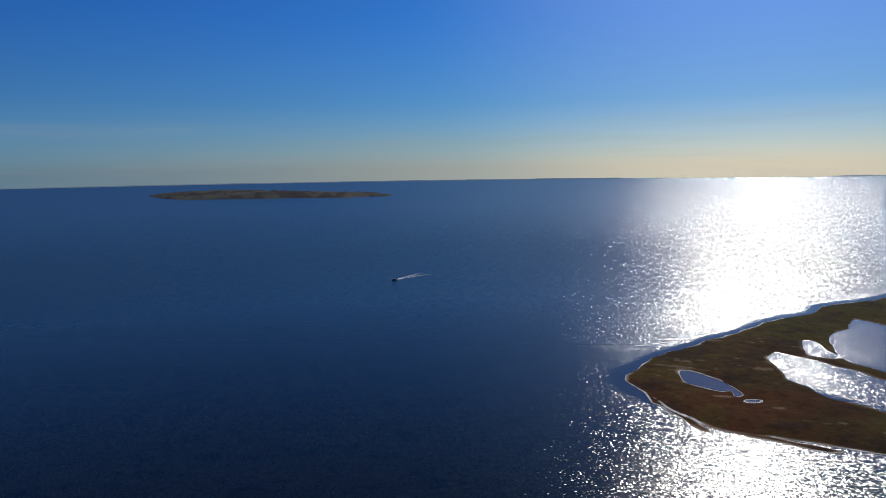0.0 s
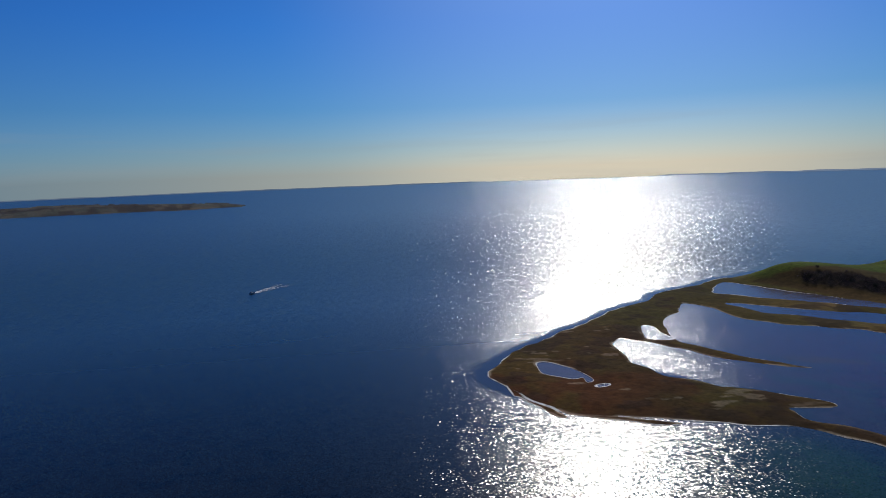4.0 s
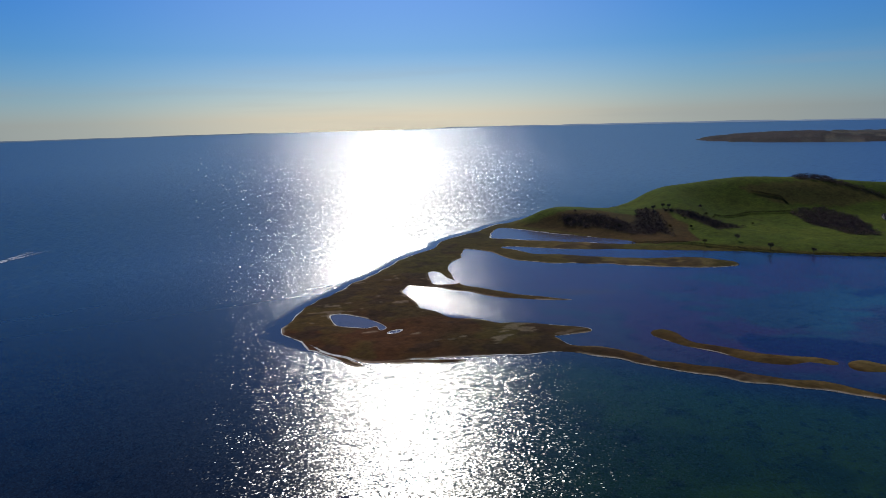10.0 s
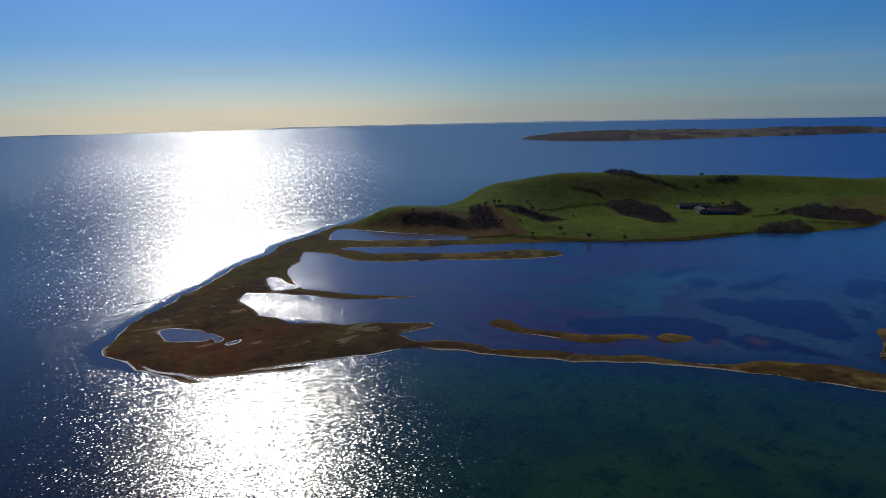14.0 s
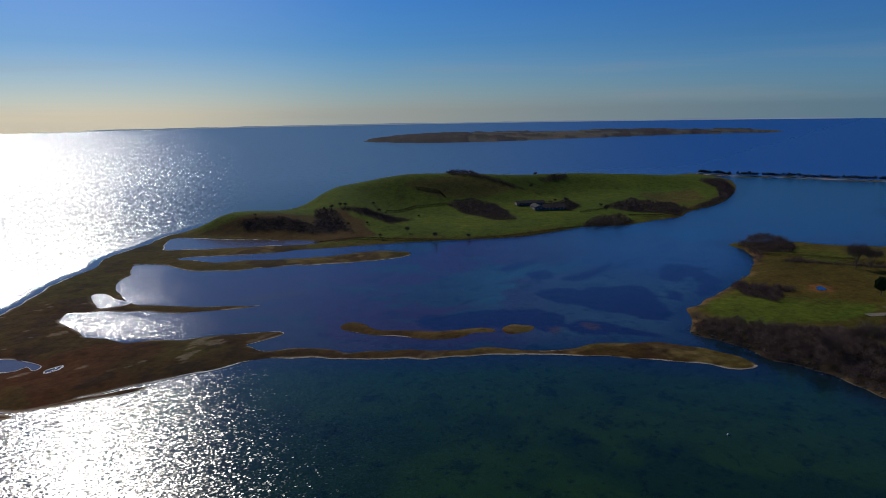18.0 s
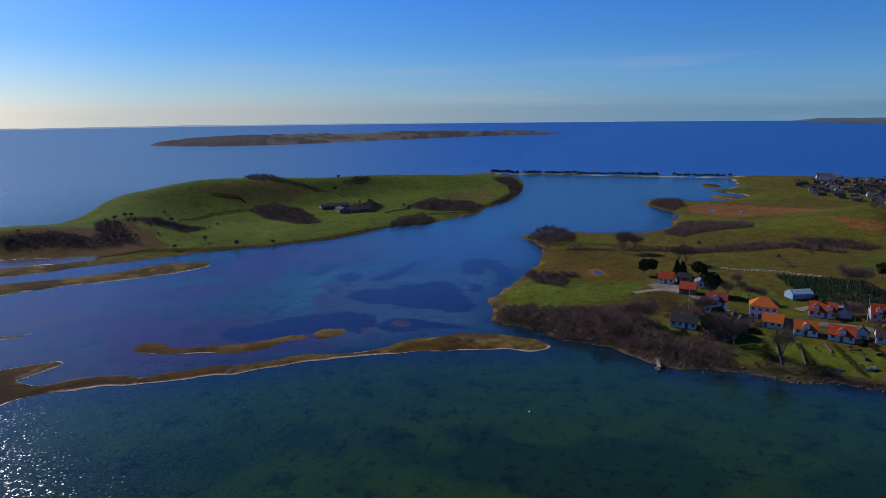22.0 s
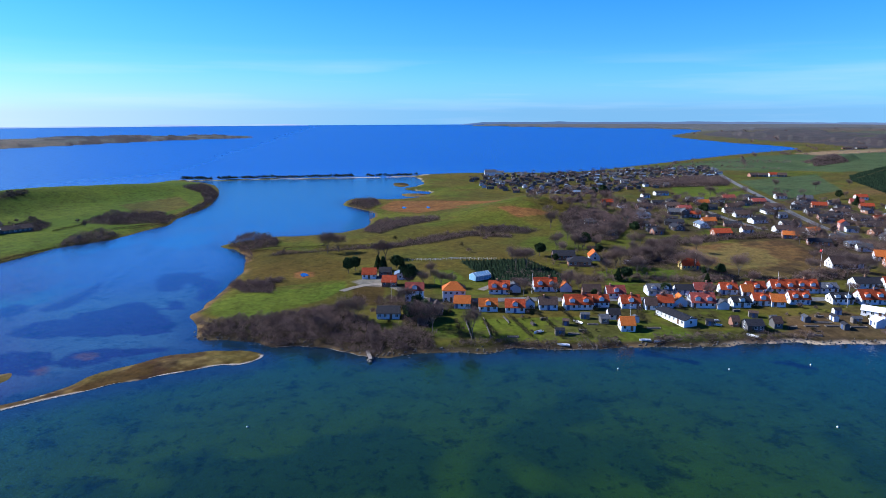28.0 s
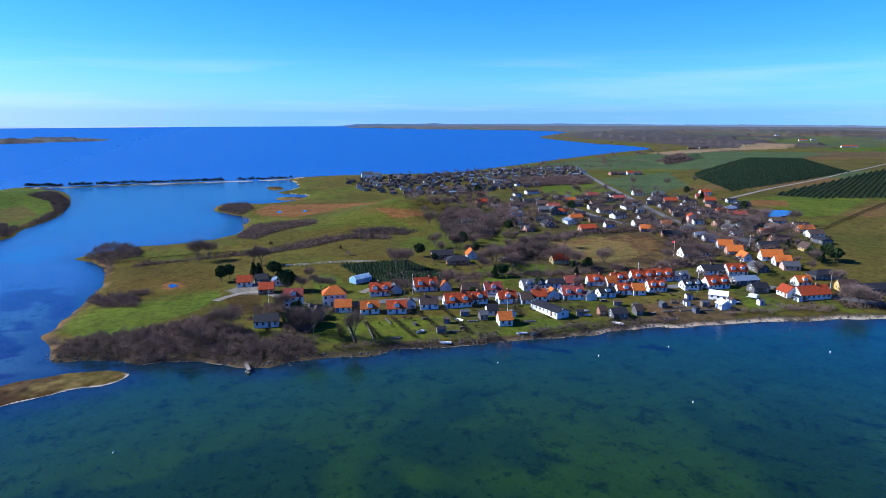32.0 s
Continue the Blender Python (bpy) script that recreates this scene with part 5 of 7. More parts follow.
def house(x, y, L, turn, code, rng, detail=2, group="", W=None, name="house", pitch=None):
    """A house with walls, roof, windows, door, chimney and dormers. detail 2: panes as well; 0: a far one."""
    wall, roof, storeys, extra = code[0], code[1], int(code[2]), code[3:]
    W = W or min(max(5.2, L * 0.72), 6.8 if storeys == 1 else 8.5)
    if L < 4.6:
        W = min(W, L * 1.25)
    H = 2.35 + 2.6 * (storeys - 1) if L > 5 else 2.1
    R = W / 2 * (0.92 if detail == 2 and roof in "romd" else 0.62)
    if roof in "wu" or (roof == "k" and detail < 2):
        R = W / 2 * 0.4
    if pitch:
        R = W / 2 * pitch
    if roof == "w":
        W, H = min(W, 4.4), 2.3
        R = W / 2 * 0.6
    z = ground_z(x, y)
    top = new(name)
    top.matrix_basis = pose(x, y, z, 0, 0, turn + 180 + rng.uniform(-4, 4))
    mats, words = WALLS[wall]
    tags = {"o": " with orange tiles", "r": " with red tiles", "m": " with dark red tiles"}.get(roof, " under " + ROOFS[roof][1] + " roofing")
    near = " along the shore street" if detail == 2 else " among gardens"
    tagged(top, ("tall " if storeys == 2 else "low ") + WORDS[wall] + " house" + tags + near, "house", group)
    hip = "h" in extra
    if hip:
        bm = bmesh.new()
        box(bm, (-L / 2, -W / 2, -0.8), (L / 2, W / 2, H + 0.02))
        part("wall", bm, mats, top)
        part("roof", hip_roof(L, W, H, R), ROOFS[roof][0], top)
    else:
        part("wall", gable_walls(L, W, H, R), mats, top)
        part("roof", gable_roof(L, W, H, R), ROOFS[roof][0], top)
    sides = ((-1, 0), (1, 180))
    n = max(1, round(L / (2.3 if detail == 2 else 3.2)))
    door_at = rng.randrange(n) if n > 1 else -1
    for side, rot in sides:
        if detail == 0 and side == 1 and rng.random() < 0.4:
            continue
        for k in range(n):
            u = -L / 2 + L * (k + 0.5) / n
            if side == -1 and k == door_at:
                d = part("door", shared("door%d" % rng.randrange(3), lambda: door_mesh(DOORS[rng.randrange(3)])), None, top)
                d.matrix_basis = pose(u, side * (W / 2 + 0.01), 0.1, 0, 0, rot)
            else:
                add_window(top, u, side * (W / 2 + 0.01), 0.85, rot, panes=detail > 0)
            if storeys == 2:
                add_window(top, u, side * (W / 2 + 0.01), 3.35, rot, panes=detail > 0)
    if detail > 0 and not hip and L > 5:
        for end, rot in ((-1, 270), (1, 90)):
            for v in ((-W / 5, W / 5) if W > 6 else (0,)):
                add_window(top, end * (L / 2 + 0.01), v, 0.85, rot, panes=detail > 1)
            add_window(top, end * (L / 2 + 0.01), 0, H + 0.35, rot, 0.8, 0.9, panes=detail > 1)
    if "c" in extra or (detail == 1 and rng.random() < 0.5):
        c = part("chimney", shared("chimney", chimney_mesh), None, top)
        c.matrix_basis = pose(rng.uniform(-0.3, 0.3) * L, 0, H + R + 0.1)
    if "d" in extra:
        for u in ((-L / 4, L / 4) if L > 8 else (0,)):
            dorm = part("dormer", gable_walls(1.7, 2.0, 0.85, 0.55), FRAME, top)
            dorm.matrix_basis = pose(u, -W / 4 - 0.35, H + R * 0.35 - 0.1, 0, 0, 90)
            part("dormer_roof", gable_roof(1.75, 2.0, 0.85, 0.55, 0.12, 0.15, 0.08), ROOFS[roof][0], dorm)
            add_window(top, -0.86, 0, 0.05, 270, 0.9, 0.75, parent=dorm, panes=False)
    return top


def door_mesh(mat):
    bm = bmesh.new()
    box(bm, (-0.5, -0.06, 0), (0.5, 0.05, 2.0))
    box(bm, (-0.36, -0.09, 1.2), (0.36, -0.06, 1.85))
    box(bm, (-0.36, -0.09, 0.2), (0.36, -0.06, 1.05))
    return mesh_of(bm, "door", mat)


# ---- plants ----
def tuft_mesh(name, spots, mat, rng, blades=3, lean=0.55):
    """Many small tufts of blades, each at (x, y, z, size)."""
    verts, faces = [], []
    for x, y, z, s in spots:
        for _ in range(blades):
            a, l = rng.random() * math.tau, rng.uniform(0.1, lean)
            dx, dy = math.cos(a), math.sin(a)
            w = s * rng.uniform(0.22, 0.42)
            i = len(verts)
            tx, ty, tz = x + dx * s * l, y + dy * s * l, z + s * rng.uniform(0.6, 1.1)
            verts += [(x - dy * w, y + dx * w, z - 0.25 * s), (x + dy * w, y - dx * w, z - 0.25 * s), (tx + dy * w * 0.5, ty - dx * w * 0.5, tz), (tx - dy * w * 0.4, ty + dx * w * 0.4, tz * 0.98 + z * 0.02)]
            faces.append((i, i + 1, i + 2, i + 3))
    return joined(name, verts, faces, mat)


def bare_tree_meshes(seed, h, spread):
    rng = random.Random(seed)
    bm = bmesh.new()
    fork = h * rng.uniform(0.22, 0.32)
    tube(bm, (0, 0, -0.6), (0.1, 0, fork), 0.024 * h, 0.018 * h, 7)
    tips = []
    for k in range(7):
        a = k * math.tau / 7 + rng.uniform(-0.3, 0.3)
        r = spread * rng.uniform(0.35, 0.6)
        m = Vector((math.cos(a) * r * 0.6, math.sin(a) * r * 0.6, fork + (h - fork) * rng.uniform(0.3, 0.5)))
        e = Vector((math.cos(a) * r * 1.35, math.sin(a) * r * 1.35, h * rng.uniform(0.7, 0.92)))
        tube(bm, (0.1, 0, fork * 0.92), m, 0.012 * h, 0.007 * h, 5)
        tube(bm, m, e, 0.007 * h, 0.003 * h, 4)
        for _ in range(3):
            s = m.lerp(e, rng.random())
            q = s + Vector((rng.uniform(-1, 1), rng.uniform(-1, 1), rng.uniform(0.2, 1))) * spread * 0.35
            tube(bm, s, q, 0.006 * h, 0.002 * h, 3)
            tips.append(q)
        tips.append(e)
    trunk = mesh_of(bm, "trunk", BARK)
    verts, faces = [], []
    for k in range(3300):
        t = tips[rng.randrange(len(tips))]
        p = t + Vector((rng.gauss(0, 1), rng.gauss(0, 1), rng.gauss(0, 0.8))) * spread * 0.27
        out = (p - Vector((0, 0, h * 0.45))).normalized() + Vector((rng.uniform(-.6, .6), rng.uniform(-.6, .6), rng.uniform(-.2, .8)))
        out.normalize()
        side = out.cross(Vector((rng.uniform(-1, 1), rng.uniform(-1, 1), rng.uniform(-1, 1)))).normalized()
        l, w = rng.uniform(0.35, 0.8) * h / 9, rng.uniform(0.02, 0.052) * h / 9
        i = len(verts)
        verts += [tuple(p - side * w), tuple(p + side * w), tuple(p + out * l + side * w * 0.4), tuple(p + out * l * 0.95 - side * w * 0.4)]
        faces.append((i, i + 1, i + 2, i + 3))
    return trunk, joined("crown", verts, faces, TWIG)


def dark_tree_meshes(seed, h, spread, cone):
    rng = random.Random(seed)
    bm = bmesh.new()
    tube(bm, (0, 0, -0.6), (0, 0, h * 0.8), 0.03 * h, 0.008 * h, 7)
    for k in range(8):
        a, z = rng.random() * math.tau, h * rng.uniform(0.25, 0.7)
        tube(bm, (0, 0, z), (math.cos(a) * spread * 0.5, math.sin(a) * spread * 0.5, z + 0.1 * h), 0.008 * h, 0.003 * h, 4)
    trunk = mesh_of(bm, "trunk", BARK)
    spots = []
    for k in range(430):
        t = rng.random()
        if cone:
            z, r = h * (0.12 + 0.85 * t), spread * (1 - t) ** 0.8
        else:
            z, r = h * (0.35 + 0.6 * t), spread * math.sin(math.pi * (0.12 + 0.85 * t)) ** 0.6
        a, q = rng.random() * math.tau, rng.random() ** 0.4
        wob = 1 + 0.25 * math.sin(3 * a + seed) + 0.15 * math.sin(9 * t + a)
        spots.append((math.cos(a) * r * q * wob, math.sin(a) * r * q * wob, z, rng.uniform(0.07, 0.13) * h))
    return trunk, tuft_mesh("crown", spots, NEEDLE, rng, 3, 0.9)


BARE = [bare_tree_meshes(s, 9, 3.6) for s in range(5)]
DARK = [dark_tree_meshes(s, 8, 3.0 if s % 2 else 2.3, s % 2 == 0) for s in range(4)]
BARE_LABELS = ["bare grey-brown deciduous tree with thin twigs in a garden", "leafless spreading tree with brown twigs", "bare wintry tree with an uneven crown"]


def tree(x, y, kind, rng, size=1.0, group="", label=""):
    trunk, crown = rng.choice(BARE if kind == "bare" else DARK)
    top = new("tree")
    s = size * rng.uniform(0.8, 1.2)
    top.matrix_basis = pose(x, y, ground_z(x, y) - 0.15, 0, 0, rng.uniform(0, 360)) @ Matrix.Diagonal((s * rng.uniform(0.85, 1.15), s, s * rng.uniform(0.85, 1.15), 1))
    part("trunk", trunk, None, top)
    part("crown", crown, None, top)
    return tagged(top, label or (BARE_LABELS[rng.randrange(3)] if kind == "bare" else "dark evergreen tree with dense needles"), "tree", group)


def tree_stand(name, points, rng, size, label):
    """Trees too many to tell apart, joined into one stand."""
    cache, blocks = {}, []
    for px, py in points:
        mesh = rng.choice(BARE if rng.random() < 0.85 else DARK)[1]
        if mesh.name not in cache:
            co = np.zeros(len(mesh.vertices) * 3, np.float32)
            mesh.vertices.foreach_get("co", co)
            q = co.reshape(-1, 4, 3)[::7].copy()
            for a, b in ((0, 1), (2, 3)):
                half = (q[:, b] - q[:, a]) * 0.75
                q[:, a], q[:, b] = q[:, a] - half, q[:, b] + half
            cache[mesh.name] = q
        s, a = size * rng.uniform(0.6, 1.2), rng.uniform(0, math.tau)
        turn = np.array([[math.cos(a), math.sin(a), 0], [-math.sin(a), math.cos(a), 0], [0, 0, 1]])
        blocks.append(cache[mesh.name] @ turn * s + np.array([px, py, ground_z(px, py) - 0.1]))
    tagged(new(name, quad_mesh(name, np.concatenate(blocks), TWIG)), label, "trees", kind="stuff")


def inside_poly(px, py, poly):
    inn = False
    for (ax, ay), (bx, by) in zip(poly, poly[1:] + poly[:1]):
        if (ay > py) != (by > py) and px < (bx - ax) * (py - ay) / (by - ay) + ax:
            inn = not inn
    return inn


def scatter(poly, n, rng):
    """Up to n points inside the outline."""
    xs, ys = [p[0] for p in poly], [p[1] for p in poly]
    out, tries = [], 0
    while len(out) < n and tries < n * 30:
        tries += 1
        p = (rng.uniform(min(xs), max(xs)), rng.uniform(min(ys), max(ys)))
        if inside_poly(*p, poly):
            out.append(p)
    return out


def area(poly):
    return abs(sum(a[0] * b[1] - b[0] * a[1] for a, b in zip(poly, poly[1:] + poly[:1]))) / 2


def quad_mesh(name, corners, mat):
    """A mesh of loose quads from an array of n x 4 x 3 corners."""
    n = len(corners)
    me = bpy.data.meshes.new(name)
    me.vertices.add(4 * n)
    me.vertices.foreach_set("co", corners.astype(np.float32).ravel())
    me.loops.add(4 * n)
    me.loops.foreach_set("vertex_index", np.arange(4 * n, dtype=np.int32))
    me.polygons.add(n)
    me.polygons.foreach_set("loop_start", np.arange(0, 4 * n, 4, dtype=np.int32))
    me.update(calc_edges=True)
    me.materials.append(mat)
    return me


def bush_mesh(name, clumps, mat, rng):
    """Bushes: fine twigs fanning out from each clump (x, y, z, radius, height, twigs)."""
    rs = np.random.RandomState(rng.randrange(10 ** 6))
    c = np.array(clumps, float)
    c = np.repeat(c, c[:, 5].astype(int), 0)
    n = len(c)
    u = lambda lo, hi: rs.uniform(lo, hi, n)
    a, e, r = u(0, math.tau), u(-0.4, 1), c[:, 3]
    flat = np.sqrt(1 - e * e)
    d = np.stack([np.cos(a) * flat, np.sin(a) * flat, e], 1)
    foot = np.stack([c[:, 0], c[:, 1], c[:, 2] + c[:, 4]], 1) + d * (r * u(0.25, 0.9))[:, None]
    tip = foot + (d + np.stack([u(-.9, .9), u(-.9, .9), u(-.4, .7)], 1)) * (r * u(0.15, 0.34))[:, None]
    w = np.stack([u(-1, 1), u(-1, 1), u(-.6, .6)], 1) * (r * u(0.018, 0.044) * np.where(c[:, 5] < 75, 2.4, 1.0))[:, None]
    return quad_mesh(name, np.stack([foot - w, foot + w, tip + w * 0.5, tip - w * 0.5], 1), mat)


def thicket(poly, height, rng, label, mat=None, name="thicket"):
    """A dense stand of bare brush with an uneven, rounded top."""
    far = math.hypot(*poly[0]) > 330
    pts = scatter(poly, max(10, int(area(poly) / (3.2 if far else 2.6) * max(1.0, height / 4.5))), rng)
    pts = [(px + rng.gauss(0, 0.8), py + rng.gauss(0, 0.8)) for px, py in pts]
    a = np.array(pts)
    z = heights(a[:, 0], a[:, 1])
    dome = 0.3 + 1.1 * fbm(a[:, 0], a[:, 1], 9, 61)
    edge = np.clip(shore(a[:, 0], a[:, 1], np.array(poly, float), 50.0) / 4.0, 0.4, 1)
    clumps = [(px, py, g, rng.uniform(1.1, 1.9), max(0.5, (height * d * e - 1.4) * rng.random() ** 0.7), 34 if far else 125) for (px, py), g, d, e in zip(pts, z, dome, edge) if g > 0.05]
    return tagged(new(name, bush_mesh(name, clumps, mat or BRUSH, rng)), label, "shrubs", kind="stuff")


def hedge(points, height, rng, label="clipped dark hedge between grassy plots"):
    spots = []
    for (ax, ay), (bx, by) in zip(points, points[1:]):
        n = max(3, int(math.hypot(bx - ax, by - ay) * 7))
        for k in range(n):
            t = (k + rng.random()) / n
            px, py = ax + (bx - ax) * t + rng.uniform(-.6, .6), ay + (by - ay) * t + rng.uniform(-.6, .6)
            spots.append((px, py, height * rng.random() ** 0.6 * 0.8))
    a = np.array(spots)
    z = heights(a[:, 0], a[:, 1])
    mesh = bush_mesh("hedge", [(px, py, g, rng.uniform(0.45, 0.8), h, 30) for (px, py, h), g in zip(spots, z)], LEAF, rng)
    return tagged(new("hedge", mesh), label, "hedge")


def ribbon(name, points, width, mat, label, lift=0.12):
    """A road draped on the ground."""
    p = []
    for (ax, ay), (bx, by) in zip(points, points[1:]):
        n = max(2, int(math.hypot(bx - ax, by - ay) / 5))
        p += [(ax + (bx - ax) * k / n, ay + (by - ay) * k / n) for k in range(n)]
    p = np.array(p + [points[-1]], float)
    for _ in range(4):
        p[1:-1] = (p[:-2] + 2 * p[1:-1] + p[2:]) / 4
    d = np.gradient(p, axis=0)
    d /= np.linalg.norm(d, axis=1)[:, None] + 1e-9
    side = np.stack([-d[:, 1], d[:, 0]], 1) * width / 2
    rows = [p - side * 1.1, p - side, p + side, p + side * 1.1]
    zs = [heights(r[:, 0], r[:, 1]) + k for r, k in zip(rows, (-0.2, lift, lift, -0.2))]
    n = len(p)
    verts = [(float(r[i, 0]), float(r[i, 1]), float(z[i])) for i in range(n) for r, z in zip(rows, zs)]
    faces = [(4 * i + k, 4 * i + k + 1, 4 * i + k + 5, 4 * i + k + 4) for i in range(n - 1) for k in range(3)]
    return tagged(new(name, joined(name, verts, faces, mat)), label, "road", kind="structure")

# ---- the village ----
rng = random.Random(5)
for rows, detail, group in ((SEA_ROW, 2, "houses along the shore street"), (SEA_ROW_EAST, 2, "houses along the shore street"), (STREET_ROW, 2, "houses along the shore street"),
                            (STREET_ROW_EAST, 2, "houses along the shore street"), (FARM, 2, ""), (MIDDLE, 1, "houses of the upper village"), (MIDDLE_EAST, 1, "houses of the upper village"),
                            (UPLAND, 1, "houses of the upper village"), (UPLAND_FAR, 0, "")):
    for hx, hy, hl, ht, hc in rows:
        house(hx, hy, hl * (0.95 if detail == 2 else 0.8), ht if detail == 2 else ht + rng.uniform(-18, 18), hc, rng, detail, group)
placed = []
for hx, hy in scatter(PARK, 1300, rng):
    if all((hx - a) ** 2 + (hy - b) ** 2 > 10.5 ** 2 for a, b in placed) and len(placed) < 300:
        placed.append((hx, hy))
        house(hx, hy, rng.uniform(5.4, 8.2), rng.choice((60, 75, 150, 165)), rng.choice(("gk1", "gk1", "gk1", "wk1", "bk1", "gk1", "gs1", "gk1", "gd1", "gu1", "bk1", "ws1")), rng, 0, "holiday cottages behind the beach", 4.4, "cottage")

# more houses of the upper village, wherever the plots are free
taken = [(q[0], q[1]) for rows in (MIDDLE, MIDDLE_EAST, UPLAND, STREET_ROW_EAST, STREET_ROW, FARM) for q in rows]
UPPER = [(480, -290), (410, -215), (350, -225), (335, -280), (300, -290), (262, -300), (230, -318), (250, -372), (320, -420), (400, -450), (460, -400)]
added = 0


def near_road(px, py, d):
    """Whether a point lies within d metres of a road."""
    q = Vector((px, py))
    for width, line in ROADS:
        for a, b in zip(line, line[1:]):
            a, b = Vector(a), Vector(b)
            t = max(0.0, min(1.0, (q - a).dot(b - a) / (b - a).length_squared))
            if (q - a.lerp(b, t)).length < d + width / 2:
                return True
    return False


for hx, hy in scatter(UPPER, 900, rng):
    if added < 52 and not near_road(hx, hy, 7) and all((hx - a) ** 2 + (hy - b) ** 2 > 14.5 ** 2 for a, b in taken) and not (240 < hx < 332 and -290 < hy < -200) and math.hypot(hx - 330, hy + 420) > 26:
        taken.append((hx, hy))
        added += 1
        house(hx, hy, rng.uniform(8, 12), rng.choice((75, 75, 60, -15)), rng.choice(("gk1", "wk1", "gk1", "bd1", "bk1", "gs1", "bm1", "gk1", "wd1", "gd1", "bo1")), rng, 1, "houses of the upper village")

# ---- roads ----
for width, line in ROADS:
    ribbon("road" if width >= 4 else "track", line, width, ASPHALT if width >= 4 else TRACK, "grey asphalt village road" if width >= 4 else "pale gravel farm track between fields")

# ---- trees, brush and hedges ----
for line, kind, size in ((TREES_BARE, "bare", 1.0), (TREES_BARE2, "bare", 1.0), (TREES_DARK, "dark", 1.0), (TREES_HILL, "bare", 0.45)):
    for tx, ty in line:
        tree(tx, ty, kind, rng, size)
tree_stand("park_trees", [(tx + rng.uniform(5, 8), ty + rng.uniform(-4, 4)) for tx, ty in placed], rng, 0.6, "bare and dark trees between the cottages")
for rows, n in ((MIDDLE, 1), (MIDDLE_EAST, 1), (UPLAND, 1), (STREET_ROW, 1), (STREET_ROW_EAST, 1)):
    for hx, hy, hl, ht, hc in rows:
        for _ in range(n):
            a = rng.uniform(0, math.tau)
            tree(hx + math.cos(a) * (hl / 2 + 6), hy + math.sin(a) * (hl / 2 + 5), "dark" if rng.random() < 0.2 else "bare", rng, rng.uniform(0.45, 0.8), "garden trees")
for key, height, line in THICKETS:
    thicket(line, height, rng, "dense bare brown scrub beside the water" if height < 6 else "stand of leafless brown trees")
for height, line in HEDGES:
    hedge(line, height, rng)

# ---- plantation rows, greenhouse, sheds and yard things ----
def rows_of_firs(name, poly, step, gap, size, turn, seed, label, cap):
    """A plantation: small firs in straight rows."""
    pr = random.Random(seed)
    c, s = math.cos(radians(turn)), math.sin(radians(turn))
    cx, cy = sum(p[0] for p in poly) / len(poly), sum(p[1] for p in poly) / len(poly)
    reach = max(math.hypot(p[0] - cx, p[1] - cy) for p in poly)
    pts = []
    n, m = int(reach / step), int(reach / gap)
    for i in range(-n, n + 1):
        for j in range(-m, m + 1):
            u, v = i * step + pr.uniform(-.2, .2) * step, j * gap
            q = (cx + u * c - v * s, cy + u * s + v * c)
            if inside_poly(*q, poly):
                pts.append(q)
    pr.shuffle(pts)
    pts = pts[:cap]
    a = np.array(pts)
    z = heights(a[:, 0], a[:, 1])
    verts, faces = [], []
    for (px, py), g in zip(pts, z):
        h, w, i = size * pr.uniform(0.7, 1.2), size * pr.uniform(0.3, 0.45), len(verts)
        for k in range(5):
            ang = k * math.tau / 5 + pr.random()
            verts.append((px + math.cos(ang) * w, py + math.sin(ang) * w, g + 0.05))
        verts.append((px + pr.uniform(-.05, .05), py, g + h))
        faces += [(i + k, i + (k + 1) % 5, i + 5) for k in range(5)]
    tagged(new(name, joined(name, verts, faces, FIR)), label, "plantation", kind="stuff")


nursery = [line for key, line in FIELDS if key == "NURSERY"]
rows_of_firs("fir_plantation", nursery[2], 1.1, 1.9, 1.5, 20, 3, "dark green rows of young firs behind the houses", 2600)
rows_of_firs("fir_plantation", nursery[0], 2.2, 4.6, 2.2, 118, 4, "dark green rows of young firs on the slope", 14000)
rows_of_firs("fir_plantation", nursery[1], 2.2, 4.6, 2.2, 118, 5, "dark green rows of young firs on the slope", 9000)

rng = random.Random(21)


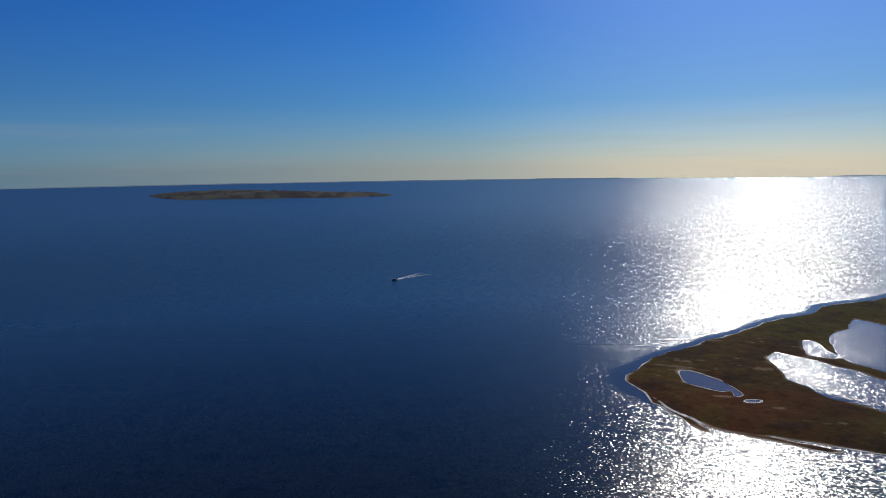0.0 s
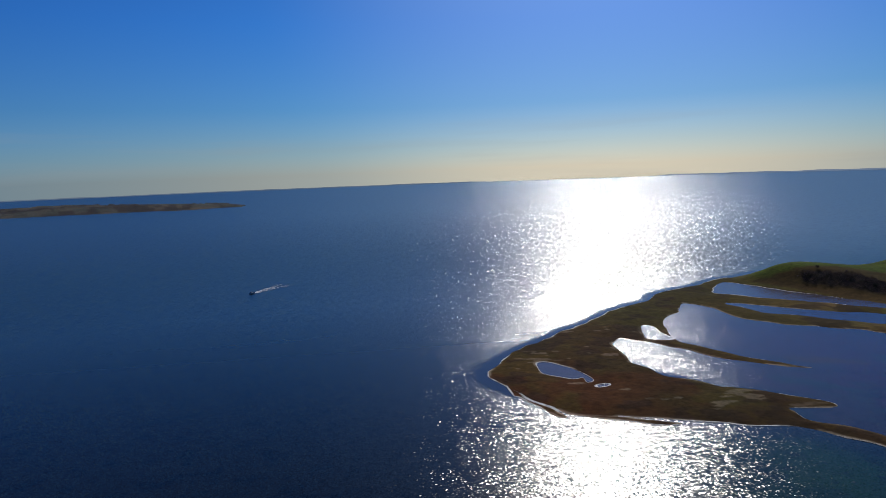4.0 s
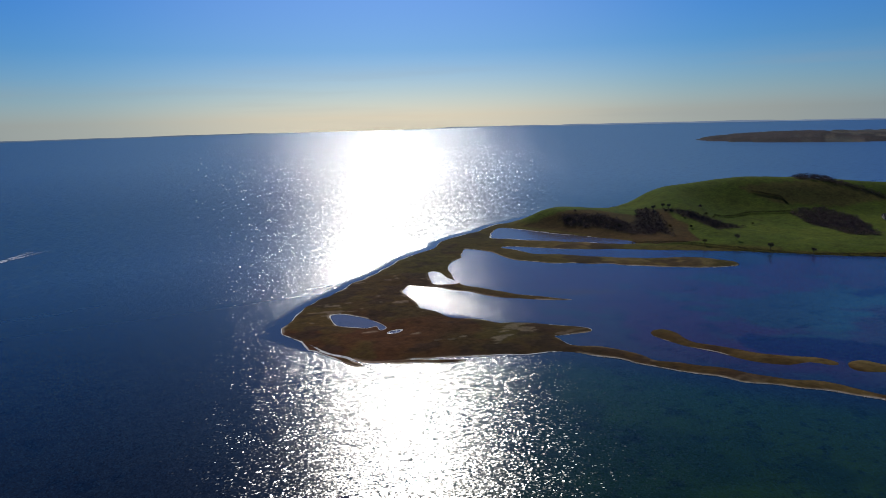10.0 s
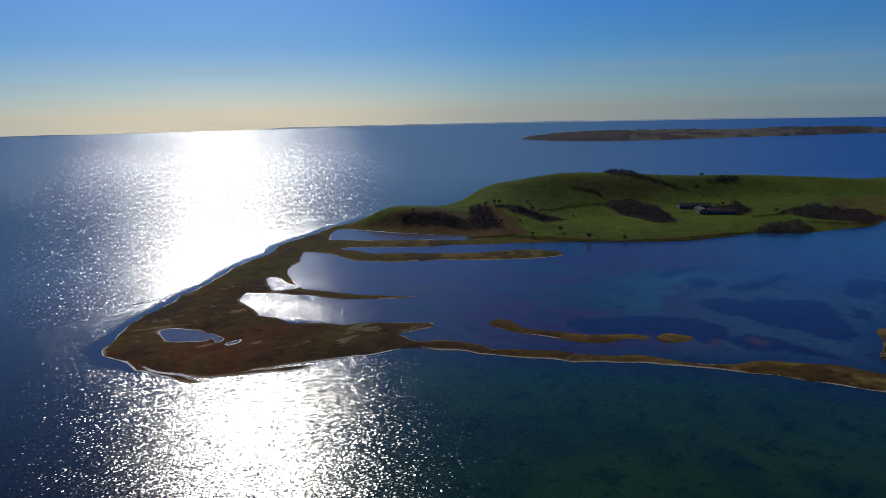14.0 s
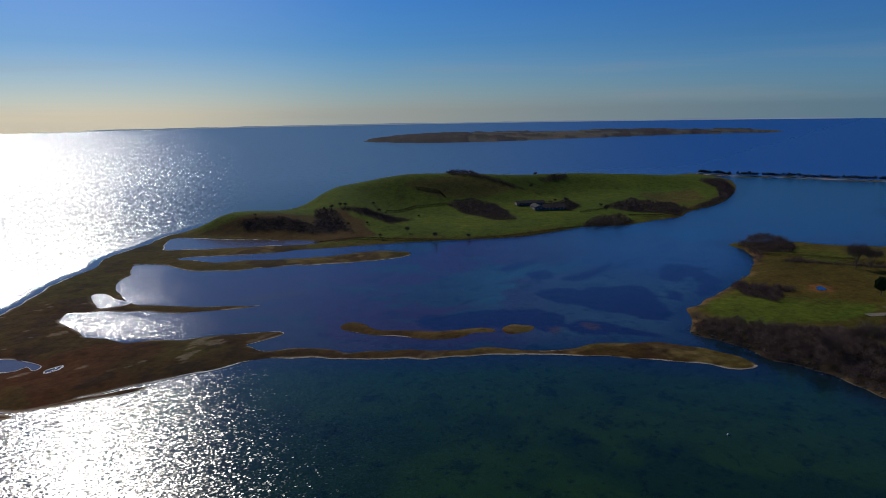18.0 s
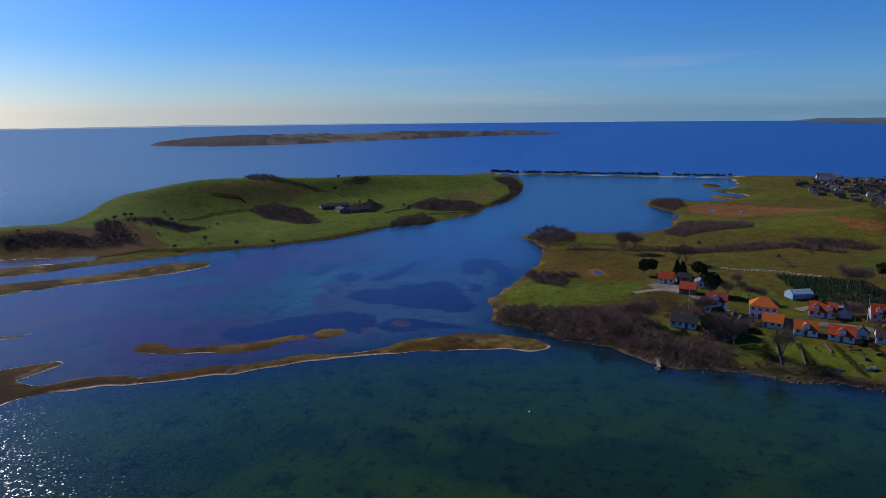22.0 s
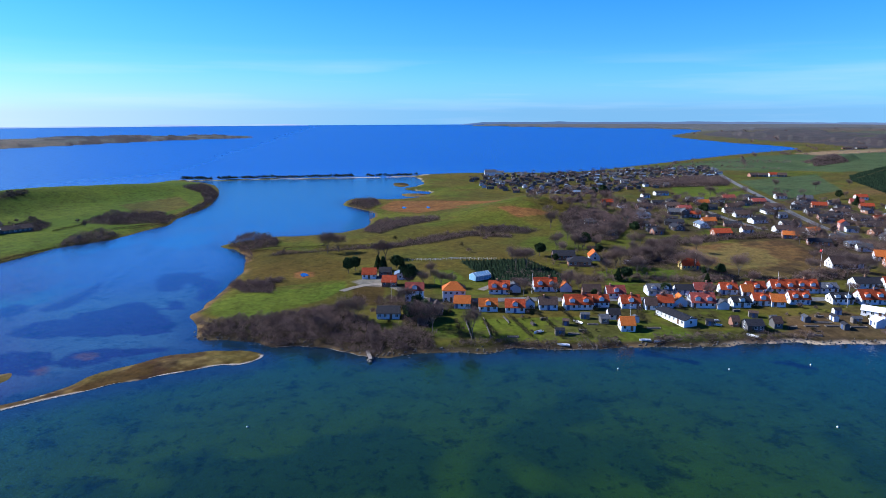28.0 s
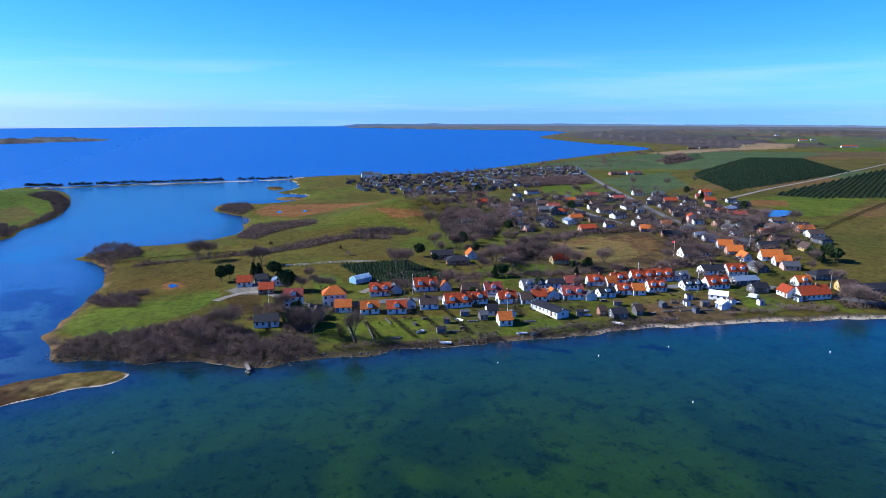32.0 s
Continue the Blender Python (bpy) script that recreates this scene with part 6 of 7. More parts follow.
def greenhouse(x, y, turn):
    top = new("greenhouse")
    top.matrix_basis = pose(x, y, ground_z(x, y), 0, 0, turn)
    L, W, H, R = 9.0, 5.2, 2.2, 1.4
    bm = bmesh.new()
    for u in np.linspace(-L / 2, L / 2, 7):
        for a, b in (((u, -W / 2, -.3), (u, -W / 2, H)), ((u, W / 2, -.3), (u, W / 2, H)), ((u, -W / 2, H), (u, 0, H + R)), ((u, W / 2, H), (u, 0, H + R))):
            tube(bm, a, b, 0.06, 0.06, 4)
    for y1, z1 in ((-W / 2, H), (W / 2, H), (0, H + R), (-W / 2, 0.4), (W / 2, 0.4)):
        tube(bm, (-L / 2, y1, z1), (L / 2, y1, z1), 0.06, 0.06, 4)
    part("frame", bm, METAL, top)
    sheet_glass = painted("greenhouse_glass", (0.20, 0.36, 0.48), 0.12, 0.1)
    for side in (-1, 1):
        for k in range(6):
            u0, u1 = -L / 2 + L * k / 6 + 0.07, -L / 2 + L * (k + 1) / 6 - 0.07
            for (y0, z0), (y1, z1) in (((side * W / 2, 0), (side * W / 2, H)), ((side * W / 2, H), (0, H + R))):
                bm = bmesh.new()
                v = [bm.verts.new(p) for p in ((u0, y0, z0), (u1, y0, z0), (u1, y1, z1), (u0, y1, z1))]
                f = bm.faces.new(v)
                e = bmesh.ops.extrude_face_region(bm, geom=[f])
                bmesh.ops.translate(bm, verts=[q for q in e["geom"] if isinstance(q, bmesh.types.BMVert)], vec=(0, 0.02 * side, 0.02))
                part("pane", bm, sheet_glass, top)
    for end in (-1, 1):
        bm = bmesh.new()
        for x0 in (end * L / 2, end * (L / 2 + 0.02)):
            bm.faces.new([bm.verts.new((x0, a, b)) for a, b in ((-W / 2, 0), (W / 2, 0), (W / 2, H), (0, H + R), (-W / 2, H))])
        part("end_pane", bm, sheet_glass, top)
    tagged(top, "pale glass greenhouse with a white metal frame", "greenhouse")


greenhouse(280, -85, 110)
hall = house(207, -141, 16, 10, "wk1", rng, 2, "", 6.0, "boat_hall", 0.22)
tagged(hall, "long white hall with a dark flat-pitched roof by the shore", "hall")
barn = house(497, 208, 24, -52, "gk1", rng, 1, "", 8.0, "barn")
tagged(barn, "long dark barn on the green hill", "barn")
barn = house(483, 196, 15, 38, "gk1", rng, 1, "", 7.0, "barn")
tagged(barn, "grey barn with a dark roof beside a long barn", "barn")
barn = house(487, 183, 18, -52, "gd1", rng, 1, "", 7.0, "farmhouse")
tagged(barn, "low grey farmhouse with a brown roof on the hill", "farmhouse")


def flagpole(x, y, flag):
    top = new("flagpole")
    top.matrix_basis = pose(x, y, ground_z(x, y))
    bm = bmesh.new()
    tube(bm, (0, 0, -0.4), (0, 0, 9.0), 0.09, 0.05, 6)
    part("pole", bm, METAL, top)
    bm = bmesh.new()
    bmesh.ops.create_icosphere(bm, subdivisions=1, radius=0.12, matrix=Matrix.Translation((0, 0, 9.05)))
    part("finial", bm, METAL, top)
    if flag:
        bm = bmesh.new()
        n = 8
        cols = []
        for k in range(n + 1):
            u = k / n
            wob = 0.12 * math.sin(u * 7)
            cols.append([bm.verts.new((0.06 + 1.3 * u, wob + o, 8.8 - 0.25 * u - d)) for d in (0.0, 1.0) for o in (-0.01, 0.01)])
        for a, b in zip(cols, cols[1:]):
            bm.faces.new((a[0], b[0], b[2], a[2]))
            bm.faces.new((a[1], a[3], b[3], b[1]))
        part("flag", bm, painted("flag_red", (0.55, 0.03, 0.03), 0.8), top)
    tagged(top, "white flagpole with a red flag" if flag else "tall white flagpole standing in a garden", "flagpole", "flagpoles")


for k, (px, py) in enumerate(POLES):
    flagpole(px, py, k == 7)

HULL, ORANGE = painted("boat_white", (0.6, 0.6, 0.6), 0.35), painted("buoy_paint", (0.72, 0.70, 0.66), 0.5)


def hull_mesh(L, B, D):
    bm = bmesh.new()
    rings = []
    for k in range(9):
        t = k / 8
        w = B / 2 * (1 - max(0, (t - 0.35) / 0.65) ** 2.2) + 0.02
        x = (t - 0.5) * L
        sheer = D + 0.25 * D * t * t
        rings.append([bm.verts.new(p) for p in ((x, -w, sheer), (x, -w * 0.75, 0.1 * D), (x, 0, -0.25 * D), (x, w * 0.75, 0.1 * D), (x, w, sheer), (x, w * 0.86, sheer), (x, w * 0.6, 0.35 * D), (x, -w * 0.6, 0.35 * D), (x, -w * 0.86, sheer))])
    for a, b in zip(rings, rings[1:]):
        for i in range(9):
            bm.faces.new((a[i], a[(i + 1) % 9], b[(i + 1) % 9], b[i]))
    bm.faces.new(rings[0])
    bm.faces.new(rings[-1][::-1])
    bmesh.ops.recalc_face_normals(bm, faces=bm.faces)
    return bm


def dinghy(x, y, turn, z=None):
    top = new("dinghy")
    top.matrix_basis = pose(x, y, (ground_z(x, y) if z is None else z) + 0.12, 4, 0, turn)
    part("hull", hull_mesh(4.2, 1.6, 0.55), HULL, top)
    for u in (-1.1, 0.3):
        bm = bmesh.new()
        box(bm, (u - 0.14, -0.62, 0.3), (u + 0.14, 0.62, 0.36))
        part("thwart", bm, TIMBER, top)
    tagged(top, "small white dinghy lying on shore grass", "boat", "boats on the shore")


for px, py, a in ((191, -124, 100), (192.5, -119.5, 70), (187, -159, 30), (196, -90, 60), (207, -85, 110), (202, -154, 80), (213, -103, 20), (198, -152, 50), (186, -220, 65)):
    dinghy(px, py, a)


def motorboat(x, y, turn):
    top = new("motorboat")
    top.matrix_basis = pose(x, y, 0.1, 0, 0, turn) @ Matrix.Diagonal((0.75, 0.75, 0.75, 1))
    part("hull", hull_mesh(6.5, 2.3, 0.9), HULL, top)
    bm = bmesh.new()
    box(bm, (-0.6, -0.75, 0.5), (1.2, 0.75, 1.7))
    part("cabin", bm, HULL, top)
    bm = bmesh.new()
    box(bm, (1.2, -0.7, 1.15), (1.24, 0.7, 1.6))
    part("windscreen", bm, GLASS, top)
    bm = bmesh.new()
    box(bm, (-3.6, -0.25, 0.2), (-3.25, 0.25, 1.2))
    part("outboard_motor", bm, TIMBER, top)
    tagged(top, "small white motorboat out on the open water", "boat")


motorboat(-37, 466, 232)
FOAM = speckled("wake_foam", (0.35, 0.38, 0.42), (0.8, 0.82, 0.84), 1.2)
spots = []
for k in range(260):
    t = rng.random()
    side = rng.choice((-1, 1))
    a = radians(52)
    u, v = 3 + 34 * t, side * (0.6 + 3.6 * t) + rng.gauss(0, 0.5 + 0.8 * t)
    spots.append((-37 + u * math.cos(a) - v * math.sin(a), 466 + u * math.sin(a) + v * math.cos(a), rng.uniform(0.3, 0.9) * (1.2 - 0.7 * t)))
verts, faces = [], []
for px, py, r in spots:
    i = len(verts)
    verts += [(px + r * math.cos(q) * rng.uniform(.6, 1.3), py + r * math.sin(q) * rng.uniform(.6, 1.3), 0.05) for q in (0.3, 1.4, 2.6, 3.9, 5.2)]
    verts.append((px, py, 0.16))
    faces += [(i + q, i + (q + 1) % 5, i + 5) for q in range(5)]
tagged(new("wake", joined("wake", verts, faces, FOAM)), "white foam wake spreading behind a motorboat", "wake", kind="stuff")


def buoy(x, y):
    top = new("mooring_buoy")
    top.matrix_basis = pose(x, y, 0.1)
    bm = bmesh.new()
    bmesh.ops.create_icosphere(bm, subdivisions=2, radius=0.26)
    part("float", bm, ORANGE, top)
    bm = bmesh.new()
    tube(bm, (0, 0, 0.2), (0, 0, 0.45), 0.04, 0.04, 6)
    part("ring_post", bm, METAL, top)
    tagged(top, "round white mooring buoy afloat on green water", "buoy", "mooring buoys")


for px, py in BUOYS:
    buoy(px, py)

# jetty of boulders and timber
jetty = new("jetty")
jetty.matrix_basis = pose(206, -23, 0)
for k in range(16):
    bm = bmesh.new()
    bmesh.ops.create_icosphere(bm, subdivisions=1, radius=rng.uniform(0.4, 0.8), matrix=Matrix.Translation((-8 * k / 15 + 1 + rng.uniform(-.3, .3), rng.uniform(-.9, .9), 0.25)) @ Matrix.Diagonal((1.2, 1, 0.7, 1)))
    part("stone", bm, STONE, jetty)
for k in range(5):
    bm = bmesh.new()
    box(bm, (-6.8 + k * 1.6, -0.6, 0.95), (-5.3 + k * 1.6, 0.6, 1.05))
    part("plank", bm, TIMBER, jetty)
tagged(jetty, "short stone jetty with weathered planks", "jetty")

# boulders along the village shore
line = smooth(MAIN_NEAR, 3)
verts, faces = [], []
cube = [(-1, -1, -1), (1, -1, -1), (1, 1, -1), (-1, 1, -1), (-.6, -.6, 1), (.7, -.5, 1), (.5, .6, 1), (-.6, .5, 1)]
shore_pts = [p for p in line if 140 < p[0] < 245 and -270 < p[1] < 40]
for a, b in zip(shore_pts, shore_pts[1:]):
    if math.hypot(b[0] - a[0], b[1] - a[1]) > 25:
        continue
    for _ in range(int(6 * math.hypot(b[0] - a[0], b[1] - a[1]) * 0.25)):
        t, r = rng.random(), rng.uniform(0.15, 0.5)
        px, py = a[0] + (b[0] - a[0]) * t + rng.gauss(0.8, 1.1), a[1] + (b[1] - a[1]) * t + rng.gauss(0, 1.0)
        z, i = max(ground_z(px, py), -0.2), len(verts)
        verts += [(px + x * r * rng.uniform(.7, 1.2), py + y * r * rng.uniform(.7, 1.2), z + 0.05 + r * 0.6 * zz) for x, y, zz in cube]
        faces += [tuple(i + q for q in f) for f in ((4, 5, 6, 7), (0, 1, 5, 4), (1, 2, 6, 5), (2, 3, 7, 6), (3, 0, 4, 7))]
tagged(new("shore_stones", joined("shore_stones", verts, faces, STONE)), "grey stones along the village shore", "stones", kind="stuff")

# garden shrubs, huts and walls
SHRUBS = []
for s in range(4):
    sr = random.Random(40 + s)
    spots = []
    for _ in range(7):
        a, q = sr.random() * math.tau, sr.uniform(0.1, 0.75)
        spots.append((math.cos(a) * q, math.sin(a) * q, 0, sr.uniform(0.55, 0.9), sr.uniform(0.5, 1.0), 70))
    SHRUBS.append(bush_mesh("shrub", spots, (LEAF, BRUSH, TWIG, LEAF)[s], sr))


def in_meadow(px, py):
    """The open brown meadow behind the street."""
    return inside_poly(px, py, [(316, -203), (322, -257), (316, -284), (272, -276), (250, -258), (244, -222), (262, -196)])


def shrub(x, y, size=1.0, group="garden shrubs"):
    s = size * rng.uniform(0.6, 1.3)
    ob = new("shrub", rng.choice(SHRUBS))
    ob.matrix_basis = pose(x, y, ground_z(x, y), 0, 0, rng.uniform(0, 360)) @ Matrix.Diagonal((s, s * rng.uniform(0.8, 1.2), s, 1))
    tagged(ob, "rounded twiggy shrub on a lawn", "shrub", group)


gardens = [(226, -50), (228, -75), (224, -100), (219, -122), (212, -140), (206, -165), (205, -190), (200, -215), (190, -240), (172, -245), (176, -215), (181, -185), (188, -150), (194, -115), (201, -80), (206, -50)]
for px, py in scatter(gardens, 55, rng):
    shrub(px, py, 0.75)
for rows, n in ((SEA_ROW, 3), (SEA_ROW_EAST, 3), (STREET_ROW, 3), (STREET_ROW_EAST, 3)):
    for hx, hy, hl, ht, hc in rows:
        for _ in range(n):
            a = rng.uniform(0, math.tau)
            px, py = hx + math.cos(a) * (5.5 + rng.random() * 4), hy + math.sin(a) * (hl / 2 + 1.5 + rng.random() * 2)
            if not near_road(px, py, 1.5) and all(max(abs(px - q[0]), abs(py - q[1])) > 4.5 for q in rows):
                shrub(px, py, 1.25, "shrubs round the street houses")
for (px, py) in scatter([(300, -150), (260, -90), (262, -200), (250, -250), (300, -320), (340, -300), (340, -200)], 45, rng):
    if not in_meadow(px, py):
        shrub(px, py, 1.3, "shrubs behind the street")
for px, py in scatter([(330, 350), (300, 330), (330, 280), (400, 240), (420, 290), (380, 340)], 12, rng):
    shrub(px, py, 1.5, "shrubs on the hillside")
for px, py in scatter([(380, -50), (400, -150), (330, -140), (320, -60)], 5, rng):
    shrub(px, py, 1.4, "shrubs in the pasture")


def hut(x, y, turn):
    top = new("garden_hut")
    top.matrix_basis = pose(x, y, ground_z(x, y), 0, 0, turn)
    L, W, H, R = rng.uniform(2.2, 3.4), rng.uniform(1.9, 2.4), 1.9, 0.6
    part("wall", gable_walls(L, W, H, R), rng.choice((TIMBER, TIMBER, WALLS["g"][0], WALLS["g"][0], WALLS["w"][0])), top)
    part("roof", gable_roof(L, W, H, R, 0.15, 0.2, 0.08), rng.choice((ROOFS["k"][0], ROOFS["d"][0], ROOFS["s"][0])), top)
    d = part("door", shared("door0", lambda: door_mesh(DOORS[0])), None, top)
    d.matrix_basis = pose(0, W / 2 + 0.03, 0, 0, 0, 180) @ Matrix.Diagonal((0.85, 1, 0.85, 1))
    tagged(top, "small garden hut between lawn and shore", "hut", "garden huts")


for px, py in ((204, -92), (212, -98), (217, -108), (206, -121), (209, -125), (199, -150), (203, -172), (197, -176), (194, -188), (192, -199), (188, -205), (184, -196), (198, -206), (186, -218), (180, -228), (177, -247)):
    hut(px, py, rng.choice((75, -15, 60)))


def logs_mesh(seed):
    lr = random.Random(seed)
    bm = bmesh.new()
    for row in range(4):
        for k in range(9):
            r = lr.uniform(0.1, 0.15)
            tube(bm, (-1.3 + 0.3 * k + lr.uniform(-.04, .04), -0.5 + lr.uniform(-.08, .08), 0.14 + 0.26 * row), (-1.3 + 0.3 * k, 0.5, 0.14 + 0.26 * row), r, r, 6)
    return mesh_of(bm, "logs", BARK)


def woodpile(x, y, turn):
    top = new("woodpile")
    top.matrix_basis = pose(x, y, ground_z(x, y) - 0.05, 0, 0, turn)
    part("logs", shared("logs", lambda: logs_mesh(3)), None, top)
    for u in (-1.55, 1.4):
        bm = bmesh.new()
        box(bm, (u, -0.35, -0.2), (u + 0.12, -0.25, 1.25))
        part("stake", bm, TIMBER, top)
    tagged(top, "stack of cut firewood between two stakes", "woodpile", "woodpiles in the gardens")


def raised_bed(x, y, turn, L, W):
    top = new("garden_bed")
    top.matrix_basis = pose(x, y, ground_z(x, y), 0, 0, turn)
    for lo, hi in (((-L / 2, -W / 2, -0.5), (L / 2, -W / 2 + 0.08, 0.35)), ((-L / 2, W / 2 - 0.08, -0.5), (L / 2, W / 2, 0.35)), ((-L / 2, -W / 2 + 0.08, -0.5), (-L / 2 + 0.08, W / 2 - 0.08, 0.35)), ((L / 2 - 0.08, -W / 2 + 0.08, -0.5), (L / 2, W / 2 - 0.08, 0.35))):
        bm = bmesh.new()
        box(bm, lo, hi)
        part("plank", bm, TIMBER, top)
    bm = bmesh.new()
    box(bm, (-L / 2 + 0.08, -W / 2 + 0.08, -0.5), (L / 2 - 0.08, W / 2 - 0.08, 0.27))
    part("soil", bm, EARTH, top)
    tagged(top, "raised garden bed of planks filled with dark soil", "garden bed", "garden beds")


def trailer(x, y, turn):
    top = new("trailer")
    top.matrix_basis = pose(x, y, ground_z(x, y) + 0.05, 0, 0, turn)
    bm = bmesh.new()
    box(bm, (-1.9, -1.0, 0.45), (1.9, 1.0, 2.1))
    bmesh.ops.bevel(bm, geom=list(bm.edges), offset=0.22, segments=2, affect="EDGES")
    part("body", bm, HULL, top)
    for v in (-1.0, 1.0):
        bm = bmesh.new()
        tube(bm, (0, v - 0.1, 0.33), (0, v + 0.1, 0.33), 0.34, 0.34, 12)
        part("wheel", bm, ROOFS["k"][0], top)
    bm = bmesh.new()
    tube(bm, (1.9, 0, 0.5), (3.0, 0, 0.4), 0.06, 0.05, 6)
    part("drawbar", bm, METAL, top)
    bm = bmesh.new()
    box(bm, (-0.8, -1.03, 1.15), (0.8, -0.98, 1.75))
    part("pane", bm, GLASS, top)
    tagged(top, "small white caravan parked on the grass", "caravan", "caravans")


EARTH = speckled("garden_soil", (0.022, 0.016, 0.011), (0.05, 0.036, 0.024), 2.0)
for px, py, a in ((286, -165, 40), (211, -230, 75), (187, -232, 20)):
    trailer(px, py, a)
for px, py, a in ((193, -175, 20), (189, -178, 80), (210, -170, 75), (204, -101, 70), (215, -86, 5), (196, -196, 60), (180, -212, 75), (219, -92, 80)):
    woodpile(px, py, a)
for px, py, a, l, w in ((191, -193, 75, 6, 1.6), (187, -194, 75, 6, 1.6), (189, -186, 75, 5, 1.5), (182, -181, 70, 5, 1.4), (194, -200, 75, 4, 1.5), (206, -75, 80, 4, 1.4), (203, -97, 75, 4, 1.4), (201, -128, 75, 5, 1.4), (210, -108, 75, 4, 1.2), (184, -202, 75, 6, 1.6)):
    raised_bed(px, py, a, l, w)


def bird_hide(x, y, turn):
    top = new("bird_hide")
    top.matrix_basis = pose(x, y, max(ground_z(x, y), 0.0), 0, 0, turn)
    part("wall", gable_walls(2.6, 2.4, 4.6, 0.8), WALLS["w"][0], top)
    part("roof", gable_roof(2.6, 2.4, 4.6, 0.8, 0.15, 0.2, 0.08), ROOFS["s"][0], top)
    add_window(top, 0, -1.21, 2.9, 0, 1.1, 0.9, panes=False)
    tagged(top, "small white tower hut at the reedy bay", "hut")


bird_hide(495, -61, 75)


def wall_line(a, b, h=0.7):
    ob_a, ob_b = Vector(a), Vector(b)
    n = max(2, int((ob_b - ob_a).length / 1.5))
    top = new("garden_wall")
    top.matrix_basis = pose(*a, ground_z(*a))
    for k in range(n):
        p, q = ob_a.lerp(ob_b, k / n), ob_a.lerp(ob_b, (k + 1) / n)
        bm = bmesh.new()
        l = (q - p).length
        box(bm, (-l / 2 + 0.02, -0.14, -0.6), (l / 2 - 0.02, 0.14, h + rng.uniform(-.05, .05)))
        s = part("panel", bm, STONE, top)
        mid = (p + q) / 2
        s.matrix_basis = pose(mid.x - a[0], mid.y - a[1], ground_z(mid.x, mid.y) - ground_z(*a), 0, 0, math.degrees(math.atan2(q.y - p.y, q.x - p.x)))
    tagged(top, "low stone wall between two gardens", "wall", "garden walls")


for a, b in (((228, -63), (207, -60)), ((226, -70), (207, -67)), ((226, -78), (219, -78))):
    wall_line(a, b)

# more bare trees through the village and the farms
for poly, n, size in (([(330, -140), (300, -130), (262, -150), (256, -200), (262, -250), (285, -290), (310, -260), (330, -200)], 46, 0.8),
                      ([(300, -30), (276, -40), (256, -52), (262, -75), (300, -60)], 9, 0.7)):
    for px, py in scatter(poly, n, rng):
        if in_meadow(px, py) or near_road(px, py, 3):
            continue
        tree(px, py, "bare" if rng.random() < 0.85 else "dark", rng, size * rng.uniform(0.7, 1.15), "village trees")
for poly, n, size in (([(470, -180), (440, -170), (400, -190), (360, -200), (350, -230), (400, -260), (480, -270), (500, -220)], 120, 0.85),
                      ([(400, -300), (340, -290), (270, -300), (240, -330), (260, -370), (320, -400), (400, -380)], 130, 0.75),
                      ([(480, -300), (420, -300), (420, -420), (500, -420)], 70, 0.75)):
    tree_stand("village_trees", [q for q in scatter(poly, n, rng) if not near_road(*q, 4)], rng, size, "leafless brown trees among the upper village houses")


def pond(points, label):
    line = smooth(points, 4)
    z = float(max(heights(line[:, 0], line[:, 1]))) + 0.08
    bm = bmesh.new()
    rim = [bm.verts.new((float(a), float(b), z)) for a, b in line]
    foot = [bm.verts.new((float(a), float(b), z - 3)) for a, b in line]
    bm.faces.new(rim)
    for k in range(len(rim)):
        bm.faces.new((rim[k], foot[k], foot[(k + 1) % len(rim)], rim[(k + 1) % len(rim)]))
    bmesh.ops.recalc_face_normals(bm, faces=bm.faces)
    tagged(new("pond", mesh_of(bm, "pond", POND_WATER)), label, "pond", kind="structure")


pond([(343, -424), (347, -440), (337, -450), (325, -434), (321, -415), (330, -412)], "small blue pond among fields")
pond([(528, -91), (534, -93), (528, -95), (522, -92)], "small blue pool among brown reeds")
pond([(523, -111), (527, -113), (521, -114), (516, -111)], "small blue pool among brown reeds")
pond([(314, -3), (316, -5), (311, -7), (309, -4)], "small pond in brown heath")

# hedges and brush that fill the gardens of the upper village and the cottage park
def garden_brush(name, poly, n, mat, height, label):
    spots = scatter(poly, n, rng)
    a = np.array(spots)
    z, w = heights(a[:, 0], a[:, 1]), fbm(a[:, 0], a[:, 1], 16, 71)
    clumps = [(px, py, g, rng.uniform(0.8, 1.5), max(0.4, height * rng.uniform(0.4, 1.2) - 1.0), 22) for (px, py), g, q in zip(spots, z, w) if q > 0.44 and not in_meadow(px, py) and not near_road(px, py, 2.5)]
    tagged(new(name, bush_mesh(name, clumps, mat, rng)), label, "shrubs", kind="stuff")


garden_brush("garden_hedges", UPPER, 6400, BRUSH, 3.4, "brown leafless hedges between the upper gardens")
garden_brush("garden_hedges", UPPER, 1500, LEAF, 2.2, "dull green hedges between the upper gardens")
garden_brush("park_hedges", PARK, 3600, LEAF, 2.4, "dark hedges between the cottages")
garden_brush("street_hedges", [(300, -100), (262, -90), (255, -150), (246, -200), (235, -250), (262, -262), (300, -225), (330, -150)], 1500, BRUSH, 2.2, "brown leafless brush behind the street")

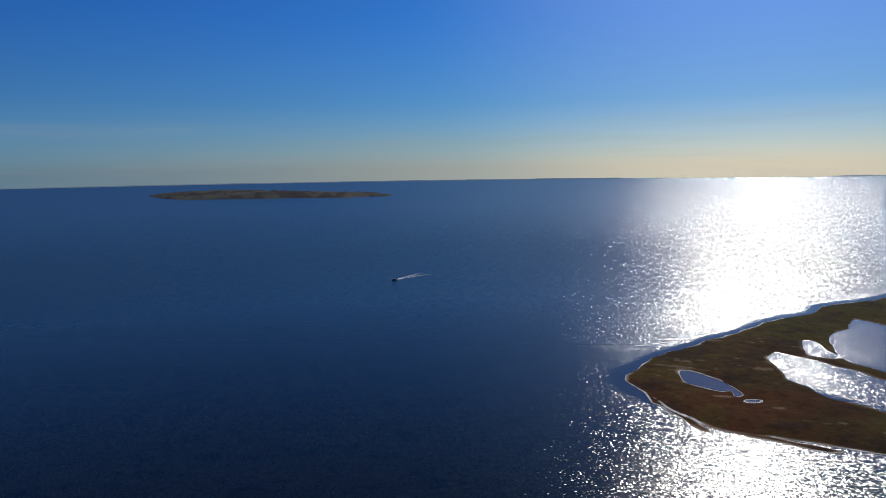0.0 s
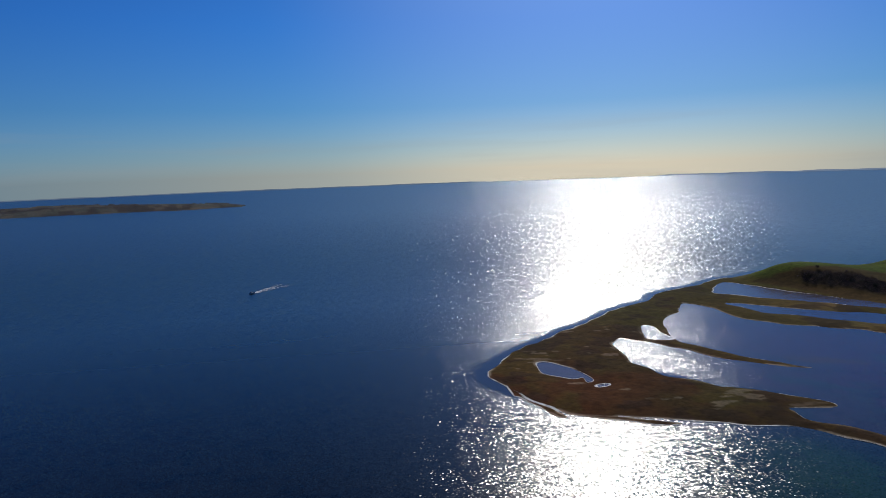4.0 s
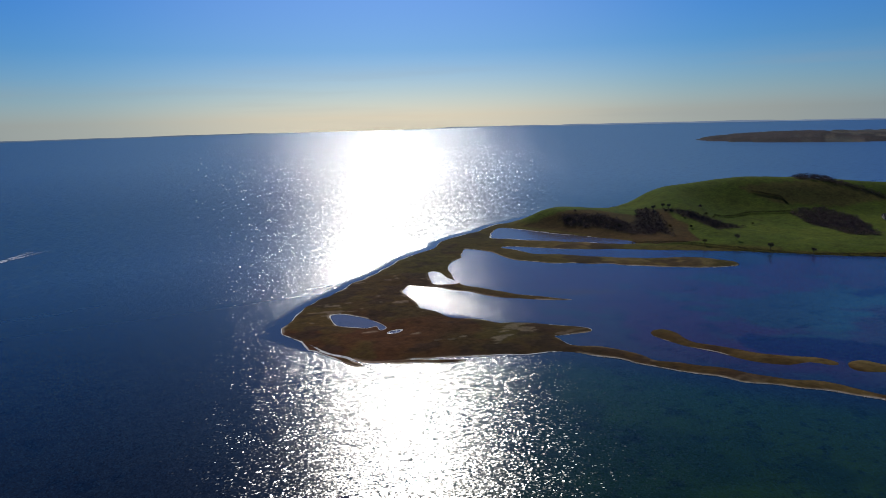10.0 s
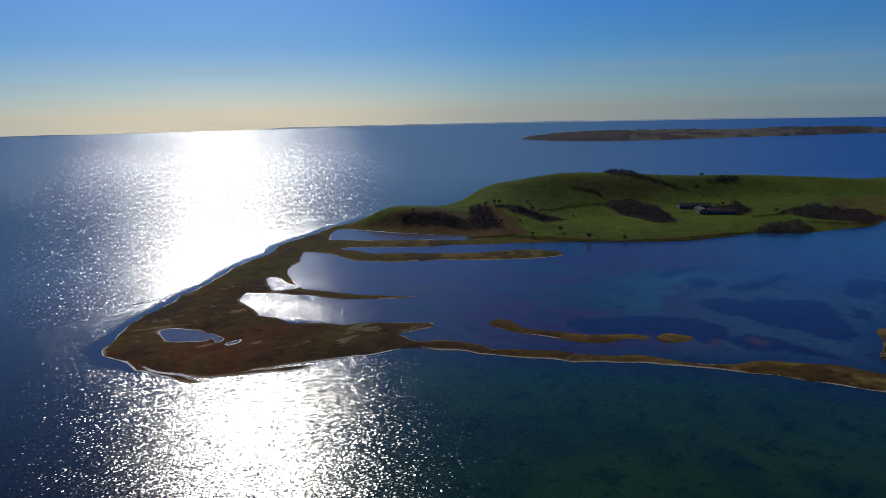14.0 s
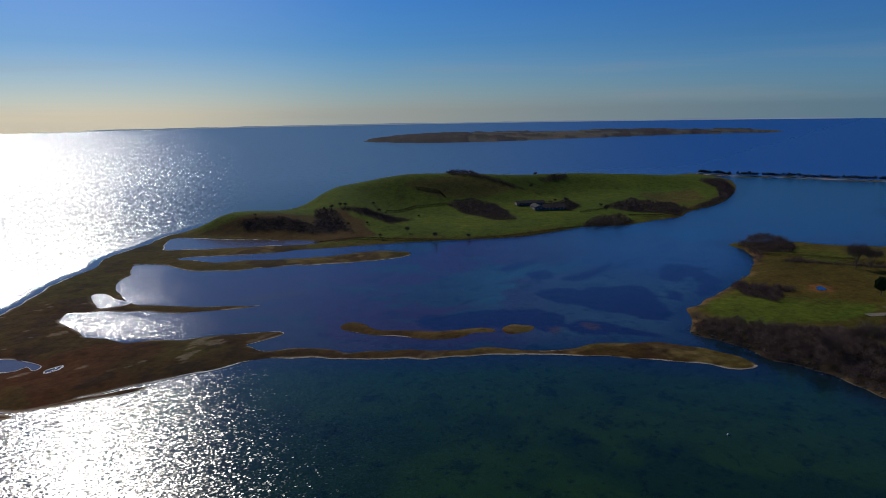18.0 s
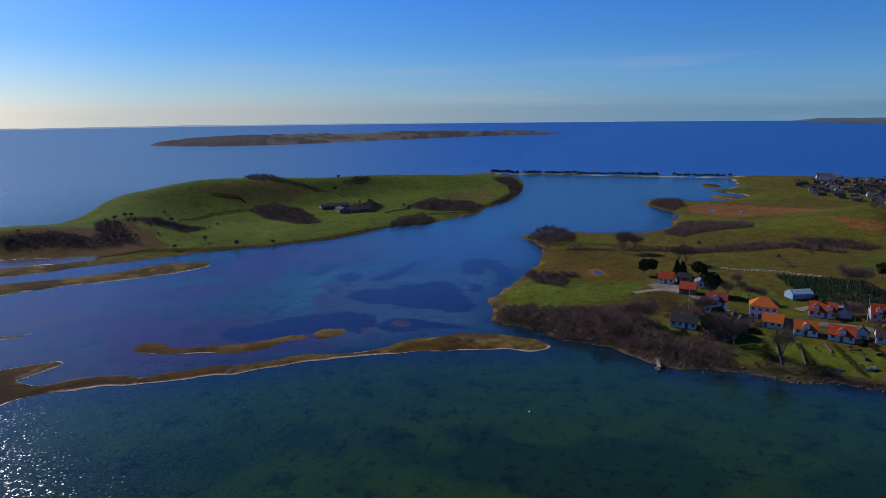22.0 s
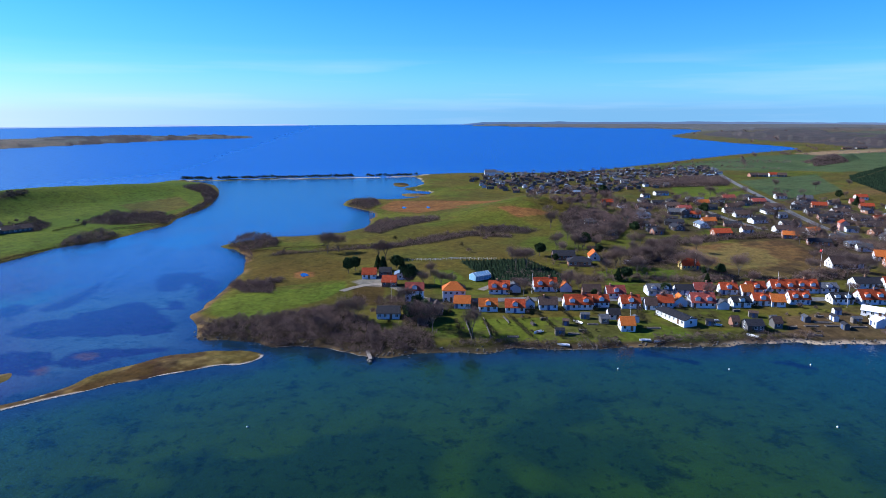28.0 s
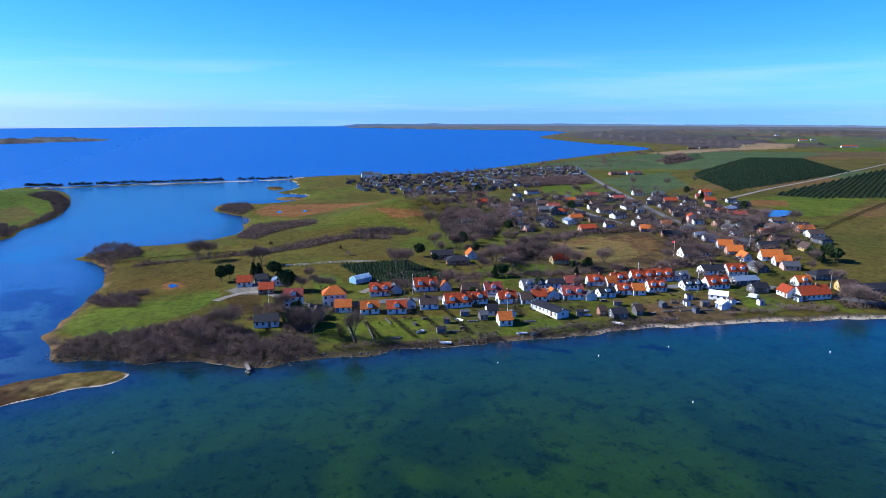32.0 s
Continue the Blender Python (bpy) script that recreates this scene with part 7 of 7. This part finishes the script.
# brown brush where the gardens meet the stones, and around the street's western end
for poly, height in (([(203, -52), (200, -70), (196, -90), (192, -108), (195, -109), (199, -91), (203, -70), (207, -52)], 1.8), ([(190, -118), (187, -140), (184, -160), (180, -182), (183, -183), (187, -162), (190, -142), (194, -120)], 1.3),
                     ([(176, -205), (170, -232), (162, -250), (165, -252), (174, -234), (179, -207)], 1.6), ([(262, -38), (258, -44), (246, -46), (240, -40), (246, -34), (256, -32)], 4.0), ([(240, -58), (246, -62), (246, -72), (241, -74), (238, -66)], 3.0),
                     ([(268, -122), (262, -140), (256, -160), (250, -180), (246, -200), (252, -202), (258, -182), (264, -160), (270, -140), (275, -124)], 3.2)):
    thicket(poly, height, rng, "low brown leafless brush at the edge of gardens")


# hedgerows and clumps of bare trees through the far farmland
hr = random.Random(77)
closed = [line for key, line in FIELDS if key in ("NURSERY", "STUBBLE")]
clumps = []
for _ in range(60):
    a, r = radians(hr.uniform(97, 142)), 850 + 2200 * hr.random() ** 1.4
    px, py = math.sin(a) * r, math.cos(a) * r
    ux, uy = (0.8, -0.6) if hr.random() < 0.6 else (0.6, 0.8)
    n = int(hr.uniform(60, 280) / 5)
    for k in range(n):
        qx, qy = px + ux * 5 * k + hr.gauss(0, 1.5), py + uy * 5 * k + hr.gauss(0, 1.5)
        g = ground_z(qx, qy)
        if g > 2.5 and math.hypot(qx, qy) < 3300 and hr.random() < 0.85 and not any(inside_poly(qx, qy, q) for q in closed):
            clumps.append((qx, qy, g, hr.uniform(1.8, 3.2), hr.uniform(0.8, 2.2), 64))
tagged(new("hedgerows", bush_mesh("hedgerows", clumps, BRUSH, hr)), "bare brown hedgerows between distant fields", "hedgerow", kind="stuff")


def paddock_fence(points, label):
    top = new("fence")
    (x0, y0), spots = points[0], []
    z0 = ground_z(x0, y0)
    top.matrix_basis = pose(x0, y0, z0)
    for (ax, ay), (bx, by) in zip(points, points[1:]):
        n = max(1, round(math.hypot(bx - ax, by - ay) / 2.5))
        spots += [(ax + (bx - ax) * k / n, ay + (by - ay) * k / n) for k in range(n)]
    spots.append(points[-1])
    bm = bmesh.new()
    box(bm, (-0.07, -0.07, -0.4), (0.07, 0.07, 1.2))
    post = mesh_of(bm, "post", METAL)
    for px, py in spots:
        part("post", post, None, top).matrix_basis = pose(px - x0, py - y0, ground_z(px, py) - z0)
    for (ax, ay), (bx, by) in zip(spots, spots[1:]):
        bm = bmesh.new()
        for h in (0.55, 1.05):
            tube(bm, (ax - x0, ay - y0, ground_z(ax, ay) - z0 + h), (bx - x0, by - y0, ground_z(bx, by) - z0 + h), 0.05, 0.05, 4)
        part("rail", bm, METAL, top)
    tagged(top, label, "fence")


paddock_fence(FENCE, "white post and rail fence above the fir rows")

# low windblown bushes along the bar
for k in range(105):
    t = k / 105 * 4.999
    i = int(t)
    (ax, ay), (bx, by) = BARRIER[i], BARRIER[i + 1]
    f = t - i
    if grain(np.array([k * 1.0]), np.array([0.0]), 3.3, 3)[0] < 0.3:
        continue
    px, py = ax + (bx - ax) * f + rng.uniform(-2, 2), ay + (by - ay) * f + rng.uniform(-1, 1)
    ob = new("bush", SHRUBS[(0, 3)[k % 2]])
    ob.matrix_basis = pose(px, py, ground_z(px, py), 0, 0, rng.uniform(-20, 20)) @ Matrix.Diagonal((rng.uniform(1.6, 2.4), rng.uniform(2.2, 4.2), rng.uniform(2.0, 3.2), 1))
    tagged(ob, "dark windblown bush on the sandy bar", "bush", "bushes on the sand bar")
